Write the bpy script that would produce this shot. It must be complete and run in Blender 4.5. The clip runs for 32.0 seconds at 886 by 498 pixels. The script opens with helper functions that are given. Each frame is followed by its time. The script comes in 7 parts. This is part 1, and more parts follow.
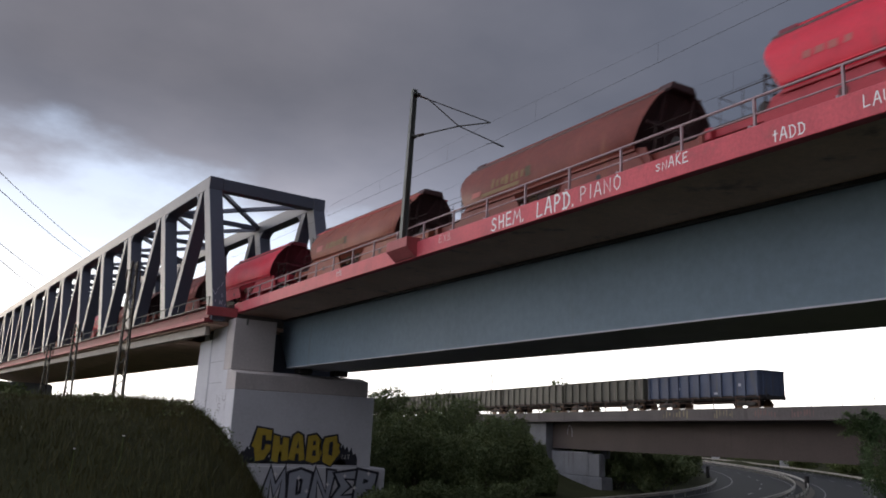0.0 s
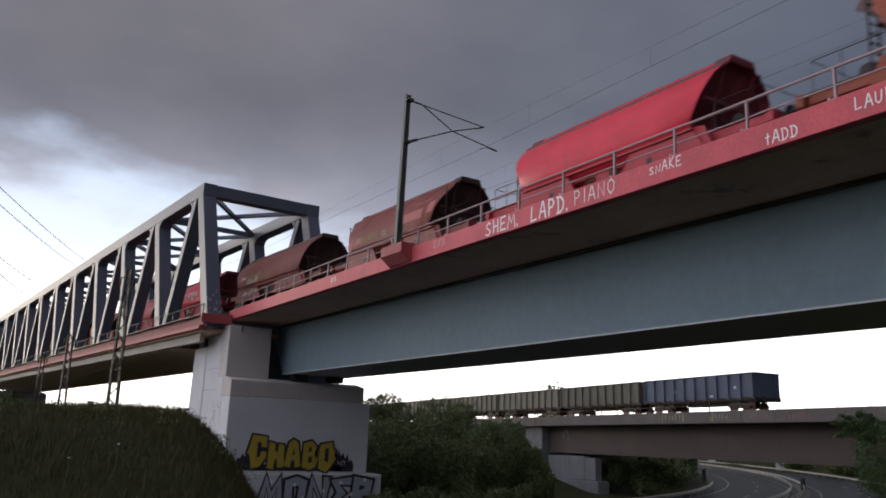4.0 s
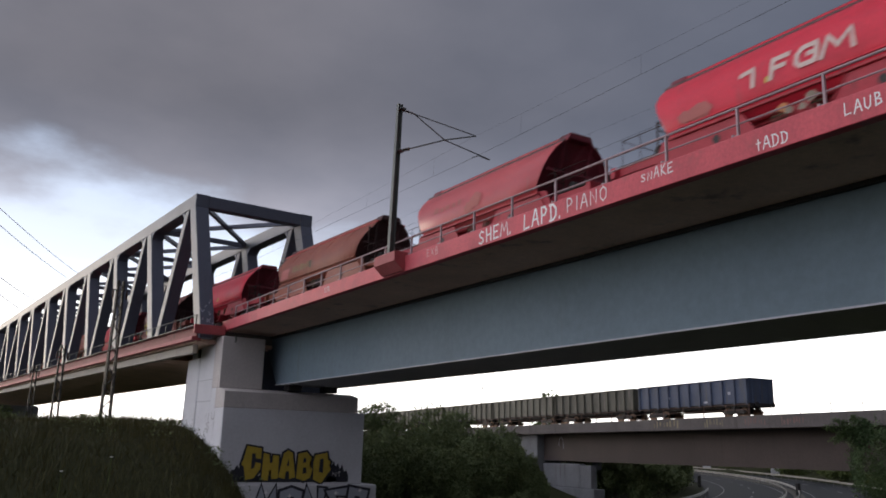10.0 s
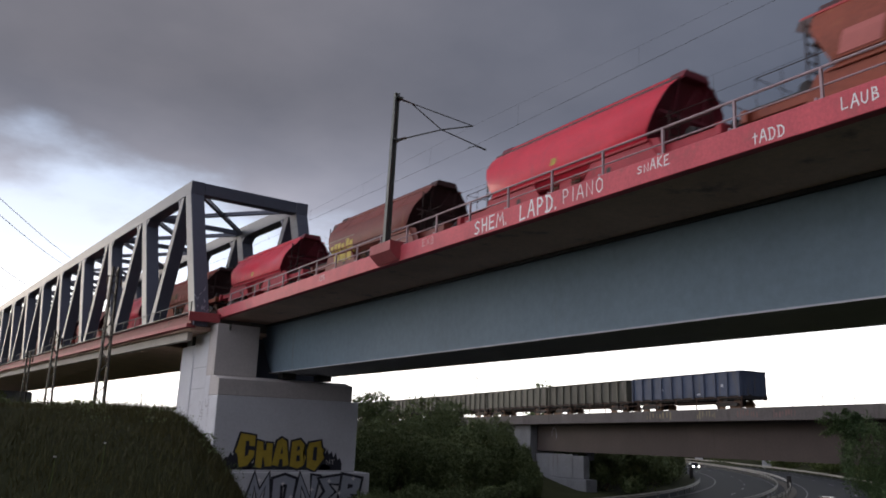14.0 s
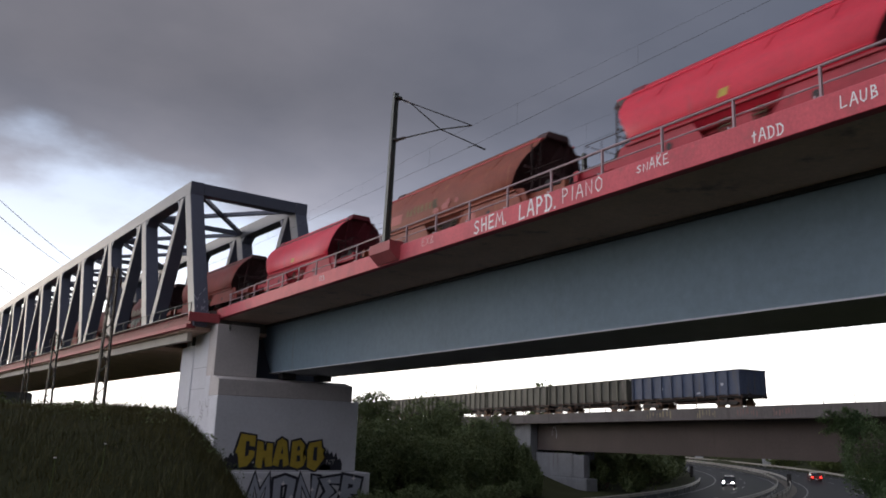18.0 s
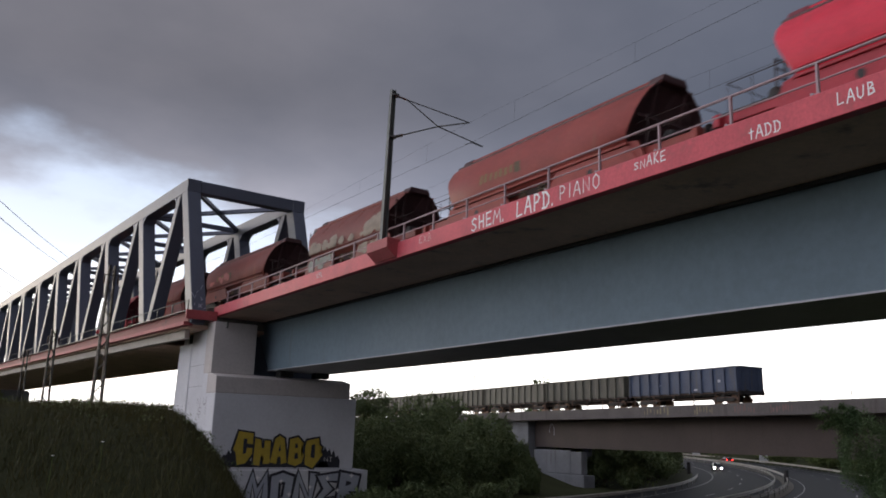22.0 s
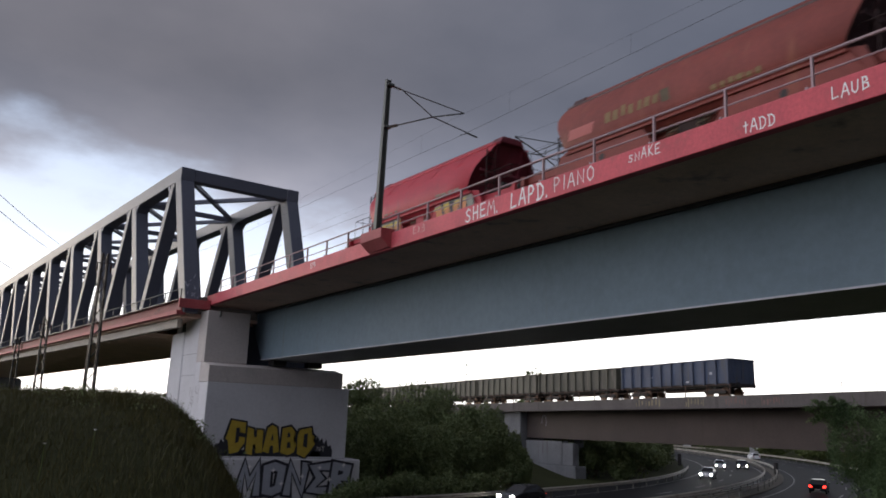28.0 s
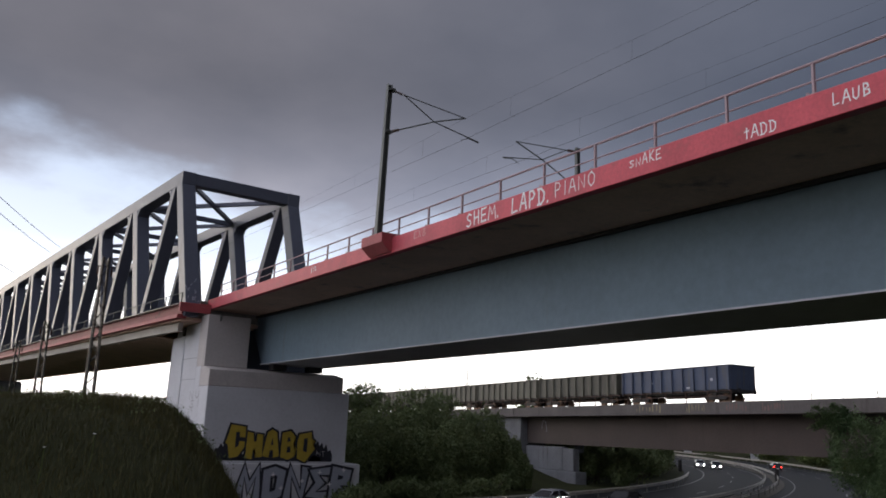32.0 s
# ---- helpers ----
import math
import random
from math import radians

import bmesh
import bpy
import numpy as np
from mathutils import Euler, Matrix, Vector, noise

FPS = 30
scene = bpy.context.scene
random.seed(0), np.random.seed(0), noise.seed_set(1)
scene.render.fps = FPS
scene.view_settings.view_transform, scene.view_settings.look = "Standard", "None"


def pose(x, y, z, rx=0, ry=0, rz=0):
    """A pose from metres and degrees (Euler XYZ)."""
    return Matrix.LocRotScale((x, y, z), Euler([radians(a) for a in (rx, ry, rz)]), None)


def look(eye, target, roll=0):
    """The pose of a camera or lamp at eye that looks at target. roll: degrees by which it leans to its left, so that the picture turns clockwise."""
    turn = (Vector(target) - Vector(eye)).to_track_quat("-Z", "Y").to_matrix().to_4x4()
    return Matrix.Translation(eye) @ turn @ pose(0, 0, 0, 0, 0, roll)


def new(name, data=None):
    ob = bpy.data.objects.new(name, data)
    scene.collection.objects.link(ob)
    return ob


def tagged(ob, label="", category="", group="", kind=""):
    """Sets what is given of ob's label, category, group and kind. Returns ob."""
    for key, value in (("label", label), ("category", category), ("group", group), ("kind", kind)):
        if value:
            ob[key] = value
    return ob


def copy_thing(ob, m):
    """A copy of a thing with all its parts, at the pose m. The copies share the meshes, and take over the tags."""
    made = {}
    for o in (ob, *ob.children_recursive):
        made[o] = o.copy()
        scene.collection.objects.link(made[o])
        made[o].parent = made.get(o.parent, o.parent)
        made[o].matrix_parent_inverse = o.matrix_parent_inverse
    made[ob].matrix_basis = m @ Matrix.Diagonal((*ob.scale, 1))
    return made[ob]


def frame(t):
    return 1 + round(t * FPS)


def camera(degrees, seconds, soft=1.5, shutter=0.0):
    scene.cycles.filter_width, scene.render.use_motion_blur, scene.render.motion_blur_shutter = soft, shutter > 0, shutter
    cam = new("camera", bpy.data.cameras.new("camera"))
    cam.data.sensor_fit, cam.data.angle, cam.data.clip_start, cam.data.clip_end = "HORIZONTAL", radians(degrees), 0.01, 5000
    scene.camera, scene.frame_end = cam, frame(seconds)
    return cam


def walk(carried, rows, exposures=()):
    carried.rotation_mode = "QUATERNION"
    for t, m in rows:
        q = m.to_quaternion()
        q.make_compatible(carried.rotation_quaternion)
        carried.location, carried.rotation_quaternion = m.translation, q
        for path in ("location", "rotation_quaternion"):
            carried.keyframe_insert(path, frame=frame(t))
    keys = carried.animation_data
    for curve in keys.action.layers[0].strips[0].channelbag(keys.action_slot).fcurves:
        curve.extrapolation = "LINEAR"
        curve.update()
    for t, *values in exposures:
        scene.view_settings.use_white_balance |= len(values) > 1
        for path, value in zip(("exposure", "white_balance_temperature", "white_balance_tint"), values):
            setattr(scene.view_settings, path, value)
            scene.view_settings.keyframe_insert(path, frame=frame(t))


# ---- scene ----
cam = camera(57.4, 32.0, soft=1.75, shutter=0.5)
# seconds and the camera's turn (Euler XYZ, degrees); it is held by hand on one spot
PATH = [
    (0, 102.39, -2.747, -31.053), (0.5, 102.434, -2.659, -31.007), (1, 102.545, -2.48, -30.969),
    (1.5, 102.641, -2.522, -30.992), (2, 102.651, -2.614, -31.052), (2.5, 102.647, -2.526, -31.051),
    (3, 102.691, -2.421, -31.105), (3.5, 102.71, -2.335, -31.247), (5.5, 103.048, -2.007, -31.456),
    (6, 103.113, -1.917, -31.473), (6.5, 103.231, -1.91, -31.55), (7, 103.32, -1.796, -31.507),
    (7.5, 103.425, -1.828, -31.517), (8, 103.473, -1.78, -31.635), (8.5, 103.449, -1.648, -31.707),
    (9, 103.413, -1.588, -31.679), (9.5, 103.392, -1.55, -31.636), (10, 103.387, -1.608, -31.678),
    (10.5, 103.362, -1.654, -31.656), (11, 103.347, -1.584, -31.683), (11.5, 103.32, -1.672, -31.793),
    (12, 103.202, -1.801, -31.925), (12.5, 103.089, -1.912, -31.966), (13, 102.972, -2.127, -32.058),
    (13.5, 102.83, -2.174, -32.125), (14, 102.684, -2.14, -32.123), (14.5, 102.584, -2.159, -32.134),
    (16.5, 102.419, -2.087, -32.193), (17, 102.488, -2.072, -32.114), (17.5, 102.631, -1.931, -32.089),
    (18, 102.656, -1.949, -32.112), (18.5, 102.671, -2.052, -32.216), (19, 102.691, -1.977, -32.296),
    (19.5, 102.674, -1.849, -32.291), (20, 102.612, -2, -32.318), (20.5, 102.508, -2.125, -32.304),
    (21, 102.47, -2.048, -32.242), (21.5, 102.488, -1.862, -32.247), (22, 102.468, -1.837, -32.271),
    (22.5, 102.424, -1.81, -32.353), (23, 102.385, -1.788, -32.412), (23.5, 102.4, -1.759, -32.445),
    (24, 102.496, -1.583, -32.382), (24.5, 102.599, -1.451, -32.37), (25, 102.639, -1.404, -32.422),
    (25.5, 102.567, -1.475, -32.494), (27.5, 101.953, -2.121, -32.867), (28, 101.832, -2.204, -32.794),
    (28.5, 101.75, -2.345, -32.788), (29, 101.725, -2.432, -32.774), (29.5, 101.759, -2.376, -32.762),
    (30, 101.869, -2.342, -32.772), (30.5, 101.979, -2.14, -32.733), (31, 102.189, -2.019, -32.657),
    (31.5, 102.244, -2.162, -32.705), (32, 102.172, -2.408, -32.78),
]
EYE = (0.0, 0.0, 1.6)
walk(cam, [(t, pose(*EYE, rx, ry, rz)) for t, rx, ry, rz in PATH], [(0.0, 0.15, 6690, 11), (27.0, 0.15, 6690, 11), (31.0, 0.07, 6640, 11)])

# ---------------------------------------------------------------- world and sun
SUN_AZ, SUN_EL = -13.0, 6.0


def make_world():
    world = bpy.data.worlds.new("evening_sky")
    scene.world = world
    world.use_nodes = True
    nt = world.node_tree
    nt.nodes.clear()
    N = nt.nodes.new
    out, back = N("ShaderNodeOutputWorld"), N("ShaderNodeBackground")
    sky = N("ShaderNodeTexSky")
    sky.sky_type, sky.sun_disc = "NISHITA", False
    sky.sun_elevation, sky.sun_rotation = radians(SUN_EL), radians(SUN_AZ)
    sky.air_density, sky.dust_density = 1.0, 2.0
    co = N("ShaderNodeTexCoord")
    sep = N("ShaderNodeSeparateXYZ")
    nt.links.new(co.outputs["Generated"], sep.inputs[0])
    # cloud sheet: the direction spread out on a flat ceiling of cloud
    den = N("ShaderNodeMath"); den.operation = "MAXIMUM"; den.inputs[1].default_value = 0.0
    add = N("ShaderNodeMath"); add.operation = "ADD"; add.inputs[1].default_value = 0.22
    nt.links.new(sep.outputs["Z"], den.inputs[0])
    nt.links.new(den.outputs[0], add.inputs[0])
    dx = N("ShaderNodeMath"); dx.operation = "DIVIDE"
    dy = N("ShaderNodeMath"); dy.operation = "DIVIDE"
    nt.links.new(sep.outputs["X"], dx.inputs[0]); nt.links.new(add.outputs[0], dx.inputs[1])
    nt.links.new(sep.outputs["Y"], dy.inputs[0]); nt.links.new(add.outputs[0], dy.inputs[1])
    flat = N("ShaderNodeCombineXYZ")
    nt.links.new(dx.outputs[0], flat.inputs[0]); nt.links.new(dy.outputs[0], flat.inputs[1])
    n1 = N("ShaderNodeTexNoise"); n1.inputs["Scale"].default_value = 1.15; n1.inputs["Detail"].default_value = 7; n1.inputs["Roughness"].default_value = 0.52
    n2 = N("ShaderNodeTexNoise"); n2.inputs["Scale"].default_value = 3.3; n2.inputs["Detail"].default_value = 6
    mp = N("ShaderNodeMapping"); mp.inputs["Location"].default_value = (CLOUD_X, CLOUD_Y, 0.3)
    nt.links.new(flat.outputs[0], mp.inputs[0])
    nt.links.new(mp.outputs[0], n1.inputs["Vector"]); nt.links.new(mp.outputs[0], n2.inputs["Vector"])
    # how far the deck of cloud has closed: open near the horizon and round the setting sun
    cov = N("ShaderNodeMapRange"); cov.inputs["From Min"].default_value = 0.155; cov.inputs["From Max"].default_value = 0.35
    cov.inputs["To Min"].default_value = -0.62; cov.inputs["To Max"].default_value = 0.55
    nt.links.new(sep.outputs["Z"], cov.inputs["Value"])
    dot = N("ShaderNodeVectorMath"); dot.operation = "DOT_PRODUCT"
    el, az = radians(7), radians(0)
    dot.inputs[1].default_value = (math.sin(az) * math.cos(el), math.cos(az) * math.cos(el), math.sin(el))
    nt.links.new(co.outputs["Generated"], dot.inputs[0])
    near = N("ShaderNodeMapRange"); near.inputs["From Min"].default_value = 0.90; near.inputs["From Max"].default_value = 1.0
    near.inputs["To Min"].default_value = 0.0; near.inputs["To Max"].default_value = -0.12
    nt.links.new(dot.outputs["Value"], near.inputs["Value"])
    s1 = N("ShaderNodeMath"); s1.operation = "ADD"
    nt.links.new(cov.outputs[0], s1.inputs[0]); nt.links.new(near.outputs[0], s1.inputs[1])
    # on the side away from the sunset the cloud comes down to the horizon
    lee = N("ShaderNodeMapRange"); lee.interpolation_type = "SMOOTHSTEP"
    lee.inputs["From Min"].default_value = 0.15; lee.inputs["From Max"].default_value = -0.55
    lee.inputs["To Max"].default_value = 1.15
    nt.links.new(sep.outputs["Y"], lee.inputs["Value"])
    s0 = N("ShaderNodeMath"); s0.operation = "ADD"
    nt.links.new(s1.outputs[0], s0.inputs[0]); nt.links.new(lee.outputs[0], s0.inputs[1])
    s2 = N("ShaderNodeMath"); s2.operation = "MULTIPLY_ADD"; s2.inputs[1].default_value = 1.5
    nt.links.new(n1.outputs["Fac"], s2.inputs[0]); nt.links.new(s0.outputs[0], s2.inputs[2])
    s3 = N("ShaderNodeMath"); s3.operation = "MULTIPLY_ADD"; s3.inputs[1].default_value = 0.7
    tuft = N("ShaderNodeMath"); tuft.operation = "SUBTRACT"; tuft.inputs[1].default_value = 0.5
    nt.links.new(n2.outputs["Fac"], tuft.inputs[0]); nt.links.new(tuft.outputs[0], s3.inputs[0]); nt.links.new(s2.outputs[0], s3.inputs[2])
    ramp = N("ShaderNodeMapRange"); ramp.interpolation_type = "SMOOTHSTEP"
    ramp.inputs["From Min"].default_value = 0.42; ramp.inputs["From Max"].default_value = 0.84
    nt.links.new(s3.outputs[0], ramp.inputs["Value"])
    # cloud colour, mottled at two scales
    cr = N("ShaderNodeValToRGB")
    cr.color_ramp.elements[0].position, cr.color_ramp.elements[0].color = 0.30, (0.108, 0.116, 0.148, 1)
    cr.color_ramp.elements[1].position, cr.color_ramp.elements[1].color = 0.75, (0.212, 0.210, 0.245, 1)
    mixn = N("ShaderNodeMath"); mixn.operation = "MULTIPLY_ADD"; mixn.inputs[1].default_value = 0.35
    half = N("ShaderNodeMath"); half.operation = "MULTIPLY"; half.inputs[1].default_value = 0.65
    nt.links.new(n1.outputs["Fac"], half.inputs[0]); nt.links.new(n2.outputs["Fac"], mixn.inputs[0]); nt.links.new(half.outputs[0], mixn.inputs[2])
    nt.links.new(mixn.outputs[0], cr.inputs[0])
    # clear band: the Nishita sky, veiled with bright haze
    gain = N("ShaderNodeVectorMath"); gain.operation = "SCALE"; gain.inputs["Scale"].default_value = SKY_GAIN
    nt.links.new(sky.outputs[0], gain.inputs[0])
    veil = N("ShaderNodeMix"); veil.data_type = "RGBA"; veil.inputs[0].default_value = 0.95
    haze = N("ShaderNodeValToRGB")
    haze.color_ramp.elements[0].position, haze.color_ramp.elements[0].color = 0.06, (1.0, 0.99, 0.97, 1)
    haze.color_ramp.elements[1].position, haze.color_ramp.elements[1].color = 0.34, (0.25, 0.32, 0.45, 1)
    mid = haze.color_ramp.elements.new(0.19)
    mid.color = (0.42, 0.48, 0.58, 1)
    nt.links.new(sep.outputs["Z"], haze.inputs[0])
    bright = N("ShaderNodeVectorMath"); bright.operation = "SCALE"; bright.inputs["Scale"].default_value = HAZE
    nt.links.new(haze.outputs[0], bright.inputs[0])
    nt.links.new(bright.outputs[0], veil.inputs[7])
    nt.links.new(gain.outputs[0], veil.inputs[6])
    # the sheet of cloud thins out away from the dark squall, behind and to the left of the view
    thin = N("ShaderNodeVectorMath"); thin.operation = "DOT_PRODUCT"; thin.inputs[1].default_value = (-0.94, 0.10, 0.30)
    nt.links.new(co.outputs["Generated"], thin.inputs[0])
    lift = N("ShaderNodeMapRange"); lift.inputs["From Min"].default_value = 0.18; lift.inputs["From Max"].default_value = 0.80
    lift.inputs["To Min"].default_value = 1.0; lift.inputs["To Max"].default_value = 6.9; lift.interpolation_type = "SMOOTHSTEP"
    nt.links.new(thin.outputs["Value"], lift.inputs["Value"])
    # low down towards the sunset the cloud is thin and lets the light through
    low = N("ShaderNodeMapRange"); low.inputs["From Min"].default_value = 0.16; low.inputs["From Max"].default_value = 0.40
    low.inputs["To Min"].default_value = 3.0; low.inputs["To Max"].default_value = 1.0; low.interpolation_type = "SMOOTHSTEP"
    nt.links.new(sep.outputs["Z"], low.inputs["Value"])
    west = N("ShaderNodeMapRange"); west.inputs["From Min"].default_value = 0.0; west.inputs["From Max"].default_value = 0.6
    nt.links.new(sep.outputs["Y"], west.inputs["Value"])
    thru = N("ShaderNodeMix"); thru.inputs[2].default_value = 1.0
    nt.links.new(west.outputs[0], thru.inputs[0]); nt.links.new(low.outputs[0], thru.inputs[3])
    both = N("ShaderNodeMath"); both.operation = "MULTIPLY"
    nt.links.new(lift.outputs[0], both.inputs[0]); nt.links.new(thru.outputs[0], both.inputs[1])
    # the cloud is darkest opposite the sunset
    east = N("ShaderNodeMapRange"); east.inputs["From Min"].default_value = -0.75; east.inputs["From Max"].default_value = 0.05
    east.inputs["To Min"].default_value = 0.62; east.inputs["To Max"].default_value = 1.0; east.interpolation_type = "SMOOTHSTEP"
    nt.links.new(sep.outputs["Y"], east.inputs["Value"])
    all_ = N("ShaderNodeMath"); all_.operation = "MULTIPLY"
    nt.links.new(both.outputs[0], all_.inputs[0]); nt.links.new(east.outputs[0], all_.inputs[1])
    lit = N("ShaderNodeVectorMath"); lit.operation = "SCALE"
    nt.links.new(cr.outputs[0], lit.inputs[0]); nt.links.new(all_.outputs[0], lit.inputs["Scale"])
    # the squall is thickest and bluest on the right
    squall = N("ShaderNodeMapRange"); squall.inputs["From Min"].default_value = 0.25; squall.inputs["From Max"].default_value = 0.8
    nt.links.new(sep.outputs["X"], squall.inputs["Value"])
    hue = N("ShaderNodeMix"); hue.data_type = "RGBA"
    hue.inputs[6].default_value, hue.inputs[7].default_value = (1, 1, 1, 1), (0.66, 0.76, 0.88, 1)
    nt.links.new(squall.outputs[0], hue.inputs[0])
    tint = N("ShaderNodeVectorMath"); tint.operation = "MULTIPLY"
    nt.links.new(lit.outputs[0], tint.inputs[0]); nt.links.new(hue.outputs[2], tint.inputs[1])
    mix = N("ShaderNodeMix"); mix.data_type = "RGBA"
    nt.links.new(ramp.outputs[0], mix.inputs[0]); nt.links.new(veil.outputs[2], mix.inputs[6]); nt.links.new(tint.outputs[0], mix.inputs[7])
    nt.links.new(mix.outputs[2], back.inputs[0])
    back.inputs["Strength"].default_value = 1.0
    nt.links.new(back.outputs[0], out.inputs[0])


CLOUD_X, CLOUD_Y, SKY_GAIN, HAZE = 0.0, 0.0, 0.10, 2.0
make_world()
lamp = bpy.data.lights.new("sun", "SUN")
lamp.energy, lamp.angle, lamp.color = 0.5, radians(16), (1.0, 0.86, 0.70)
sun = new("sun", lamp)
el, az = radians(SUN_EL), radians(SUN_AZ)
sun.matrix_world = look((math.sin(az) * math.cos(el) * 400, math.cos(az) * math.cos(el) * 400, math.sin(el) * 400), (0, 0, 0))


# ---------------------------------------------------------------- materials
def material(name, base, rough=0.7, metal=0.0, vary=0.15, scale=1.0, grain=14.0, bump=0.15, stain=None, stain_amount=0.0, stain_scale=0.6, streak=False, rand=0.0, spec=0.4):
    """A painted or raw surface: grain and patches at two scales, stains, a fine relief."""
    m = bpy.data.materials.new(name)
    m.use_nodes = True
    nt = m.node_tree
    N, link = nt.nodes.new, nt.links.new
    p = nt.nodes["Principled BSDF"]
    co = N("ShaderNodeTexCoord")
    src = co.outputs["Object"]
    a = N("ShaderNodeTexNoise"); a.inputs["Scale"].default_value = scale; a.inputs["Detail"].default_value = 5
    b = N("ShaderNodeTexNoise"); b.inputs["Scale"].default_value = grain; b.inputs["Detail"].default_value = 6; b.inputs["Roughness"].default_value = 0.65
    link(src, a.inputs["Vector"]); link(src, b.inputs["Vector"])
    s = N("ShaderNodeMath"); s.operation = "ADD"
    link(a.outputs["Fac"], s.inputs[0]); link(b.outputs["Fac"], s.inputs[1])
    r = N("ShaderNodeMapRange"); r.inputs["From Min"].default_value = 0.6; r.inputs["From Max"].default_value = 1.4
    r.inputs["To Min"].default_value = 1 - vary; r.inputs["To Max"].default_value = 1 + vary
    link(s.outputs[0], r.inputs["Value"])
    val = r.outputs[0]
    if rand:
        oi = N("ShaderNodeObjectInfo")
        rr = N("ShaderNodeMapRange"); rr.inputs["To Min"].default_value = 1 - rand; rr.inputs["To Max"].default_value = 1 + rand
        link(oi.outputs["Random"], rr.inputs["Value"])
        mm = N("ShaderNodeMath"); mm.operation = "MULTIPLY"
        link(val, mm.inputs[0]); link(rr.outputs[0], mm.inputs[1])
        val = mm.outputs[0]
    sc = N("ShaderNodeVectorMath"); sc.operation = "SCALE"; sc.inputs[0].default_value = base[:3]
    link(val, sc.inputs["Scale"])
    col = sc.outputs[0]
    if stain:
        c = N("ShaderNodeTexNoise"); c.inputs["Scale"].default_value = stain_scale; c.inputs["Detail"].default_value = 8; c.inputs["Roughness"].default_value = 0.6
        if streak:
            mp = N("ShaderNodeMapping"); mp.inputs["Scale"].default_value = (3.0, 3.0, 0.35)
            link(src, mp.inputs[0]); link(mp.outputs[0], c.inputs["Vector"])
        else:
            link(src, c.inputs["Vector"])
        k = N("ShaderNodeMapRange"); k.interpolation_type = "SMOOTHSTEP"
        k.inputs["From Min"].default_value = 0.72 - 0.35 * stain_amount; k.inputs["From Max"].default_value = 0.86 - 0.25 * stain_amount
        k.inputs["To Max"].default_value = 0.85
        link(c.outputs["Fac"], k.inputs["Value"])
        mx = N("ShaderNodeMix"); mx.data_type = "RGBA"
        mx.inputs[7].default_value = (*stain[:3], 1)
        link(k.outputs[0], mx.inputs[0]); link(col, mx.inputs[6])
        col = mx.outputs[2]
    link(col, p.inputs["Base Color"])
    p.inputs["Roughness"].default_value, p.inputs["Metallic"].default_value = rough, metal
    p.inputs["Specular IOR Level"].default_value = spec
    if bump:
        bn = N("ShaderNodeBump"); bn.inputs["Strength"].default_value = bump; bn.inputs["Distance"].default_value = 0.02
        link(b.outputs["Fac"], bn.inputs["Height"]); link(bn.outputs[0], p.inputs["Normal"])
    return m


def glow(name, colour, strength):
    m = bpy.data.materials.new(name)
    m.use_nodes = True
    p = m.node_tree.nodes["Principled BSDF"]
    p.inputs["Base Color"].default_value = (*colour, 1)
    p.inputs["Emission Color"].default_value = (*colour, 1)
    p.inputs["Emission Strength"].default_value = strength
    return m


# Truss steel twice: shade put into the dark colour, light into the pale one.
M_SHADEDSTEEL = material("shaded_blue_steel_paint", (0.105, 0.118, 0.155), 0.5, 0, 0.14, 0.4, 6, 0.05, (0.06, 0.055, 0.055), 0.25, 0.35, True)
M_LITSTEEL = material("lit_steel_paint", (0.20, 0.205, 0.205), 0.5, 0, 0.12, 0.4, 6, 0.05, (0.10, 0.085, 0.07), 0.25, 0.35, True)
M_GIRDER = material("girder_paint", (0.156, 0.210, 0.246), 0.6, 0, 0.15, 0.25, 3, 0.03, (0.150, 0.178, 0.185), 0.25, 0.4, True, spec=0.12)
M_RED = material("red_fascia_paint", (0.54, 0.080, 0.098), 0.6, 0, 0.28, 0.9, 12, 0.15, (0.34, 0.08, 0.08), 0.45, 1.6)
M_MIDRED = material("dull_red_paint", (0.36, 0.075, 0.08), 0.65, 0, 0.22, 0.9, 9, 0.1, (0.5, 0.3, 0.3), 0.25, 2.2)
M_SHADEDRED = material("shaded_red_paint", (0.24, 0.065, 0.06), 0.7, 0, 0.2, 0.7, 9, 0.1, (0.12, 0.06, 0.05), 0.4, 0.8)
M_RAIL = material("railing_paint", (0.35, 0.25, 0.26), 0.5, 0, 0.12, 2, 30, 0.05)
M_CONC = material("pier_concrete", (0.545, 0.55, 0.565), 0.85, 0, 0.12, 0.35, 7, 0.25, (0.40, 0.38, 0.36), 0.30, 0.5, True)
# Darker and browner than the concrete of the lower wall.
M_BROWNCONC = material("brownish_pier_concrete", (0.47, 0.435, 0.41), 0.88, 0, 0.16, 0.35, 7, 0.3, (0.34, 0.30, 0.27), 0.40, 0.5, True)
M_SOFFIT = material("deck_concrete", (0.62, 0.43, 0.33), 0.9, 0, 0.22, 0.5, 6, 0.2, (0.20, 0.16, 0.14), 0.42, 0.8)
M_TAN = material("beige_girder_paint", (0.36, 0.325, 0.275), 0.7, 0, 0.14, 0.5, 6, 0.1, (0.22, 0.19, 0.15), 0.4, 0.6, True)
M_DIRTCONC = material("dirty_concrete", (0.165, 0.172, 0.178), 0.9, 0, 0.3, 0.5, 6, 0.3, (0.09, 0.085, 0.08), 0.55, 0.6, True)
M_OLDCONC = material("old_concrete", (0.132, 0.119, 0.110), 0.9, 0, 0.3, 0.5, 6, 0.3, (0.085, 0.075, 0.066), 0.55, 0.6, True)
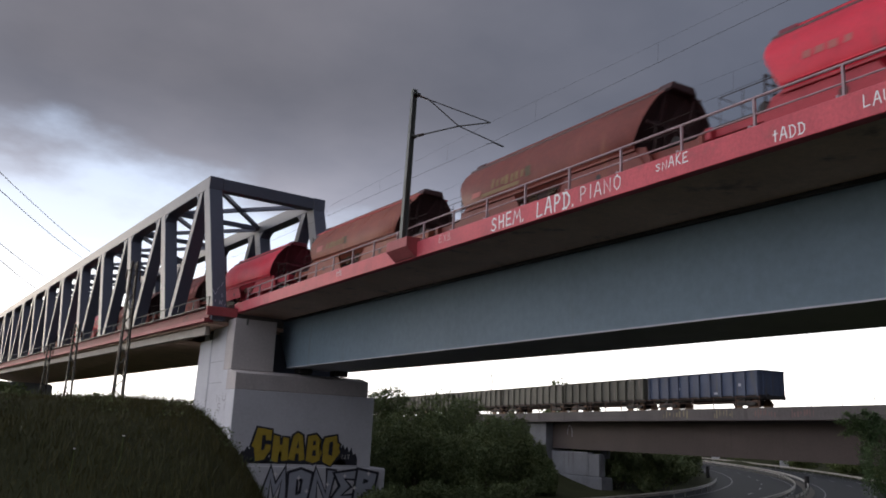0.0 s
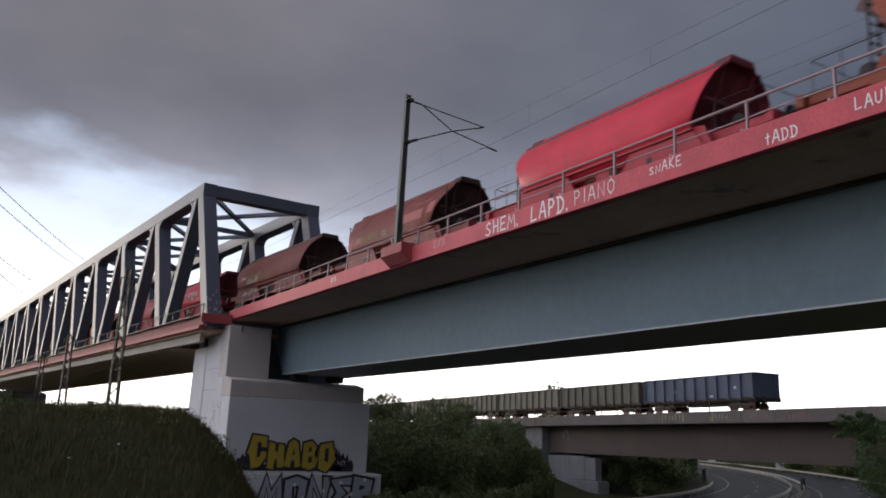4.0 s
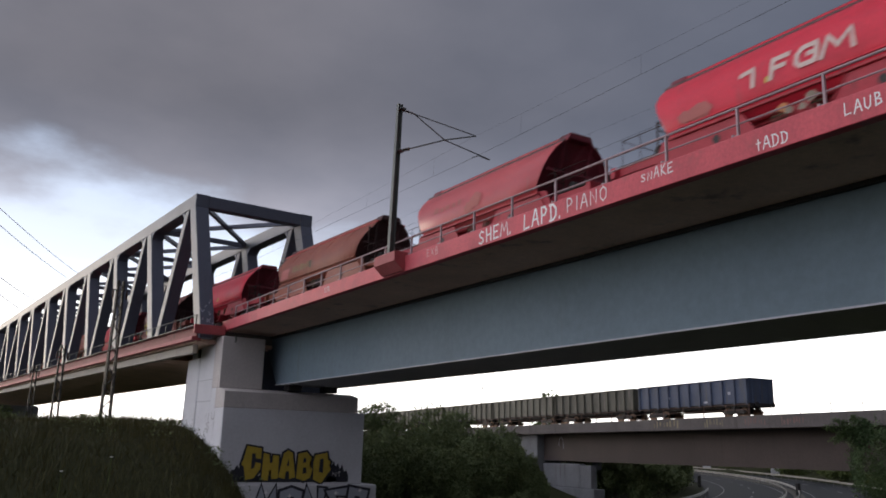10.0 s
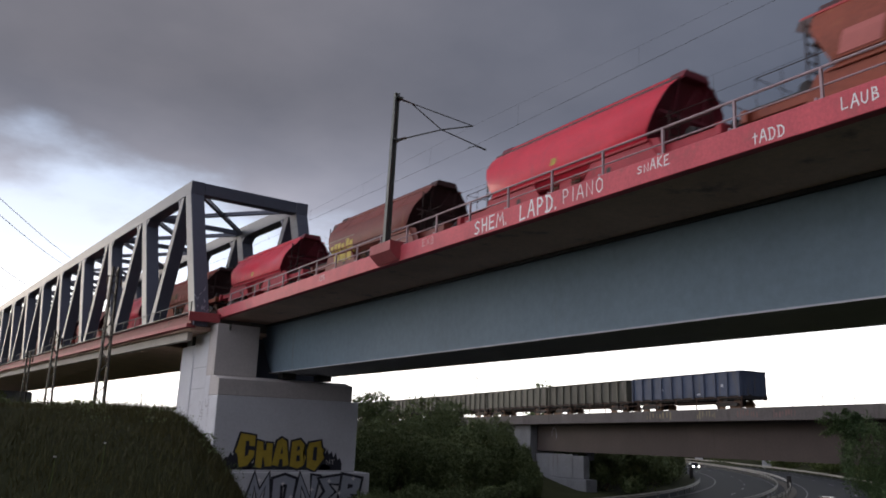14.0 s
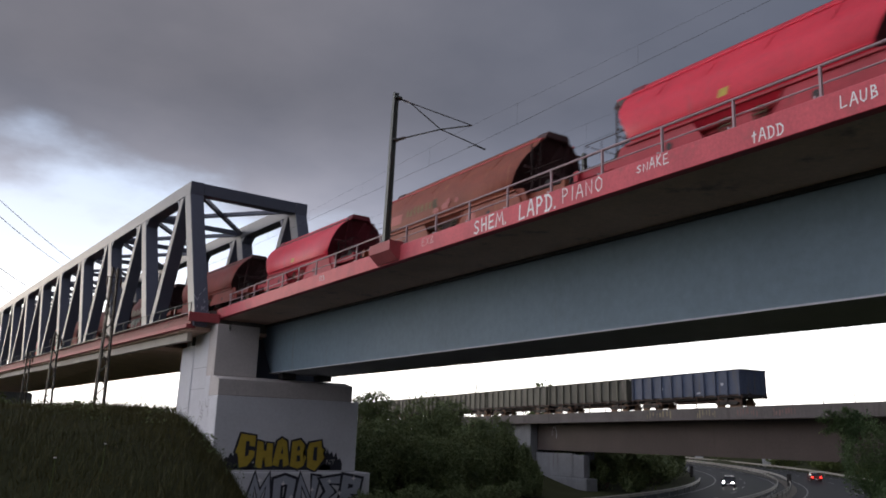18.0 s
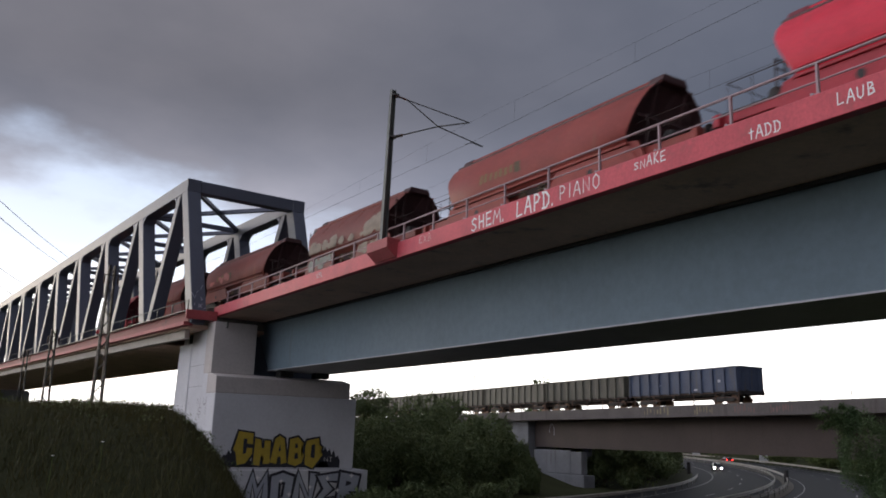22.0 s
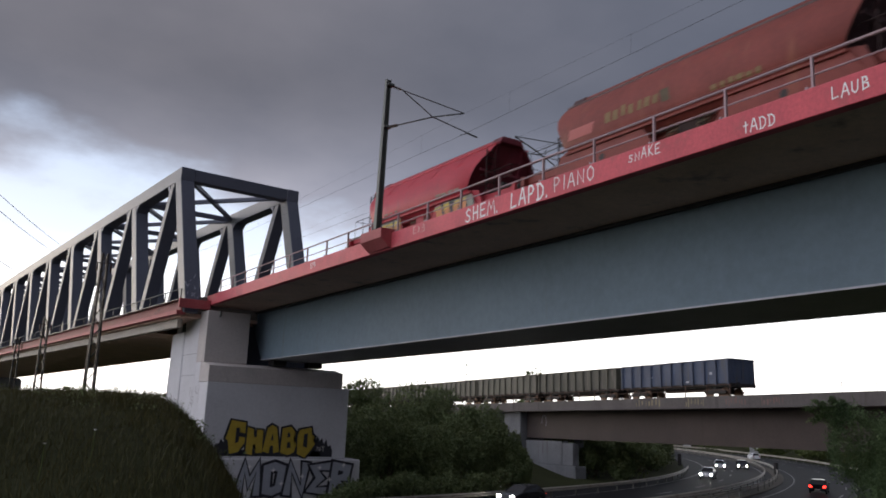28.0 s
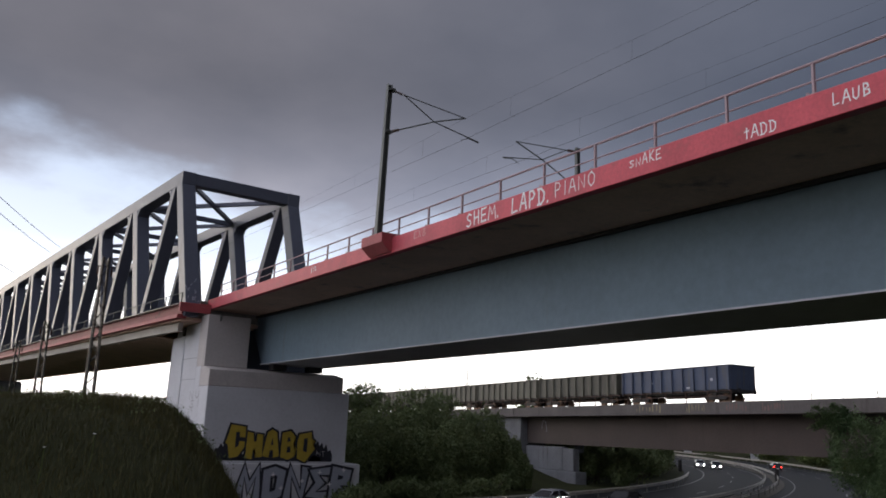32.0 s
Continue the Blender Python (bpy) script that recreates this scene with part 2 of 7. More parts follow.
M_BROWNGIRDER = material("weathered_girder", (0.066, 0.050, 0.043), 0.75, 0, 0.25, 0.3, 5, 0.08, (0.055, 0.042, 0.036), 0.45, 0.5, True)
M_STEEL = material("galvanised_steel", (0.11, 0.12, 0.11), 0.55, 0.4, 0.12, 1, 20, 0.05)
M_DARK = material("dark_steel", (0.035, 0.032, 0.03), 0.6, 0.3, 0.2, 1, 20, 0.1)
M_BALLAST = material("ballast", (0.17, 0.15, 0.13), 0.95, 0, 0.35, 3, 25, 0.6)
M_RAILSTEEL = material("rail_steel", (0.20, 0.13, 0.09), 0.45, 0.8, 0.2, 2, 20, 0.1)
M_WHITE = material("white_spray_paint", (0.78, 0.76, 0.74), 0.7, 0, 0.12, 6, 40, 0.05)
M_YELLOW = material("gold_spray_paint", (0.40, 0.285, 0.035), 0.6, 0, 0.2, 3, 20, 0.05)
M_BLACK = material("black_spray_paint", (0.025, 0.025, 0.032), 0.6, 0, 0.2, 3, 20, 0.05)
M_GREYPAINT = material("thin_grey_spray_paint", (0.24, 0.235, 0.24), 0.7, 0, 0.3, 4, 20, 0.05)
M_SILVER = material("silver_spray_paint", (0.36, 0.38, 0.43), 0.45, 0.2, 0.12, 3, 20, 0.05)
M_GRASS = material("grass_ground", (0.032, 0.036, 0.016), 0.95, 0, 0.4, 0.25, 5, 0.6, (0.030, 0.026, 0.013), 0.4, 0.3, spec=0.05)
M_ASPHALT = material("asphalt", (0.0145, 0.0150, 0.0165), 0.62, 0, 0.2, 0.3, 30, 0.1, (0.018, 0.019, 0.022), 0.4, 0.2, spec=0.035)
M_SALMONLINE = material("pale_red_scratch", (0.70, 0.46, 0.44), 0.7, 0, 0.12, 6, 40, 0.05)
M_INSUL = material("brown_insulator", (0.06, 0.03, 0.02), 0.25, 0, 0.1, 4, 20, 0.0)
M_RUSTSTEEL = material("rusty_steel", (0.10, 0.06, 0.045), 0.75, 0.2, 0.2, 2, 20, 0.1)
M_OCHRE = material("faded_ochre_paint", (0.27, 0.23, 0.14), 0.8, 0, 0.2, 2, 20, 0.05)
M_FADEDRED = material("faded_red_paint", (0.21, 0.13, 0.115), 0.8, 0, 0.2, 2, 20, 0.05)
M_FLANGE = material("flange_paint", (0.44, 0.44, 0.46), 0.6, 0, 0.12, 0.5, 6, 0.05)
M_GALV = material("weathered_galvanised", (0.17, 0.17, 0.15), 0.65, 0.3, 0.15, 1, 12, 0.05, (0.22, 0.19, 0.14), 0.3, 0.8)
M_PALEGALV = material("pale_galvanised", (0.33, 0.31, 0.26), 0.6, 0.2, 0.25, 0.4, 6, 0.05, (0.20, 0.17, 0.13), 0.5, 0.5)
M_SIGNBACK = material("sign_back", (0.42, 0.43, 0.43), 0.5, 0.2, 0.08, 1, 12, 0.02)
M_DIRT = material("median_dirt", (0.10, 0.09, 0.07), 0.95, 0, 0.3, 1, 14, 0.5)
M_LINE = material("road_marking", (0.16, 0.16, 0.157), 0.6, 0, 0.2, 2, 20, 0.05)


# ---------------------------------------------------------------- building helpers
def part(name, bm, mat, parent=None, label="", kind="", smooth=False, matrix=None):
    me = bpy.data.meshes.new(name)
    bmesh.ops.recalc_face_normals(bm, faces=bm.faces)
    bm.to_mesh(me)
    bm.free()
    me.materials.append(mat)
    if smooth:
        for poly in me.polygons:
            poly.use_smooth = True
    return share(name, me, parent, label, kind, matrix)


def share(name, me, parent=None, label="", kind="", matrix=None):
    ob = new(name, me)
    if parent:
        ob.parent = parent
    if matrix is not None:
        ob.matrix_basis = matrix
    if label:
        tagged(ob, label=label)
    if kind:
        tagged(ob, kind=kind)
    return ob


def thing(name, m, label, category, group="", kind=""):
    e = new(name)
    e.empty_display_size = 0.3
    e.matrix_basis = m
    return tagged(e, label, category, group, kind)


def BM():
    return bmesh.new()


def box(bm, x0, x1, y0, y1, z0, z1):
    v = [bm.verts.new(p) for p in ((x0, y0, z0), (x1, y0, z0), (x1, y1, z0), (x0, y1, z0), (x0, y0, z1), (x1, y0, z1), (x1, y1, z1), (x0, y1, z1))]
    for f in ((0, 3, 2, 1), (4, 5, 6, 7), (0, 1, 5, 4), (1, 2, 6, 5), (2, 3, 7, 6), (3, 0, 4, 7)):
        bm.faces.new([v[i] for i in f])
    return bm


def boxed(*a):
    return box(BM(), *a)


def bevelled(bm, w=0.02, seg=1):
    bmesh.ops.bevel(bm, geom=list(bm.edges), offset=w, segments=seg, profile=0.7, affect="EDGES")
    return bm


def prism(bm, pts, axis, lo, hi):
    """A flat outline drawn out along an axis; pts are the two other coordinates in x, y, z order."""
    def at(p, c):
        q = list(p)
        q.insert(axis, c)
        return q
    a = [bm.verts.new(at(p, lo)) for p in pts]
    b = [bm.verts.new(at(p, hi)) for p in pts]
    bm.faces.new(a)
    bm.faces.new(list(reversed(b)))
    n = len(pts)
    for i in range(n):
        bm.faces.new((a[i], b[i], b[(i + 1) % n], a[(i + 1) % n]))
    return bm


def beam(bm, a, b, w, h, up=(0, 0, 1)):
    a, b = Vector(a), Vector(b)
    d = (b - a).normalized()
    s = d.cross(Vector(up))
    s = s.normalized() if s.length > 1e-4 else Vector((1, 0, 0))
    u = s.cross(d)
    c = [(-w / 2, -h / 2), (w / 2, -h / 2), (w / 2, h / 2), (-w / 2, h / 2)]
    va = [bm.verts.new(a + s * x + u * y) for x, y in c]
    vb = [bm.verts.new(b + s * x + u * y) for x, y in c]
    bm.faces.new(va)
    bm.faces.new(vb[::-1])
    for i in range(4):
        bm.faces.new((va[i], vb[i], vb[(i + 1) % 4], va[(i + 1) % 4]))
    return bm


def tube(bm, pts, r, n=6, cap=True):
    pts = [Vector(p) for p in pts]
    rings = []
    for i, p in enumerate(pts):
        d = (pts[min(i + 1, len(pts) - 1)] - pts[max(i - 1, 0)]).normalized()
        s = d.orthogonal() if abs(d.z) > 0.95 else d.cross(Vector((0, 0, 1)))
        s.normalize()
        u = s.cross(d)
        rad = r[i] if isinstance(r, (list, tuple)) else r
        rings.append([bm.verts.new(p + (s * math.cos(2 * math.pi * k / n) + u * math.sin(2 * math.pi * k / n)) * rad) for k in range(n)])
    for a, b in zip(rings, rings[1:]):
        for k in range(n):
            bm.faces.new((a[k], a[(k + 1) % n], b[(k + 1) % n], b[k]))
    if cap:
        bm.faces.new(rings[0])
        bm.faces.new(rings[-1][::-1])
    return bm


def letters(text, size, mat, name, parent, matrix, offset=0.0, depth=0.004, label="", jitter=0.0):
    """Sprayed writing: each text becomes one flat mesh."""
    cu = bpy.data.curves.new(name, "FONT")
    cu.body, cu.size, cu.offset, cu.extrude = text, size, offset, depth
    cu.resolution_u = 3
    cu.space_character = 1.05
    tmp = bpy.data.objects.new(name, cu)
    scene.collection.objects.link(tmp)
    me = bpy.data.meshes.new_from_object(tmp.evaluated_get(bpy.context.evaluated_depsgraph_get()))
    bpy.data.objects.remove(tmp)
    bpy.data.curves.remove(cu)
    for v in me.vertices:
        if jitter:
            v.co.y += jitter * noise.noise(Vector((v.co.x * 2.3, 3.1, v.co.y)))
            v.co.x += jitter * noise.noise(Vector((v.co.x * 1.7, v.co.y * 2.0, 7.7)))
    me.materials.clear()
    me.materials.append(mat)
    return share(name, me, parent, label, "", matrix)


STROKES = {"C": [[(0.95, 0.75), (0.9, 0.98), (0.3, 0.98), (0.08, 0.7), (0.08, 0.3), (0.3, 0.05), (0.9, 0.05), (0.95, 0.3)]],
           "H": [[(0.12, 0.0), (0.1, 1.0)], [(0.88, 0.0), (0.9, 1.0)], [(0.1, 0.5), (0.9, 0.48)]],
           "A": [[(0.05, 0.0), (0.3, 1.0), (0.75, 1.0), (0.95, 0.0)], [(0.2, 0.36), (0.85, 0.36)]],
           "B": [[(0.12, 0.0), (0.12, 1.0), (0.7, 0.98), (0.85, 0.78), (0.55, 0.52), (0.92, 0.3), (0.8, 0.03), (0.12, 0.02)]],
           "O": [[(0.2, 0.05), (0.1, 0.9), (0.5, 1.0), (0.9, 0.9), (0.88, 0.12), (0.5, 0.0), (0.2, 0.05)]],
           "M": [[(0.0, 0.0), (0.15, 1.0), (0.5, 0.35), (0.85, 1.0), (1.0, 0.0)]], "N": [[(0.08, 0.0), (0.1, 1.0), (0.9, 0.0), (0.92, 1.0)]],
           "E": [[(0.95, 1.0), (0.15, 0.95), (0.6, 0.52), (0.12, 0.05), (0.95, 0.0)]], "R": [[(0.1, 0.0), (0.12, 1.0), (0.85, 0.9), (0.8, 0.55), (0.2, 0.48), (0.95, 0.0)]],
           "1": [[(0.2, 0.8), (0.55, 1.0), (0.55, 0.0)]], ".": [[(0.4, 0.0), (0.4, 0.12)]], "F": [[(0.9, 1.0), (0.15, 1.0), (0.15, 0.0)], [(0.15, 0.52), (0.75, 0.52)]]}
STROKES["1"] = [[(0.0, 0.86), (0.72, 0.96), (0.84, 0.0)]]
STROKES["G"] = STROKES["C"][:1] + [[(0.95, 0.3), (0.95, 0.55), (0.6, 0.55)]]


def ribbon(bm, line, thick, lift):
    """A broad stroke along a broken line in the x-z plane, mitred at its corners, as one thin sheet."""
    pts = [Vector((p[0], p[1])) for p in line]
    ring = []
    for i, p in enumerate(pts):
        d0 = (p - pts[i - 1]).normalized() if i else (pts[1] - p).normalized()
        d1 = (pts[i + 1] - p).normalized() if i < len(pts) - 1 else d0
        n0, n1 = Vector((-d0.y, d0.x)), Vector((-d1.y, d1.x))
        m = n0 + n1
        m = m.normalized() if m.length > 0.2 else n0
        k = thick / 2 / max(0.72, m.dot(n0))
        q = p.copy()
        if i == 0:
            q = p - d1 * thick * 0.4
        if i == len(pts) - 1:
            q = p + d0 * thick * 0.4
        ring.append((q + m * k, q - m * k))
    rows = [[bm.verts.new((p.x, -lift - 0.0007 * i, p.y)) for p in pair] for i, pair in enumerate(ring)]
    for (a, b), (c, d) in zip(rows, rows[1:]):
        bm.faces.new((a, b, d, c))
    return bm


def stroke_letter(ch, w, h, thick, slant, lift):
    """A letter of broad straight strokes in the x-z plane."""
    bm = BM()
    for k, line in enumerate(STROKES[ch]):
        ribbon(bm, [(x * w + slant * z * h, z * h) for x, z in line], thick, lift + 0.002 * k)
    return bm


# thin hand-painted letters, each a few broken lines in a box one unit wide and high
HAND = {"S": [[(0.85, 0.9), (0.5, 1.0), (0.15, 0.82), (0.3, 0.58), (0.75, 0.42), (0.85, 0.2), (0.5, 0.0), (0.1, 0.12)]], "H": [[(0.1, 1.0), (0.15, 0.0)], [(0.85, 1.0), (0.88, 0.0)], [(0.12, 0.48), (0.86, 0.52)]],
        "E": [[(0.12, 1.0), (0.1, 0.0)], [(0.12, 0.97), (0.85, 1.0)], [(0.11, 0.5), (0.7, 0.53)], [(0.1, 0.03), (0.9, 0.05)]], "M": [[(0.0, 0.0), (0.15, 1.0), (0.5, 0.35), (0.82, 1.0), (1.0, 0.0)]],
        "L": [[(0.15, 1.0), (0.1, 0.02), (0.85, 0.08)]], "A": [[(0.0, 0.0), (0.45, 1.0), (0.6, 1.0), (0.95, 0.0)], [(0.2, 0.38), (0.85, 0.38)]],
        "P": [[(0.15, 0.0), (0.12, 1.0), (0.6, 0.98), (0.82, 0.75), (0.6, 0.5), (0.14, 0.46)]], "D": [[(0.18, 0.0), (0.15, 1.0)], [(0.0, 1.0), (0.5, 0.98), (0.88, 0.7), (0.85, 0.25), (0.5, 0.02), (0.0, 0.0)]],
        "I": [[(0.5, 1.0), (0.5, 0.0)]], "N": [[(0.1, 0.0), (0.12, 1.0), (0.85, 0.0), (0.9, 1.0)]], "O": [[(0.5, 1.0), (0.15, 0.78), (0.1, 0.3), (0.45, 0.0), (0.85, 0.22), (0.9, 0.72), (0.5, 1.0)]],
        "K": [[(0.15, 1.0), (0.12, 0.0)], [(0.85, 1.0), (0.15, 0.48), (0.9, 0.0)]], "U": [[(0.1, 1.0), (0.12, 0.25), (0.45, 0.0), (0.8, 0.2), (0.88, 1.0)]],
        "B": [[(0.15, 0.0), (0.12, 1.0), (0.65, 0.95), (0.72, 0.68), (0.2, 0.52), (0.8, 0.42), (0.85, 0.12), (0.15, 0.0)]], "+": [[(0.45, 1.0), (0.5, 0.0)], [(0.1, 0.66), (0.85, 0.7)]],
        ".": [[(0.15, 0.0), (0.2, 0.1)]], "X": [[(0.1, 1.0), (0.9, 0.0)], [(0.9, 1.0), (0.1, 0.0)]]}
NARROW = {"I": 0.45, ".": 0.4, "M": 1.2, "+": 0.8}



# ---------------------------------------------------------------- ground, road
ROAD_Z = -3.84
ROAD_H0, ROAD_K0, ROAD_K1 = 71.69, 0.00642, 0.00001


def road_heading(s):
    u = min(max(s, -90.0), 230.0)
    return radians(ROAD_H0) - (ROAD_K0 * u - ROAD_K1 * u * abs(u))


def road_table():
    table = {0: (43.52, 39.84)}
    for step in (2, -2):
        x, y = table[0]
        for i in range(450):
            h = road_heading((i + 0.5) * step)
            x, y = x + math.sin(h) * step, y + math.cos(h) * step
            table[(i + 1) * step] = (x, y)
    return table


ROAD = road_table()


def road_point(s, off=0.0):
    """A point on the road: s metres along the central barrier, off metres to its right (driving away)."""
    i = max(-898, min(896, int(math.floor(s / 2)) * 2))
    (xa, ya), (xb, yb) = ROAD[i], ROAD[i + 2]
    k, h = (s - i) / 2, road_heading(s)
    return Vector((xa + (xb - xa) * k + math.cos(h) * off, ya + (yb - ya) * k - math.sin(h) * off, ROAD_Z)), h


ROAD_LINE = [(*ROAD[s], road_heading(s)) for s in range(-200, 320, 8)]


def smooth01(v):
    v = max(0.0, min(1.0, v))
    return v * v * (3 - 2 * v)


def ground_z(x, y):
    """The lie of the land: the grassy spur on which the camera stands, the cutting with the road, banks beyond it."""
    best, off = 1e9, 0.0
    for a, b, h in ROAD_LINE:
        d = (x - a) ** 2 + (y - b) ** 2
        if d < best:
            best, off = d, (x - a) * math.cos(h) - (y - b) * math.sin(h)
    best = best ** 0.5
    side = best if off > 0 else -best
    low = ROAD_Z - 0.10
    z = low
    if side > 15.5:
        z = low + (0.6 - low) * smooth01((side - 15.5) / 16) * smooth01((x + y - 95) / 25)
    elif side < -13:
        z = low + (1.2 - low) * smooth01((-side - 16) / 26) * smooth01((y - 52) / 14)
    # spur under the camera
    foot, wide = 2.5 + 0.41 * max(y, 0), 2.0 + 0.22 * max(y, 0)
    top = 1.72 * smooth01(y / 13.5)
    k = smooth01((foot - x) / wide) * smooth01((18.6 - y) / 3.6) * smooth01((y + 30) / 15 + 1)
    z = z + (top - z) * k
    z += 0.16 * noise.noise(Vector((x * 0.3, y * 0.3, 0))) * (k if k > 0.2 else (0.0 if best < 14 else 0.8))
    far = smooth01((math.hypot(x, y) - 220) / 250)
    return z * (1 - far) - 1.0 * far if best > 16 else z


def make_ground():
    bm = BM()
    xs = [-3000, -1200, -500, -250, -150, -100, -75, -55, -42, -34] + [-28 + 1.0 * i for i in range(48)] + [20 + 2.5 * i for i in range(50)] + [148, 160, 180, 205, 240, 300, 400, 600, 1200, 3000]
    ys = [-3000, -1200, -500, -250, -120, -70, -45, -30, -20, -12] + [-8 + 1.0 * i for i in range(34)] + [26 + 2.5 * i for i in range(50)] + [152, 165, 185, 210, 250, 320, 450, 700, 1300, 3000]
    grid = [[bm.verts.new((x, y, ground_z(x, y))) for x in xs] for y in ys]
    for j in range(len(ys) - 1):
        for i in range(len(xs) - 1):
            bm.faces.new((grid[j][i], grid[j][i + 1], grid[j + 1][i + 1], grid[j + 1][i]))
    ob = part("ground", bm, M_GRASS, None, smooth=True)
    tagged(ob, "rough dark green grassy ground with a grassy bank", "ground", kind="structure")


def strip(name, s0, s1, o0, o1, z, mat, label, parent=None, step=6, thick=0.0):
    bm = BM()
    prev = None
    s = s0
    while s <= s1 + 0.01:
        a, b = road_point(s, o0)[0], road_point(s, o1)[0]
        a.z = b.z = ROAD_Z + z
        cur = [bm.verts.new(a), bm.verts.new(b)]
        if thick:
            cur += [bm.verts.new(b - Vector((0, 0, thick))), bm.verts.new(a - Vector((0, 0, thick)))]
        if prev:
            n = len(cur)
            for i in range(n if thick else 1):
                bm.faces.new((prev[i], prev[(i + 1) % n], cur[(i + 1) % n], cur[i]))
        prev = cur
        s += step
    return part(name, bm, mat, parent, label)


make_ground()
road = strip("road", -240, 420, -11.6, 13.4, 0.0, M_ASPHALT, "", None, 4, 0.3)
tagged(road, "damp dark asphalt dual carriageway curving away", "road", kind="structure")


# ---------------------------------------------------------------- approach bridge
FASCIA_X, FAR_X, DECK_END, DECK_START = 14.405, 25.2, 49.8, -60.0
Z_TOP, Z_FB, Z_RAIL = 8.456, 7.84, 8.60
G_X0, G_X1, G_Z0, G_Z1 = 17.85, 21.75, 4.76, 7.80


def at_world(bm, parent):
    bmesh.ops.translate(bm, verts=bm.verts, vec=-parent.matrix_basis.translation)
    return bm


def make_approach():
    t = thing("girder_bridge", pose(19.8, 20, G_Z0), "blue-grey steel box girder bridge with red deck edge", "bridge", kind="structure")
    P = lambda name, bm, mat, label="": part(name, at_world(bm, t), mat, t, label)
    prof = [(14.6, 8.30), (14.6, 7.86), (17.7, 7.82), (21.9, 7.82), (25.0, 7.86), (25.0, 8.30)]
    P("deck_slab", prism(BM(), prof, 1, DECK_START, DECK_END - 0.02), M_SOFFIT, "dark stained concrete deck underside")
    for x0, x1, n in ((FASCIA_X, FASCIA_X + 0.3, "fascia"), (FAR_X - 0.3, FAR_X, "fascia")):
        P(n, bevelled(boxed(x0, x1, DECK_START, DECK_END, Z_FB, Z_TOP), 0.015), M_RED, "faded red painted deck edge")
    # box girder with slanted end, bottom and top flange
    side = [(DECK_START, G_Z0 + 0.3), (5.0, G_Z0 + 0.2), (26.0, G_Z0 + 0.09), (48.9, G_Z0), (51.5, G_Z1 - 0.1), (DECK_START, G_Z1 - 0.1)]
    P("box_girder", prism(BM(), side, 0, G_X0, G_X1), M_GIRDER, "blue-grey painted steel web")
    low = [(DECK_START, G_Z0 + 0.3), (5.0, G_Z0 + 0.2), (26.0, G_Z0 + 0.09), (48.95, G_Z0)]
    P("bottom_flange", prism(BM(), [(y, z - 0.05) for y, z in low] + [(y, z - 0.002) for y, z in low[::-1]], 0, G_X0 - 0.06, G_X1 + 0.06), M_FLANGE)
    # Its dark colour draws the shadow line between deck and girder.
    P("top_flange", boxed(G_X0 - 0.16, G_X1 + 0.16, DECK_START, 51.4, G_Z1 - 0.098, G_Z1 + 0.018), M_DARK)
    for x in (18.6, 21.0):
        P("bearing", bevelled(boxed(x - 0.45, x + 0.45, 47.6, 48.38, 4.362, G_Z0 - 0.052), 0.03), M_DARK, "black bridge bearing")
    P("end_diaphragm", boxed(16.96, 22.4, 51.75, 51.95, 4.32, G_Z1 - 0.1), M_SHADEDSTEEL, "dark blue end diaphragm plate")
    P("end_return", bevelled(boxed(12.52, FASCIA_X - 0.003, 48.95, 49.2, 7.52, 8.06), 0.015), M_MIDRED, "red painted return at the deck end")
    P("ballast", prism(BM(), [(15.3, 8.305), (15.9, 8.42), (23.7, 8.42), (24.3, 8.305)], 1, DECK_START, DECK_END), M_BALLAST)
    return t


make_approach()


def make_railing(x, y0, y1, name_label):
    t = thing("railing", pose(x, y0, Z_TOP), name_label, "railing", "bridge railings")
    n = int(round((y1 - y0) / 2.1385))
    me = None
    for i in range(n + 1):
        y = i * 2.1385
        if me is None:
            bm = bevelled(boxed(-0.035, 0.035, -0.03, 0.03, 0, 0.70), 0.006)
            box(bm, -0.07, 0.07, -0.07, 0.07, 0.0, 0.025)
            box(bm, -0.05, 0.02, 0.10, 0.16, 0.0, 0.07)
            ob = part("post", bm, M_RAIL, t)
            me = ob.data
        else:
            ob = share("post", me, t, "", "", Matrix.Translation((0, y, 0)))
    part("top_rail", tube(BM(), [(0, -0.2, 0.70), (0, y1 - y0 + 0.2, 0.70)], 0.034, 8), M_RAIL, t)
    part("middle_rail", tube(BM(), [(0, -0.2, 0.30), (0, y1 - y0 + 0.2, 0.30)], 0.022, 8), M_RAIL, t)


make_railing(14.50, 9.05 - 11 * 2.1385, 9.05 + 18 * 2.1385, "faded red tubular steel railing with two bars")
make_railing(25.08, 9.05 - 11 * 2.1385, 9.05 + 18 * 2.1385, "faded red tubular steel railing along far deck edge")


# ---------------------------------------------------------------- truss bridge
TRUSS = pose(12.9, 49.8, 0, 0, 0, 3.876)
PAN, NPAN, T_W = 9.93, 12, 8.5


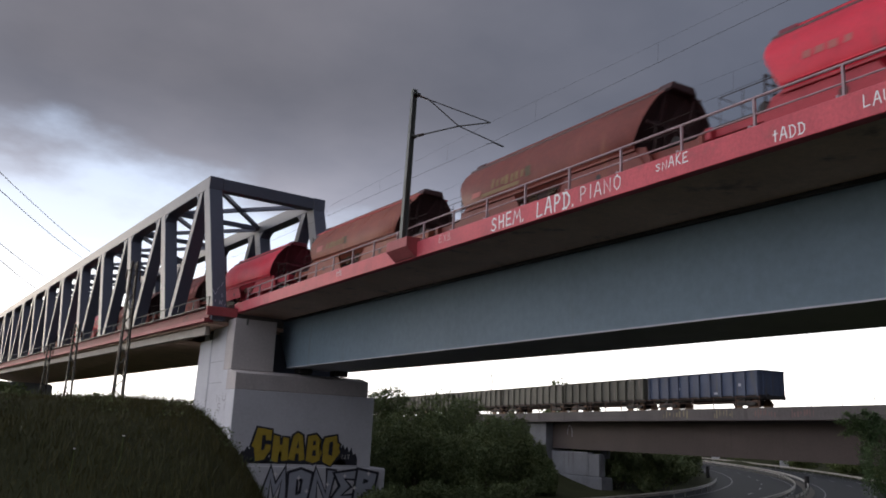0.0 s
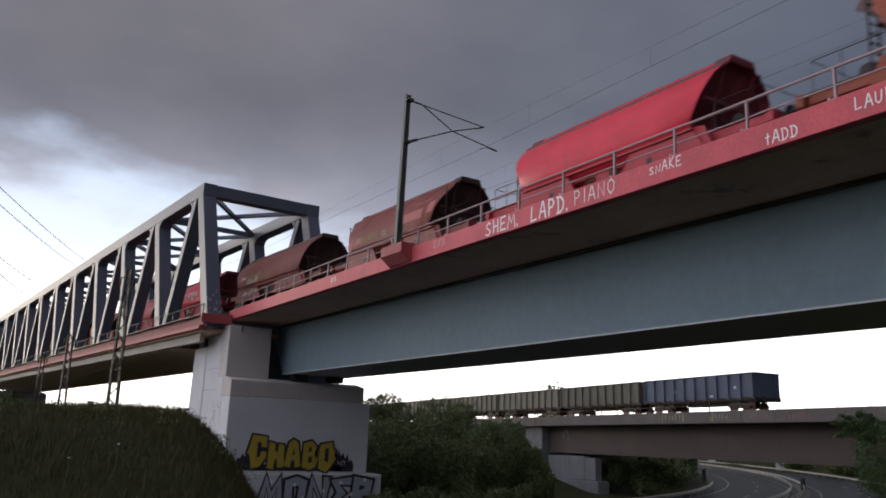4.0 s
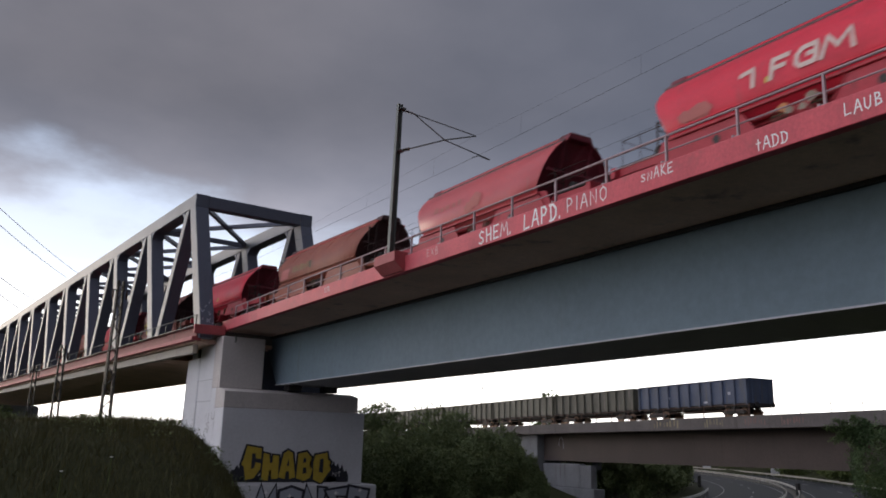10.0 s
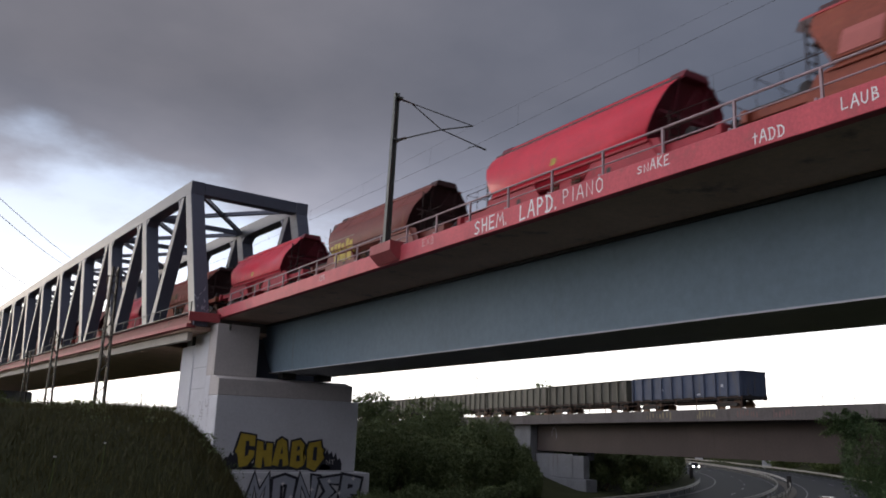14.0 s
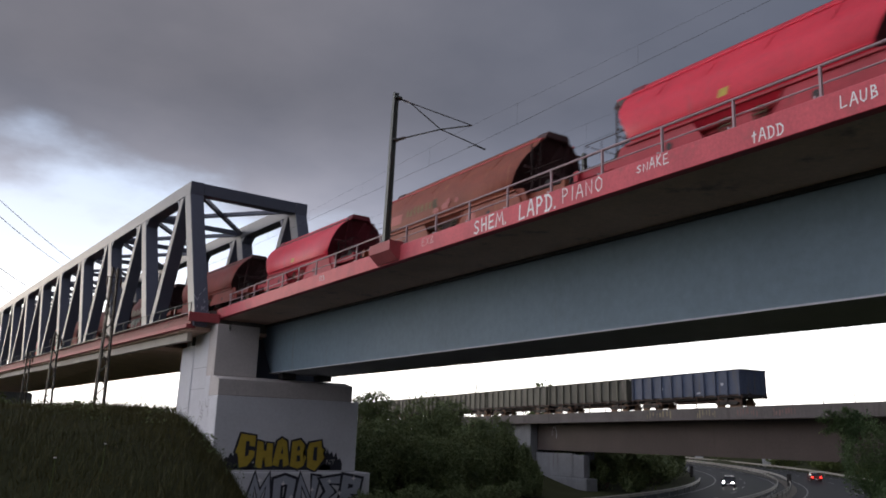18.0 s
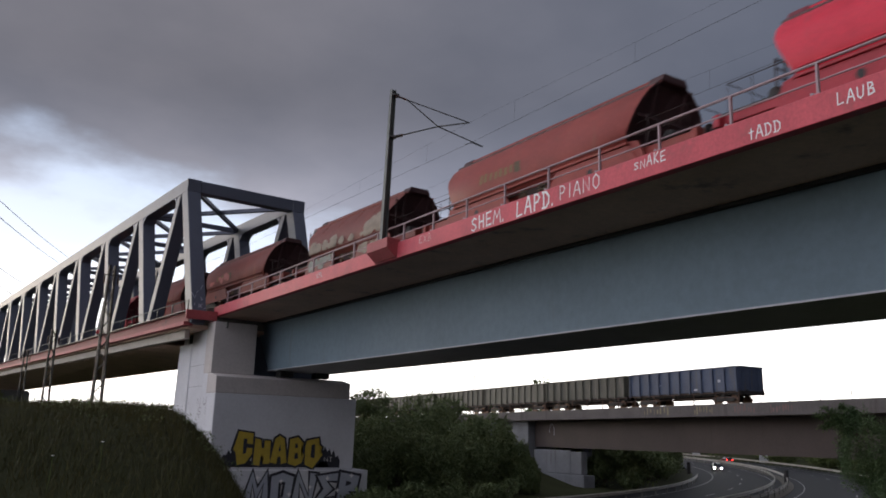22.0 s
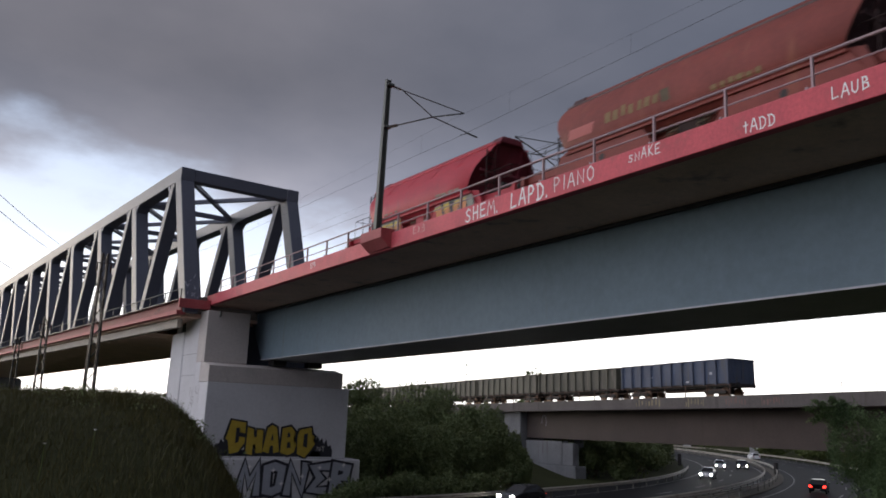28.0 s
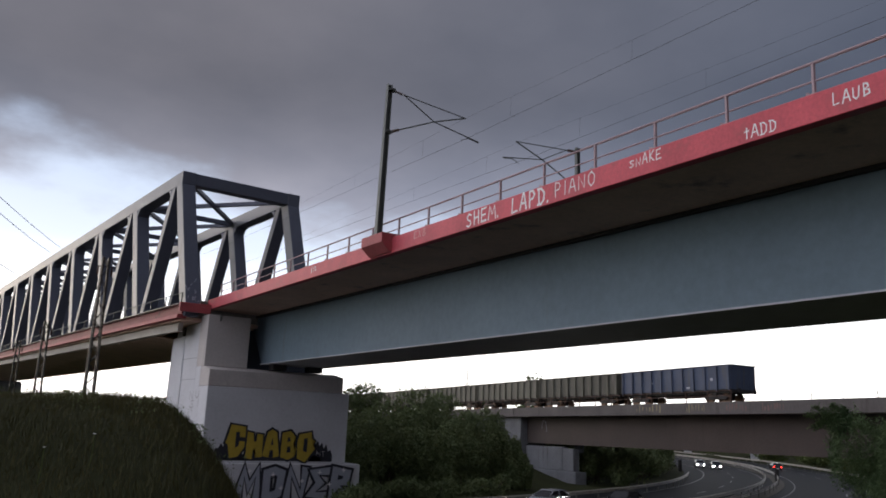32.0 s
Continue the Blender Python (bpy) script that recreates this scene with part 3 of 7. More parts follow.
def make_truss():
    t = thing("truss_bridge", TRUSS @ pose(0, 0, 6.0), "dark grey steel truss railway bridge with slanted members", "bridge", kind="structure")
    o = Vector((0, 0, -6.0))

    def P(name, bm, mat=M_SHADEDSTEEL, label=""):
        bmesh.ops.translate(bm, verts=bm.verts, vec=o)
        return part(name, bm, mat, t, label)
    L = PAN * NPAN
    for x0 in (0.0, T_W - 0.9):
        x1 = x0 + 0.9
        P("top_chord", bevelled(boxed(x0, x1, 2.75, L - 2.0, 16.30, 17.18), 0.03))
        # Thin pale sheets put the light on the outer faces into colour.
        P("lit_sheet", boxed(x0 - 0.012, x0 - 0.001, 2.77, L - 2.02, 16.33, 17.16), M_LITSTEEL, "pale sheet that gives the outer face its lit tone")
        P("bottom_chord", bevelled(boxed(x0 + 0.02, x1 - 0.02, -0.45, L + 0.6, 7.30, 8.02), 0.03))
        for n in range(NPAN):
            y = n * PAN
            # leaning post, its foot on the lower chord
            P("post", bevelled(prism(BM(), [(y - 0.5, 8.0), (y + 0.65, 8.0), (y + 3.85, 16.32), (y + 2.75, 16.32)], 0, x0 + 0.01, x1 - 0.01), 0.03))
            P("lit_sheet", prism(BM(), [(y - 0.47, 8.0), (y + 0.62, 8.0), (y + 3.82, 16.32), (y + 2.78, 16.32)], 0, x0 - 0.006, x0 + 0.009), M_LITSTEEL, "pale sheet that gives the outer face its lit tone")
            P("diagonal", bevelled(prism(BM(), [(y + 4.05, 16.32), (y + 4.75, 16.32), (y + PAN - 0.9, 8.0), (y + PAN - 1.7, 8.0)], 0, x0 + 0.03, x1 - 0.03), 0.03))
            P("lit_sheet", prism(BM(), [(y + 4.08, 16.32), (y + 4.72, 16.32), (y + PAN - 0.93, 8.0), (y + PAN - 1.67, 8.0)], 0, x0 + 0.016, x0 + 0.029), M_LITSTEEL, "pale sheet that gives the outer face its lit tone")
            # rounded gussets
            for c, (sx, sz), r in (((y + 4.95, 16.31), (1, -1), 0.8), ((y + PAN + 2.70, 16.31), (-1, -1), 1.0)):
                pts = [c] + [(c[0] + sx * r * (1 - math.sin(a)), c[1] + sz * r * (1 - math.cos(a))) for a in [math.pi / 2 * k / 6 for k in range(7)]]
                if c[0] < L - 3:
                    P("gusset", prism(BM(), pts, 0, x0 + 0.02, x1 - 0.02))
    P("portal_beam", bevelled(boxed(0.9, T_W - 0.9, 2.78, 3.6, 16.35, 17.16), 0.03))
    for n in range(NPAN):
        y = n * PAN + 3.4
        if n:
            P("top_strut", beam(BM(), (0.5, y, 16.75), (T_W - 0.5, y, 16.75), 0.3, 0.35))
        if n < NPAN - 1:
            P("top_brace", beam(BM(), (0.7, y + 0.1, 16.72), (T_W - 0.7, y + PAN, 16.72), 0.26, 0.28))
            P("top_brace", beam(BM(), (T_W - 0.7, y + 0.1, 16.70), (0.7, y + PAN, 16.70), 0.26, 0.28))
    # The darker red holds the shadow below the walkway.
    P("edge_beam", bevelled(boxed(-0.10, -0.02, -0.25, L + 0.3, 7.42, 8.0), 0.02), M_SHADEDRED, "walkway edge with shade in its dark red")
    # Its pale grey carries the sunlight along the top of the edge.
    P("walkway_plate", bevelled(boxed(-0.36, -0.02, -0.25, L + 0.3, 8.005, 8.05), 0.01), M_LITSTEEL, "walkway plate with sunlight in its pale colour")
    P("edge_flange", bevelled(boxed(-0.34, 0.22, -0.2, L + 0.3, 7.16, 7.40), 0.02), M_MIDRED, "faded red flange under the walkway")
    P("edge_beam", bevelled(boxed(T_W + 0.02, T_W + 0.28, -0.25, L + 0.3, 7.48, 8.05), 0.02), M_RED)
    P("deck", boxed(0.0, T_W, 0.02, L, 7.05, 7.28), M_SOFFIT)
    P("walkway_rail", tube(BM(), [(-0.14, -0.2, 8.72), (-0.14, L, 8.72)], 0.028, 6), M_STEEL, "thin dark walkway rail")
    for i in range(40):
        P("rail_post", boxed(-0.17, -0.11, i * 3.0 - 0.13, i * 3.0 - 0.07, 8.05, 8.72), M_STEEL)
    for x in (0.25, T_W - 0.55):
        P("side_girder", bevelled(boxed(x, x + 0.3, 1.2, L, 6.50, 7.04), 0.02), M_TAN, "pale grey side girder")
    for n in range(2, int(L / 3.31)):
        P("floor_beam", boxed(0.56, T_W - 0.56, n * 3.31 + 1.8, n * 3.31 + 2.05, 6.42, 7.04), M_SOFFIT)
    bm = BM()
    ends = [[bm.verts.new((x, y, z)) for x, z in ((0.56, 6.485), (T_W - 0.6, low), (T_W - 0.6, 6.40), (0.56, 6.50))] for y, low in ((6.6, 6.12), (L, 5.40))]
    bm.faces.new(ends[0]), bm.faces.new(ends[1][::-1])
    for k in range(4):
        bm.faces.new((ends[0][k], ends[1][k], ends[1][(k + 1) % 4], ends[0][(k + 1) % 4]))
    bmesh.ops.recalc_face_normals(bm, faces=bm.faces)
    P("soffit", bm, M_SOFFIT, "dark underside of the deck")
    P("ballast", prism(BM(), [(0.95, 7.29), (1.2, 8.38), (T_W - 1.2, 8.38), (T_W - 0.95, 7.29)], 1, 0.05, L), M_BALLAST)
    return t


make_truss()


# ---------------------------------------------------------------- pier
def make_pier():
    t = thing("bridge_pier", pose(18.5, 50, -4.6), "tall light grey concrete bridge pier sprayed with graffiti", "bridge pier", kind="structure")
    P = lambda name, bm, mat=M_CONC, label="": part(name, at_world(bm, t), mat, t, label)
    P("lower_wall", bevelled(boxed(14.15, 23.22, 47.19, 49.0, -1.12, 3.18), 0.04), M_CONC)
    P("seat", bevelled(prism(BM(), [(47.19, 3.184), (49.0, 3.184), (49.0, 4.36), (48.4, 4.36), (47.19, 4.14)], 0, 14.152, 22.75), 0.03), M_BROWNCONC, "brownish concrete seat")
    P("core", boxed(14.8, 22.5, 49.003, 49.947, -1.12, 4.30), M_CONC)
    P("wing_wall", bevelled(boxed(14.155, 16.80, 48.42, 49.946, 4.364, 7.44), 0.03), M_BROWNCONC)
    P("wing_wall", bevelled(boxed(14.152, 14.79, 49.004, 49.946, -1.12, 4.358), 0.01), M_CONC)
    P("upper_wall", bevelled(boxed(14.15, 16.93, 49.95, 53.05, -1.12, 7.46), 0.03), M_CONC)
    P("back_wall", boxed(16.935, 22.7, 52.0, 53.04, -1.12, 7.45), M_BROWNCONC)
    P("shelf", boxed(16.935, 22.7, 49.952, 51.996, -1.12, 4.31), M_BROWNCONC)
    P("truss_seat", bevelled(prism(BM(), [(53.053, -1.0), (56.35, -1.0), (55.85, 6.42), (53.053, 6.42)], 0, 14.1, 22.6), 0.04), M_CONC)
    P("seat_step", bevelled(boxed(14.12, 22.5, 53.9, 54.95, 6.422, 6.84), 0.03), M_CONC)
    P("truss_bearing", bevelled(boxed(14.13, 14.7, 53.15, 53.75, 6.422, 7.0), 0.03), M_DARK, "black bridge bearing")
    for z in (4.9, 3.6):
        P("joint", boxed(14.142, 14.149, 50.0, 56.0 if z > 4 else 53.0, z, z + 0.02), M_DIRTCONC, "thin dark pour joint")
    P("drain_pipe", tube(BM(), [(14.9, 48.40, 7.44), (14.9, 48.36, 7.2), (14.9, 48.42, 7.1)], 0.07, 8), M_GALV, "short grey drain pipe")
    P("plinth", bevelled(boxed(13.6, 24.1, 46.8, 55, -4.6, -1.122), 0.05), M_CONC)
    return t


pier = make_pier()


def make_far_pier():
    t = thing("bridge_pier", TRUSS @ pose(4.0, 103, -4.6), "plain concrete pier under the truss bridge, shade in its dark tone", "bridge pier", kind="structure")
    # The shade on this wall is put into the dark concrete colour.
    part("shaft", bevelled(boxed(-4.6, 4.3, -3.5, 3.5, 0, 9.75), 0.06), M_DIRTCONC, t)
    part("bearing_seat", bevelled(boxed(-4.7, 4.2, -2.6, 2.6, 9.752, 10.0), 0.03), M_DIRTCONC, t)


make_far_pier()


# ---------------------------------------------------------------- second bridge
B2 = pose(56.4, 44.0, 0, -1.03, 0, -5.5)


def make_second_bridge():
    t = thing("concrete_bridge", B2, "weathered brown railway bridge with low concrete parapet", "bridge", kind="structure")
    P = lambda name, bm, mat=M_OLDCONC, label="": part(name, bm, mat, t, label)
    P("parapet", bevelled(boxed(-1.5, -1.2, -140, 31, 3.25, 4.25), 0.02))
    P("parapet", bevelled(boxed(-1.5, -1.2, 31.05, 120, 3.25, 4.25), 0.02))
    P("parapet", bevelled(boxed(8.5, 8.8, -140, 120, 3.25, 4.25), 0.02))
    P("deck_slab", boxed(-1.19, 8.49, -140, 120, 3.3, 3.75), M_SOFFIT)
    P("girder", prism(BM(), [(-60, 0.05), (-12, 0.2), (30.4, 0.42), (30.4, 3.29), (-60, 3.29)], 0, 0.0, 7.5), M_BROWNGIRDER, "rust-brown weathered girder")
    P("ballast", boxed(-1.0, 8.3, -138, 118, 3.76, 4.0), M_BALLAST)
    P("abutment", bevelled(boxed(-0.9, 8.0, 30.45, 42, -4.5, 3.24), 0.05), M_DIRTCONC)
    P("pier_block", bevelled(boxed(-0.3, 0.5, 23.2, 30.2, -2.28, 0.14), 0.05), M_DIRTCONC)
    P("pier_block", bevelled(boxed(-0.29, 0.5, 21.3, 23.197, -2.28, -0.02), 0.05), M_DIRTCONC)
    P("pier_base", bevelled(boxed(-0.5, 0.9, 20.6, 31, -5.0, -2.30), 0.06), M_DIRTCONC)
    return t


make_second_bridge()



# ---------------------------------------------------------------- tracks on the bridges
def make_track(m, x, y0, y1, z, label, sleepers=True):
    t = thing("railway_track", m @ pose(x, y0, z), label, "railway track", "railway tracks")
    for s in (-0.75, 0.75):
        part("rail", prism(BM(), [(s - 0.07, -0.15), (s + 0.07, -0.15), (s + 0.035, -0.03), (s + 0.035, 0), (s - 0.035, 0), (s - 0.035, -0.03)], 1, 0, y1 - y0), M_RAILSTEEL, t)
    me = None
    n = int((y1 - y0) / 1.2) if sleepers else 0
    for i in range(min(n, 80)):
        if me is None:
            me = part("sleeper", boxed(-1.3, 1.3, 0.2, 0.45, -0.25, -0.152), M_OLDCONC, t).data
        else:
            share("sleeper", me, t, "", "", Matrix.Translation((0, i * 1.2, 0)))


make_track(Matrix(), 17.8, DECK_START, 24, Z_RAIL, "rusty steel rails on concrete sleepers on bridge")
make_track(Matrix(), 21.8, DECK_START, DECK_END, Z_RAIL, "rusty steel rails on concrete sleepers, empty track")
make_track(Matrix.Translation((17.8, 24, 0)) @ pose(0, 0, 0, 0, 0, 1.95), 0, 0.0, 37.5, Z_RAIL, "rusty steel rails curving towards the truss")
make_track(TRUSS, 4.0, 11.5, PAN * NPAN, Z_RAIL, "rusty steel rails inside the truss bridge")
make_track(B2, 1.45, -130, 118, 4.2, "rusty steel rails on the second bridge", False)


# ---------------------------------------------------------------- writing sprayed on the deck edge
WRITE = Matrix(((0, 0, -1, 0), (-1, 0, 0, 0), (0, 1, 0, 0), (0, 0, 0, 1)))
ALONG = Matrix(((0, 1, 0, 0), (-1, 0, 0, 0), (0, 0, 1, 0), (0, 0, 0, 1)))


def hand_word(text, y_from, y_to, z, high, thick, mat=None, grow=(), label="white hand-painted word on the red deck edge"):
    """A word painted with a thin brush; grow gives the height of each letter."""
    t = thing("painted_word", Matrix.Translation((FASCIA_X - 0.004, y_from, z)) @ ALONG, label, "graffiti", "words on the deck edge")
    rnd = random.Random(text)
    total = sum(NARROW.get(ch, 1.0) for ch in text) + 0.28 * (len(text) - 1)
    unit = (y_from - y_to) / total
    x = 0.0
    for i, ch in enumerate(text):
        w = NARROW.get(ch, 1.0) * unit
        h = high * (grow[i] if grow else rnd.uniform(0.94, 1.04))
        bm = BM()
        for k, ln in enumerate(HAND[ch]):
            ribbon(bm, [(px * w + rnd.gauss(0, 0.012) * high, pz * h + rnd.gauss(0, 0.012) * high) for px, pz in ln], thick * rnd.uniform(0.85, 1.15), 0.001 + 0.0008 * k)
        part("letter", bm, mat or M_WHITE, t, "", "", False, Matrix.Translation((x, 0, rnd.uniform(-0.03, 0.03) * high)))
        x += w + 0.28 * unit
    return t


hand_word("SHEM.", 21.45, 19.60, 7.93, 0.43, 0.060)
hand_word("LAPD.", 19.02, 17.22, 7.92, 0.48, 0.062)
hand_word("PIANO", 17.02, 15.36, 7.98, 0.40, 0.034)
hand_word("SNAKE", 14.12, 13.05, 8.13, 0.25, 0.030, None, (0.72, 0.78, 1.05, 1.1, 1.0))
hand_word("+ADD", 10.68, 9.88, 7.93, 0.26, 0.030)
hand_word("LAUB", 8.62, 7.84, 8.05, 0.25, 0.030)
for rows_ in (("NU", 50.75, 2.42), ("SI", 50.45, 1.88)):
    t_ = thing("painted_word", Matrix.Translation((14.138, rows_[1], rows_[2])) @ ALONG, "faint dark scrawl on the pier's side", "graffiti", "scrawls on the pier")
    for i, ch in enumerate(rows_[0]):
        bm = BM()
        for k, ln in enumerate(HAND[ch]):
            ribbon(bm, [(px * 0.85, pz * 0.46) for px, pz in ln], 0.055, 0.001 + 0.0008 * k)
        part("letter", bm, M_GREYPAINT, t_, "", "", False, Matrix.Translation((i * 1.25, 0, 0.06 * i)))
hand_word("EXB", 24.83, 24.0, 8.10, 0.27, 0.026, M_SALMONLINE, (), "small faint pale red word on the deck edge")


def scribble(y, z, wide, high, mat, n, seed):
    """Writing too faint to read: a row of thin upright and slanted bars."""
    t = thing("painted_scrawl", Matrix.Translation((FASCIA_X - 0.006, y, z)) @ WRITE, "small faint white scrawl on the red deck edge", "graffiti", "scrawls on the deck edge")
    rnd = random.Random(seed)
    for i in range(n):
        x = wide * (i + 0.5) / n
        part("bar", beam(BM(), (x, 0.03 * rnd.random(), 0), (x + rnd.uniform(-0.07, 0.07), high * rnd.uniform(0.8, 1.0), 0), 0.028, 0.003), mat, t)
        part("bar", beam(BM(), (x - 0.06, high * rnd.random(), 0.0005), (x + 0.07, high * rnd.random(), 0.0005), 0.026, 0.003), mat, t)


scribble(34.1, 8.06, 0.65, 0.34, M_WHITE, 3, 8)


# ---------------------------------------------------------------- graffiti on the pier
def front_text(text, x0, x1, z0, y, mat, line_mat, label, thick, edge, heights, slant):
    t = thing("graffiti_piece", pose(x0, y, z0), label, "graffiti")
    wide = (x1 - x0) / len(text)
    for i, ch in enumerate(text):
        dz, h = heights[i]
        m = Matrix.Translation((wide * (i + 0.10), 0, dz))
        part("outline", stroke_letter(ch, wide * 0.78, h, thick + 2 * edge, slant, 0.024 * i), line_mat, t, "", "", False, m)
        part("letter", stroke_letter(ch, wide * 0.78, h, thick, slant, 0.012 + 0.024 * i), mat, t, "", "", False, m)
    return t


black = thing("graffiti_cloud", pose(14.95, 47.186, -1.0), "black sprayed spiky cloud behind gold letters", "graffiti")
rnd = random.Random(11)
for x0, x1, h in ((-0.15, 1.6, 1.15), (5.6, 7.35, 1.25), (0.5, 6.6, 0.6)):
    pts = [(x0, 0.0)]
    for i in range(13):
        k = i / 12
        pts.append((x0 + (x1 - x0) * k, h * (0.30 + 0.70 * math.sin(math.pi * (0.08 + 0.84 * k))) * (1.0 if i % 2 else 0.72) * rnd.uniform(0.9, 1.1)))
    pts.append((x1, 0.0))
    part("cloud", prism(BM(), pts, 1, 0.0, 0.003), M_BLACK, black)
# blocky gold letters: an outer shape and its openings, in a box one unit wide and high
BLOCK = {"C": ([(-0.10, 0.62), (-0.22, 0.45), (-0.06, 0.40), (0.10, 0.0), (0.62, 0.06), (1.0, 0.34), (1.0, 0.94), (0.08, 1.0), (-0.02, 0.78)], [[(0.40, 0.32), (0.60, 0.36), (0.64, 0.52), (1.02, 0.50), (1.02, 0.62), (0.64, 0.64), (0.62, 0.78), (0.40, 0.78)]]),
         "H": ([(0.02, 0.98), (0.40, 0.92), (0.46, 0.62), (0.62, 0.62), (0.64, 0.90), (1.02, 0.88), (1.04, 0.06), (0.62, 0.04), (0.60, 0.36), (0.44, 0.36), (0.40, -0.02), (-0.02, 0.02)], []),
         "A": ([(0.20, 0.94), (0.48, 1.06), (0.80, 0.96), (1.04, 0.06), (0.66, 0.0), (0.62, 0.28), (0.42, 0.28), (0.36, 0.0), (-0.06, 0.06)], [[(0.44, 0.48), (0.60, 0.48), (0.54, 0.76)]]),
         "B": ([(0.06, 1.0), (0.60, 1.08), (0.96, 0.86), (0.82, 0.62), (1.06, 0.38), (0.92, 0.06), (0.50, -0.06), (0.0, 0.04)], [[(0.40, 0.64), (0.62, 0.68), (0.56, 0.84), (0.42, 0.82)], [(0.40, 0.22), (0.66, 0.24), (0.62, 0.46), (0.42, 0.46)]]),
         "O": ([(0.10, 0.96), (0.90, 1.06), (0.96, 0.80), (1.16, 0.72), (1.04, 0.52), (1.20, 0.44), (0.92, 0.20), (0.56, -0.08), (0.02, 0.06), (-0.02, 0.70)], [[(0.38, 0.34), (0.66, 0.30), (0.66, 0.84), (0.42, 0.80)]])}


def swollen(pts, by):
    """The outline moved outwards all round."""
    out = []
    n = len(pts)
    area = sum(pts[i][0] * pts[(i + 1) % n][1] - pts[(i + 1) % n][0] * pts[i][1] for i in range(n))
    for i in range(n):
        a, b, c = Vector(pts[i - 1]), Vector(pts[i]), Vector(pts[(i + 1) % n])
        d0, d1 = (b - a).normalized(), (c - b).normalized()
        m = Vector((d0.y + d1.y, -d0.x - d1.x)) * (1 if area > 0 else -1)
        m = m.normalized() if m.length > 0.1 else Vector((0, 0))
        out.append(tuple(b + m * by * 1.15))
    return out


def block_piece(text, x0, x1, z0, y, label, sizes):
    t = thing("graffiti_piece", pose(x0, y, z0), label, "graffiti")
    wide = (x1 - x0) / len(text)

    def sheet(name, pts, mat, lift):
        bm = BM()
        bm.faces.new([bm.verts.new((px, -lift, pz)) for px, pz in pts])
        bmesh.ops.triangulate(bm, faces=bm.faces)
        part(name, bm, mat, t)
    for i, ch in enumerate(text):
        dz, h = sizes[i]
        at = lambda pts: [(wide * (i + 0.06 + 0.90 * u), dz + v * h) for u, v in pts]
        outer, holes = BLOCK[ch]
        sheet("outline", swollen(at(outer), 0.12), M_BLACK, 0.006 + 0.003 * i)
        sheet("letter", at(outer), M_YELLOW, 0.024 + 0.003 * i)
        for hole in holes:
            sheet("counter", at(hole), M_BLACK, 0.045)
    return t


block_piece("CHABO", 15.62, 20.95, -0.93, 47.180, "gold and black sprayed graffiti letters on concrete pier", [(0.05, 1.92), (0.05, 1.58), (0.12, 1.55), (0.10, 1.48), (0.0, 1.58)])
front_text("MONER", 16.2, 23.4, -3.0, 46.792, M_SILVER, M_BLACK, "silver and black sprayed graffiti letters on the plinth", 0.46, 0.16, [(0.0, 1.50), (0.03, 1.44), (0.0, 1.50), (0.04, 1.42), (0.0, 1.50)], 0.10)
for i, (x, z) in enumerate(((16.9, -1.55), (18.35, -1.75), (18.9, -2.5), (20.2, -2.1), (21.3, -1.6), (22.0, -2.3), (22.9, -1.45))):
    star = thing("spray_star", pose(x, 46.645, z), "small white sprayed star on silver letters", "graffiti", "white stars on the plinth")
    bm = BM()
    for k in range(8):
        a0, a1 = math.pi * k / 4, math.pi * (k + 1) / 4
        r0, r1 = (0.17, 0.06) if k % 2 == 0 else (0.06, 0.17)
        bm.faces.new([bm.verts.new(v) for v in ((0, 0, 0), (r0 * math.cos(a0), 0, r0 * math.sin(a0)), (r1 * math.cos(a1), 0, r1 * math.sin(a1)))])
    bmesh.ops.remove_doubles(bm, verts=bm.verts, dist=0.001)
    part("star", bm, M_WHITE, star)
nt_tag = thing("graffiti_tag", pose(21.15, 47.03, -0.66), "small white sprayed tag beside gold letters", "graffiti")
letters("NT", 0.42, M_WHITE, "lettering", nt_tag, Matrix(((1, 0, 0, 0), (0, 0, -1, 0), (0, 1, 0, 0), (0, 0, 0, 1))), -0.01, 0.002, "", 0.03)
side_tag = thing("graffiti_tag", pose(14.17, 52.0, -0.5), "thin dark sprayed lines on the pier's side", "graffiti")
for a, b in (((0.0, 2.2), (0.1, 3.3)), ((0.1, 3.3), (-0.7, 2.3)), ((-0.7, 2.3), (-0.75, 3.3)), ((-1.2, 2.4), (-1.25, 3.2)), ((-1.6, 2.3), (-2.1, 3.2)), ((-1.6, 3.2), (-2.15, 2.3)), ((-0.3, 1.2), (-0.9, 1.5)), ((-0.9, 1.5), (-0.4, 0.6)), ((-1.2, 1.9), (-1.5, 0.9)), ((-1.5, 0.9), (-1.9, 1.8))):
    part("stroke", beam(BM(), (0.232, a[0], a[1]), (0.232, b[0], b[1]), 0.05, 0.01, (1, 0, 0)), M_BLACK, side_tag)


post_tag = thing("graffiti_tag", TRUSS, "pale sprayed scrawl on the foot of the truss post", "graffiti")
rnd = random.Random(77)
for i in range(12):
    za, xa = rnd.uniform(8.15, 9.5), rnd.uniform(0.1, 0.75)
    zb, xb = za + rnd.uniform(0.1, 0.35), xa + rnd.uniform(-0.2, 0.2)
    part("stroke", beam(BM(), (xa, -0.525 + 0.39 * (za - 8.0), za), (xb, -0.525 + 0.39 * (zb - 8.0), zb), 0.045, 0.006, (0, 1, 0)), M_SILVER, post_tag)


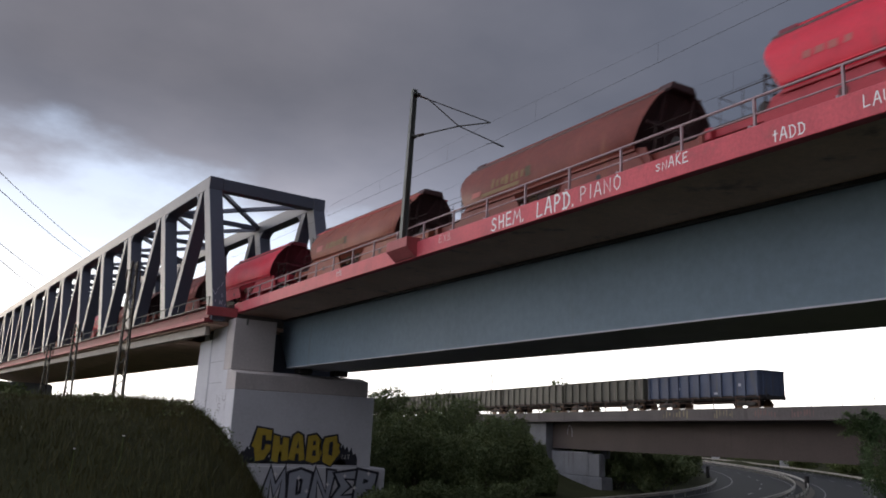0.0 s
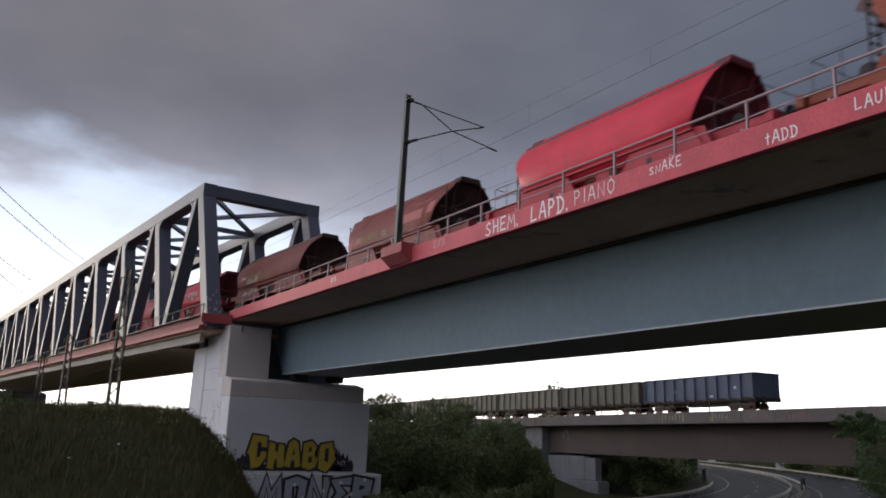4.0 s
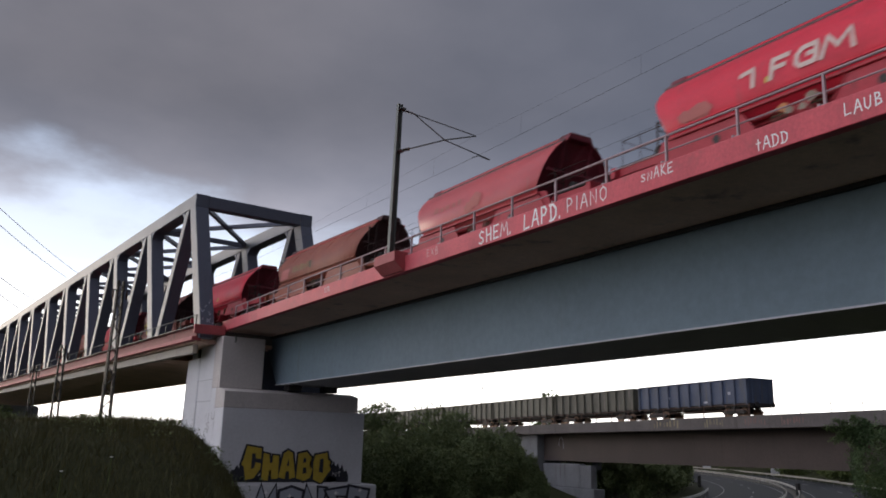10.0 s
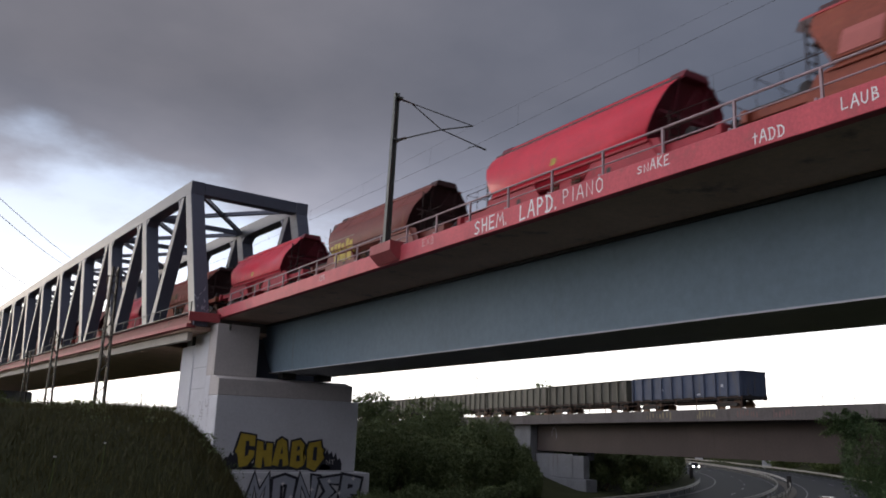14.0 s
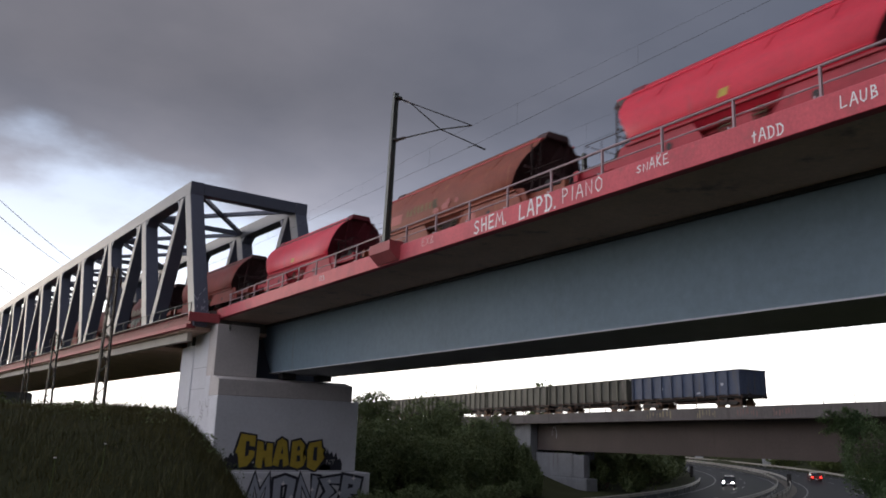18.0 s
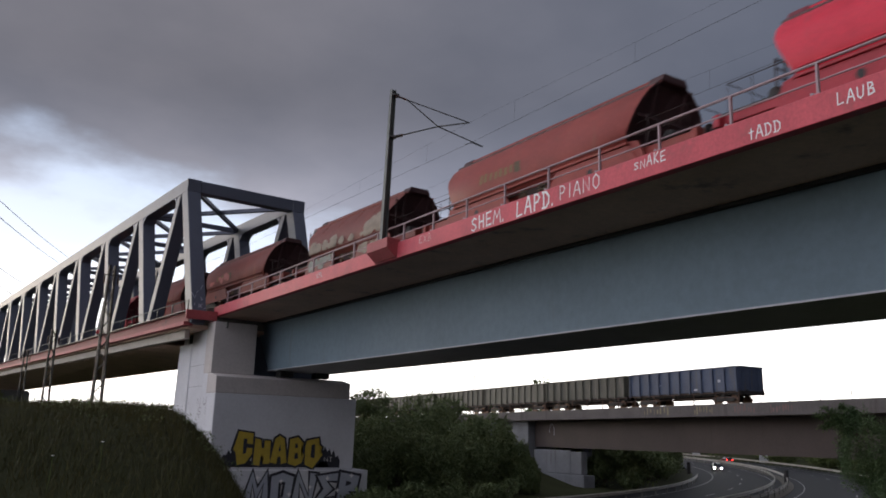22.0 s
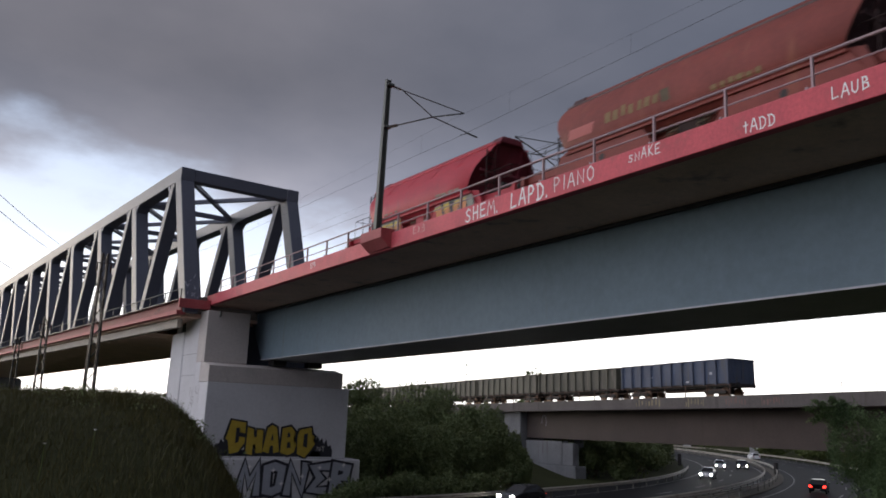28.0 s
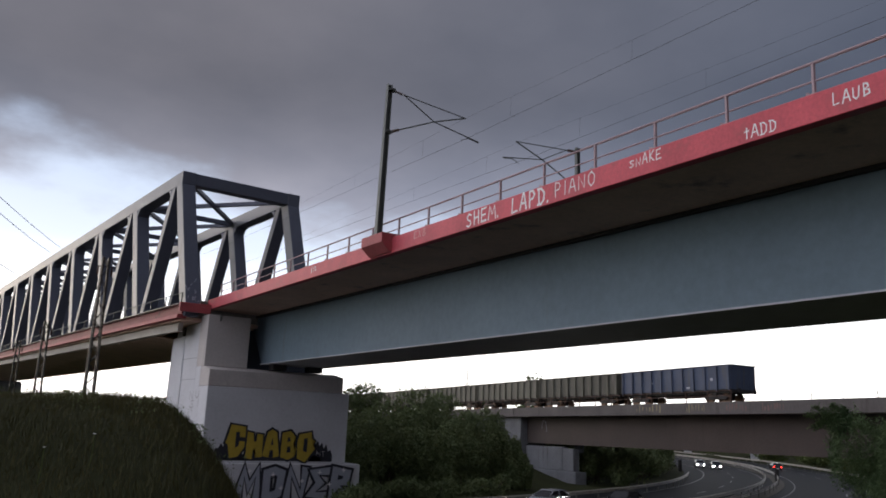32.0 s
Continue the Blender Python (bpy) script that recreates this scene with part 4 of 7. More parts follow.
# ---------------------------------------------------------------- overhead line
def make_mast(x, y, side, name_label):
    """A steel mast on a console at the deck edge; its arms reach over the track. side: +1 towards larger x."""
    t = thing("catenary_mast", pose(x, y, 8.0), name_label, "catenary mast", "masts of the overhead line")
    z = lambda v: v - 8.0
    con = [(-0.28, z(8.60)), (0.45, z(8.60)), (0.45, z(7.85)), (0.10, z(7.88)), (-0.28, z(8.22))] if side > 0 else [(0.28, z(8.60)), (-0.45, z(8.60)), (-0.45, z(7.85)), (-0.10, z(7.88)), (0.28, z(8.22))]
    part("console", bevelled(prism(BM(), con, 1, -0.85, 0.85), 0.015), M_MIDRED, t, "red concrete console at deck edge")
    bm = BM()
    lean = 0.12 * side
    for dx, w, d in ((0, 0.025, 0.20), (-0.11, 0.22, 0.025), (0.11, 0.22, 0.025)):
        pts0 = [(dx - d / 2 if w < 0.1 else dx - 0.0125, -w / 2), (dx + d / 2 if w < 0.1 else dx + 0.0125, -w / 2), (dx + d / 2 if w < 0.1 else dx + 0.0125, w / 2), (dx - d / 2 if w < 0.1 else dx - 0.0125, w / 2)]
        a = [bm.verts.new((px, py, z(8.60))) for px, py in pts0]
        b = [bm.verts.new((px * 0.8 + lean, py * 0.8, z(14.95))) for px, py in pts0]
        bm.faces.new(a)
        bm.faces.new(b[::-1])
        for i in range(4):
            bm.faces.new((a[i], b[i], b[(i + 1) % 4], a[(i + 1) % 4]))
    part("pole", bm, M_STEEL, t, "dark steel H-section pole")
    part("foot_plate", bevelled(boxed(-0.22, 0.22, -0.22, 0.22, z(8.602), z(8.64)), 0.008), M_STEEL, t)
    s = side
    A, B = Vector((0.10 * s + lean, 0, z(14.73))), Vector((0.10 * s + lean * 0.7, 0, z(12.92)))
    T, J, R = Vector((3.87 * s, 0, z(14.42))), Vector((2.30 * s, 0, z(13.88))), Vector((4.60 * s, 0, z(13.50)))
    part("tie", tube(BM(), [A, T], 0.022, 6), M_STEEL, t)
    part("strut", tube(BM(), [B, J, T], 0.03, 6), M_STEEL, t)
    part("registration_tube", tube(BM(), [A + (T - A) * 0.16, J, R], 0.024, 6), M_STEEL, t)
    part("steady_arm", tube(BM(), [R + Vector((-0.05 * s, 0, -0.03)), R + Vector((-0.55 * s, 0, 0.05)), R + Vector((-0.92 * s, 0, -0.10))], 0.016, 6), M_STEEL, t)
    for P, Q in ((A, T), (B, J)):
        d = (Q - P).normalized()
        bm = BM()
        for k in range(5):
            tube(bm, [P + d * (0.12 + 0.09 * k), P + d * (0.16 + 0.09 * k)], [0.075, 0.03], 8)
        tube(bm, [P, P + d * 0.6], 0.03, 6)
        part("insulator", bm, M_INSUL, t, "brown ribbed insulator")
    for P in (A, B):
        part("clamp", bevelled(boxed(P.x - 0.16, P.x + 0.12, -0.16, 0.16, P.z - 0.05, P.z + 0.05), 0.01), M_STEEL, t)
    return t


make_mast(14.22, 27.3, 1, "slim grey steel catenary mast on a red console")
make_mast(25.38, 28.2, -1, "slim grey steel catenary mast at far deck edge")


def make_wire(x, y0, name_label):
    t = thing("overhead_wire", pose(x, 27.3, 13.42), name_label, "overhead wire", "wires of the overhead line")
    bmc = tube(BM(), [(0, y0 - 27.3, 0.05), (0, 0, 0), (-0.9, 30, 0.0), (-4.4, 75, 0.0), (-9.5, 150, 0)], 0.0065, 5)
    part("contact_wire", bmc, M_DARK, t)
    pts = []
    for i in range(-30, 11):
        yy = i * 3.0
        pts.append((0.05 - (0.9 * max(yy, 0) / 30), yy, 0.98 - 0.55 * math.sin(math.pi * ((yy % 65) / 65))))
    part("messenger_wire", tube(BM(), pts, 0.0032, 5), M_DARK, t)
    for i in range(-12, 4):
        yy = i * 6.5 + 3.2
        h = 0.98 - 0.55 * math.sin(math.pi * ((yy % 65) / 65))
        part("dropper", tube(BM(), [(-(0.9 * max(yy, 0) / 30), yy, 0.0), (0.03 - (0.9 * max(yy, 0) / 30), yy, h)], 0.003, 4), M_DARK, t)


make_wire(18.0, -60, "thin dark overhead contact wire with droppers")
make_wire(21.6, -60, "thin dark overhead contact wire of the other track")


def far_wire(a, b, label):
    t = thing("power_line", Matrix.Translation(a), label, "power line", "power lines over the far bank")
    a, b = Vector(a), Vector(b)
    d = b - a
    pts = [d * (k / 14 * 2.0 - 0.5) + Vector((0, 0, 9.0 * ((k / 14 * 2.0 - 1.0) ** 2 - 0.25))) * 0.25 for k in range(15)]
    part("wire", tube(BM(), pts, 0.05, 5), M_DARK, t)


for a, b in (((1.0, 110, 29.6), (28.7, 228.2, 40.8)), ((1.3, 110, 27.4), (26.9, 228.4, 39.1)), ((2.2, 110, 20.9), (21.1, 229, 32.4)), ((2.5, 110, 18.9), (19, 229.2, 29.3))):
    far_wire(a, b, "thin dark power line sagging across the sky")


# ---------------------------------------------------------------- lattice masts behind the bank
def make_lattice(x, y, top, label, base=-3.9, w0=0.62, w1=0.26):
    t = thing("lattice_mast", pose(x, y, base), label, "lattice mast", "lattice masts beside the truss bridge")
    h = top - base
    n = max(8, int(h / 0.55))
    wid = lambda k: w0 + (w1 - w0) * k
    for sx in (-1, 1):
        for sy in (-1, 1):
            part("leg", beam(BM(), (sx * w0 / 2, sy * w0 / 2, 0), (sx * w1 / 2, sy * w1 / 2, h), 0.09, 0.09, (1, 0, 0)), M_DARK, t)
    for i in range(n):
        a, b = i / n, (i + 1) / n
        s = 1 if i % 2 else -1
        for q in (-1, 1):
            part("lacing_bar", beam(BM(), (s * wid(a) / 2, q * wid(a) / 2, a * h), (-s * wid(b) / 2, q * wid(b) / 2, b * h), 0.06, 0.03), M_DARK, t)
            part("lacing_bar", beam(BM(), (q * wid(a) / 2, s * wid(a) / 2, a * h), (q * wid(b) / 2, -s * wid(b) / 2, b * h), 0.06, 0.03, (1, 0, 0)), M_DARK, t)
    part("cross_arm", beam(BM(), (-0.38, 0, h - 0.5), (0.38, 0, h - 0.5), 0.04, 0.05), M_DARK, t)
    for x_, z_ in ((-0.34, h - 0.75), (0.34, h - 0.75)):
        part("insulator", tube(BM(), [(x_, 0, z_ + 0.28), (x_, 0, z_ + 0.1), (x_, 0, z_ - 0.1), (x_, 0, z_ - 0.25)], [0.02, 0.05, 0.05, 0.02], 8), M_INSUL, t)


make_lattice(7.32, 44.3, 9.3, "dark steel lattice mast with short cross arms")
make_lattice(6.82, 60.6, 7.3, "dark steel lattice mast with short cross arms")
make_lattice(7.0, 80.0, 7.1, "dark steel lattice mast with short cross arms")
make_lattice(180.5, 264.3, 23.0, "far thin lattice pole against the sky", -1.0, 1.6, 1.2)
make_lattice(65.5, 313.2, 11.3, "far thin lattice pole against the sky", -1.0, 1.6, 1.2)


# ---------------------------------------------------------------- gondola wagons on the second bridge
M_BLUE = material("blue_wagon_paint", (0.060, 0.080, 0.125), 0.55, 0, 0.28, 0.5, 7, 0.08, (0.085, 0.085, 0.088), 0.55, 0.7, True)
M_OLIVE = material("grey_olive_wagon_paint", (0.100, 0.098, 0.074), 0.6, 0, 0.28, 0.5, 7, 0.08, (0.17, 0.15, 0.13), 0.5, 0.7, True, 0.28)


def make_gondola(mat, label):
    t = thing("gondola_wagon", Matrix(), label, "freight wagon", "parked gondola wagons on second bridge")
    L, W, z0, z1 = 13.66, 2.85, 1.20, 3.22
    o = -0.04
    part("floor", boxed(0.05, W - 0.05, o, o + L, z0 - 0.1, z0), M_DARK, t)
    for x in (0.0, W - 0.06):
        part("side_wall", boxed(x, x + 0.06, o, o + L, z0 + 0.002, z1 - 0.1), mat, t)
        xo = x - 0.05 if x == 0 else x + 0.05
        part("top_rim", bevelled(boxed(xo - 0.02, xo + 0.08, o, o + L, z1 - 0.098, z1), 0.01), mat, t)
        me = None
        for i in range(11):
            y = o + 0.06 + i * (L - 0.24) / 10
            if me is None:
                me = part("rib", prism(BM(), [(-0.12, 0), (0.0, 0), (0.0, 0.14), (-0.12, 0.14)] if x == 0 else [(0.06, 0), (0.13, 0), (0.13, 0.16), (0.06, 0.16)], 2, z0 - 0.15, z1 - 0.10), mat, t, "", "", False, Matrix.Translation((x, y, 0))).data
            else:
                share("rib", me, t, "", "", Matrix.Translation((x, y, 0)))
    for y in (o, o + L - 0.06):
        part("end_wall", boxed(0.062, W - 0.062, y, y + 0.06, z0 + 0.002, z1 - 0.1), mat, t)
        yo = y - 0.06 if y == o else y + 0.06
        for x in (0.5, 1.4, 2.3):
            part("rib", boxed(x - 0.08, x + 0.08, min(y, yo), max(y, yo), z0, z1 - 0.1), mat, t)
        part("top_rim", bevelled(boxed(0.0, W, yo - 0.02, yo + 0.1, z1 - 0.096, z1 + 0.002), 0.01), mat, t)
        s = -1 if y == o else 1
        part("headstock", bevelled(boxed(0.1, W - 0.1, y - 0.06 if s < 0 else y + 0.06, y if s < 0 else y + 0.12, 0.9, 1.19), 0.015), M_DARK, t)
        for x in (W / 2 - 0.875, W / 2 + 0.875):
            part("buffer", tube(BM(), [(x, y + s * 0.1, 1.05), (x, y + s * 0.36, 1.05), (x, y + s * 0.36, 1.05), (x, y + s * 0.41, 1.05)], [0.09, 0.09, 0.22, 0.22], 10), M_DARK, t)
        bc = y - s * 2.05
        bog = part("bogie", bevelled(boxed(0.3, W - 0.3, bc - 0.2, bc + 0.2, 0.55, 0.95), 0.03), M_DARK, t)
        for x in (W / 2 - 1.0, W / 2 + 1.0):
            part("side_frame", bevelled(prism(BM(), [(bc - 1.3, 0.55), (bc - 1.1, 0.36), (bc + 1.1, 0.36), (bc + 1.3, 0.55), (bc + 0.6, 0.8), (bc - 0.6, 0.8)], 0, x - 0.07, x + 0.07), 0.015), M_DARK, bog)
        for dy in (-0.9, 0.9):
            for x in (W / 2 - 0.75, W / 2 + 0.75):
                part("wheel", tube(BM(), [(x - 0.07, bc + dy, 0.46), (x + 0.07, bc + dy, 0.46)], 0.46, 16), M_RAILSTEEL, bog)
    for x in (0.35, W - 0.55):
        part("solebar", boxed(x, x + 0.2, o + 0.1, o + L - 0.1, 0.9, 1.098), M_DARK, t)
    part("brake_rigging", beam(BM(), (W / 2, o + 4.2, 0.75), (W / 2, o + 9.0, 0.75), 0.3, 0.25), M_DARK, t)
    return t


blue = make_gondola(M_BLUE, "empty dark blue gondola wagon with ribbed sides")
for y_, z_, w_, h_ in ((1.9, 1.95, 0.30, 0.22), (4.6, 1.35, 0.42, 0.16), (9.3, 1.9, 0.25, 0.2)):
    part("label_plate", boxed(-0.005, 0.0, y_, y_ + w_, z_, z_ + h_), M_SILVER, blue, "pale worn label plate")
blue.matrix_basis = B2 @ Matrix.Translation((0, 0, 4.2))
olive = make_gondola(M_OLIVE, "empty grey-olive gondola wagon with ribbed sides")
olive.matrix_basis = B2 @ Matrix.Translation((0, 14.40, 4.2))
for i in range(2, 8):
    copy_thing(olive, B2 @ Matrix.Translation((0, 14.04 * i + 0.36, 4.2)))


def make_parapet_rail():
    t = thing("railing", B2 @ pose(-1.35, -1.3, 4.25), "thin rusty steel railing on the parapet", "railing", "bridge railings")
    me = None
    for i in range(19):
        if me is None:
            me = part("post", boxed(-0.035, 0.035, -0.035, 0.035, 0.0, 0.92), M_RUSTSTEEL, t).data
        else:
            share("post", me, t, "", "", Matrix.Translation((0, 2.5 * i, 0)))
    for h in (0.9, 0.5):
        part("bar", beam(BM(), (0, 0, h), (0, 45, h), 0.05, 0.05), M_RUSTSTEEL, t)


make_parapet_rail()
for y, h in ((-3.5, 0.7), (-6.2, 0.28), (-8.85, 0.72), (-11.4, 0.75), (-14.0, 0.68), (-16.9, 0.7)):
    p = thing("stake", B2 @ pose(-1.35, y, 4.25), "thin dark steel stake on the parapet", "stake", "stakes on the parapet")
    part("rod", beam(BM(), (0, 0, 0), (0, 0.05, h), 0.035, 0.035, (1, 0, 0)), M_DARK, p)
    if h > 1:
        part("hook", beam(BM(), (0, 0, h), (0, -0.55, h + 0.08), 0.04, 0.04), M_DARK, p)
for y, w, mat_ in ((2.6, 2.3, M_OCHRE), (-5.4, 2.3, M_FADEDRED), (-1.8, 2.2, M_FADEDRED), (8.5, 3.5, M_OCHRE)):
    p = thing("painted_scrawl", B2 @ pose(-1.506, y, 3.4), "faded sprayed scrawl on the concrete parapet", "graffiti", "scrawls on the parapet")
    r_ = random.Random(int(y * 10))
    for i in range(8):
        yy = -w / 2 + w * i / 8
        yy += r_.uniform(-0.08, 0.08)
        part("bar", boxed(0, 0.003, yy, yy + w * r_.uniform(0.02, 0.075), r_.uniform(0.02, 0.3), r_.uniform(0.4, 0.75)), mat_, p)
loop_ = thing("painted_scrawl", B2 @ pose(-0.02, 27.0, 1.2), "pale sprayed loop on the bridge girder", "graffiti")
part("stroke", tube(BM(), [(0.01, 0.45 * math.cos(a * 0.5), 0.8 + 0.9 * math.sin(a * 0.5)) for a in range(0, 8)], 0.03, 5), M_SILVER, loop_)


# ---------------------------------------------------------------- road furniture
def rail_line(off, s):
    """How far off the middle of the road a guard rail runs: the median sways, the near verge widens."""
    if abs(off) < 2:
        return off - 0.75 * math.sin(math.pi * max(0.0, min(1.0, s / 92.0)))
    return off - 2.4 * smooth01((s - 14) / 60.0) if off < 0 else off


def make_guard_rail(off, s0, s1, label):
    p0, _ = road_point(s0, rail_line(off, s0))
    t = thing("guard_rail", Matrix.Translation(p0), label, "guard rail", "guard rails along the road")
    me = None
    s = s0
    while s < s1:
        p, h = road_point(s, rail_line(off, s))
        m = Matrix.Translation(p - p0) @ pose(0, 0, 0, 0, 0, -math.degrees(h))
        if me is None:
            me = part("post", boxed(-0.05, 0.05, -0.06, 0.06, -0.1, 0.72), M_GALV, t, "", "", False, m).data
        else:
            share("post", me, t, "", "", m)
        s += 4
    bm = BM()
    prof = [(-0.02, 0.45), (-0.09, 0.50), (-0.03, 0.58), (-0.09, 0.66), (-0.02, 0.75), (0.02, 0.75), (-0.04, 0.66), (0.02, 0.58), (-0.04, 0.50), (0.02, 0.45)]
    side = -1 if off < 0 else 1
    prev = None
    s = s0
    while s <= s1:
        p, h = road_point(s, rail_line(off, s))
        n = Vector((math.cos(h), -math.sin(h), 0))
        cur = [bm.verts.new(p - p0 + n * (x * side) + Vector((0, 0, z))) for x, z in prof]
        if prev:
            for i in range(len(cur)):
                bm.faces.new((prev[i], prev[(i + 1) % len(cur)], cur[(i + 1) % len(cur)], cur[i]))
        prev = cur
        s += 3
    part("rail", bm, M_PALEGALV, t, "galvanised steel W-beam")


make_guard_rail(-8.7, -36, 56, "weathered galvanised steel guard rail beside the road")
make_guard_rail(-0.6, -36, 150, "weathered galvanised steel guard rail on the median")
make_guard_rail(0.9, -36, 150, "weathered galvanised steel guard rail on the median")
make_guard_rail(12.3, 20, 190, "weathered galvanised steel guard rail on the outer verge")


def dashes(off, label):
    p0, _ = road_point(0, off)
    t = thing("lane_marking", Matrix.Translation(p0), label, "lane marking", "white lane markings", "structure")
    for i in range(-2, 14):
        bm = BM()
        prev = None
        for k in range(3):
            p, h = road_point(i * 12.0 + k * 2, off)
            n = Vector((math.cos(h), -math.sin(h), 0)) * 0.075
            cur = [bm.verts.new(p - p0 - n + Vector((0, 0, 0.005))), bm.verts.new(p - p0 + n + Vector((0, 0, 0.005)))]
            if prev:
                bm.faces.new((prev[0], prev[1], cur[1], cur[0]))
            prev = cur
        part("dash", bm, M_LINE, t)


dashes(-5.2, "white dashed lane marking on the asphalt")
dashes(7.0, "white dashed lane marking on the asphalt")
for off in (-8.9, -1.5, 1.9, 10.6):
    ln = strip("edge_line", -40, 200, off - 0.07, off + 0.07, 0.005, M_LINE, "", None, 4)
    tagged(ln, "white painted edge line on the asphalt", "road marking", kind="structure")
md = strip("median", -200, 260, -0.5, 0.8, 0.06, M_DIRT, "", None, 6, 0.15)
tagged(md, "narrow dirt median between the carriageways", "median", kind="structure")


def make_sign(p, w, h, high, label, face=0.0):
    t = thing("road_sign", Matrix.Translation(p) @ pose(0, 0, 0, 0, 0, face), label, "road sign", "road signs")
    for x in (-w * 0.28, w * 0.28):
        part("post", tube(BM(), [(x, 0.05, 0), (x, 0.05, high + h * 0.9)], 0.045, 8), M_GALV, t)
    part("panel", bevelled(boxed(-w / 2, w / 2, -0.02, 0.015, high, high + h), 0.008), M_SIGNBACK, t, "grey sign panel seen from behind")


p_, h_ = road_point(176, 15.0)
make_sign(p_, 2.0, 1.6, 0.3, "pale grey road sign on two posts beside the road", -49)
p_, h_ = road_point(138, 15.0)
make_sign(p_, 1.8, 1.8, 0.2, "pale grey road sign on two posts beside the road", -53)
p_, h_ = road_point(58, -0.0 + 0.15)
t_ = thing("delineator", Matrix.Translation(p_ + Vector((0, 0, 0.06))), "dark marker post on the median", "marker post")
part("post", bevelled(boxed(-0.25, 0.25, -0.2, 0.2, 0.0, 1.5), 0.05), M_DARK, t_)
p_, h_ = road_point(74, -12.1)
t_ = thing("delineator", Matrix.Translation(p_ + Vector((0, 0, -0.1))), "dark marker post on the near verge", "marker post")
part("post", bevelled(boxed(-0.2, 0.2, -0.2, 0.2, 0.0, 1.7), 0.05), M_DARK, t_)
p_, h_ = road_point(-1, -12.6)
t_ = thing("delineator", Matrix.Translation(p_ + Vector((0, 0, -0.1))), "black and white marker post beside guard rail", "marker post")
part("post", bevelled(boxed(-0.07, 0.07, -0.07, 0.07, 0.0, 1.0), 0.02), M_WHITE, t_)
part("band", bevelled(boxed(-0.073, 0.073, -0.073, 0.073, 0.72, 0.92), 0.01), M_BLACK, t_, "black band")


# ---------------------------------------------------------------- cars
M_GLASS = material("car_glass", (0.02, 0.022, 0.025), 0.08, 0, 0.05, 1, 5, 0.0, spec=0.6)
M_TYRE = material("tyre_rubber", (0.018, 0.018, 0.018), 0.9, 0, 0.1, 2, 20, 0.1)
M_HEAD = glow("headlight_glow", (1.0, 0.96, 0.90), 60.0)
M_TAIL = glow("tail_light_glow", (1.0, 0.03, 0.02), 6.0)
M_TAILOFF = material("tail_lens", (0.25, 0.015, 0.015), 0.3, 0, 0.1, 3, 20, 0.0)


def make_car(mat, label, lamps):
    """A hatchback; it looks along +y. lamps: the material of its rear lights."""
    t = thing("car", Matrix(), label, "car", "cars on the road")
    prof = [(-2.05, 0.30), (-2.10, 0.62), (-2.02, 0.95), (-1.0, 1.0), (0.9, 0.96), (1.95, 0.80), (2.12, 0.58), (2.08, 0.28), (1.0, 0.22), (-1.0, 0.22)]
    bm = prism(BM(), prof, 0, -0.86, 0.86)
    part("body", bevelled(bm, 0.06, 2), mat, t)
    bm = BM()
    low = [(-1.95, 0.97), (1.05, 0.95)]
    a = [bm.verts.new(v) for v in ((-0.80, -1.98, 0.96), (0.80, -1.98, 0.96), (0.80, 1.05, 0.94), (-0.80, 1.05, 0.94))]
    b = [bm.verts.new(v) for v in ((-0.60, -1.45, 1.42), (0.60, -1.45, 1.42), (0.60, 0.20, 1.44), (-0.60, 0.20, 1.44))]
    bm.faces.new(a)
    bm.faces.new(b)
    for i in range(4):
        bm.faces.new((a[i], a[(i + 1) % 4], b[(i + 1) % 4], b[i]))
    part("cabin_glass", bevelled(bm, 0.03), M_GLASS, t, "dark glazed cabin")
    part("roof", bevelled(boxed(-0.60, 0.60, -1.45, 0.22, 1.415, 1.47), 0.02), mat, t)
    for x in (-1, 1):
        part("pillar", beam(BM(), (x * 0.79, 1.02, 0.95), (x * 0.60, 0.20, 1.44), 0.05, 0.05), mat, t)
        part("pillar", beam(BM(), (x * 0.80, -1.95, 0.96), (x * 0.60, -1.43, 1.43), 0.09, 0.06), mat, t)
        part("pillar", beam(BM(), (x * 0.81, -0.45, 0.95), (x * 0.61, -0.50, 1.43), 0.06, 0.05), mat, t)
        dome = tube(BM(), [(x * 0.62, 2.03, 0.66), (x * 0.62, 2.11, 0.66), (x * 0.62, 2.15, 0.66)], [0.14, 0.13, 0.06], 12)
        part("headlight", dome, M_HEAD, t, "lit white headlight")
        part("tail_light", bevelled(boxed(x * 0.68 - 0.13, x * 0.68 + 0.13, -2.13, -2.04, 0.66, 0.88), 0.02), lamps, t)
        part("mirror", bevelled(boxed(x * 0.95 - 0.09, x * 0.95 + 0.09, 0.72, 0.82, 0.95, 1.08), 0.02), mat, t)
        for y in (-1.28, 1.30):
            w = part("wheel", tube(BM(), [(x * 0.70, y, 0.31), (x * 0.88, y, 0.31)], 0.31, 18), M_TYRE, t)
            part("rim", tube(BM(), [(x * 0.88, y, 0.31), (x * 0.888, y, 0.31)], 0.20, 14), M_GALV, w)
    part("bumper", bevelled(boxed(-0.80, 0.80, 2.06, 2.15, 0.32, 0.52), 0.03), mat, t)
    part("bumper", bevelled(boxed(-0.80, 0.80, -2.15, -2.06, 0.34, 0.56), 0.03), mat, t)
    part("number_plate", boxed(-0.26, 0.26, 2.151, 2.158, 0.38, 0.48), M_WHITE, t)
    part("number_plate", boxed(-0.26, 0.26, -2.158, -2.151, 0.40, 0.50), M_WHITE, t)
    return t


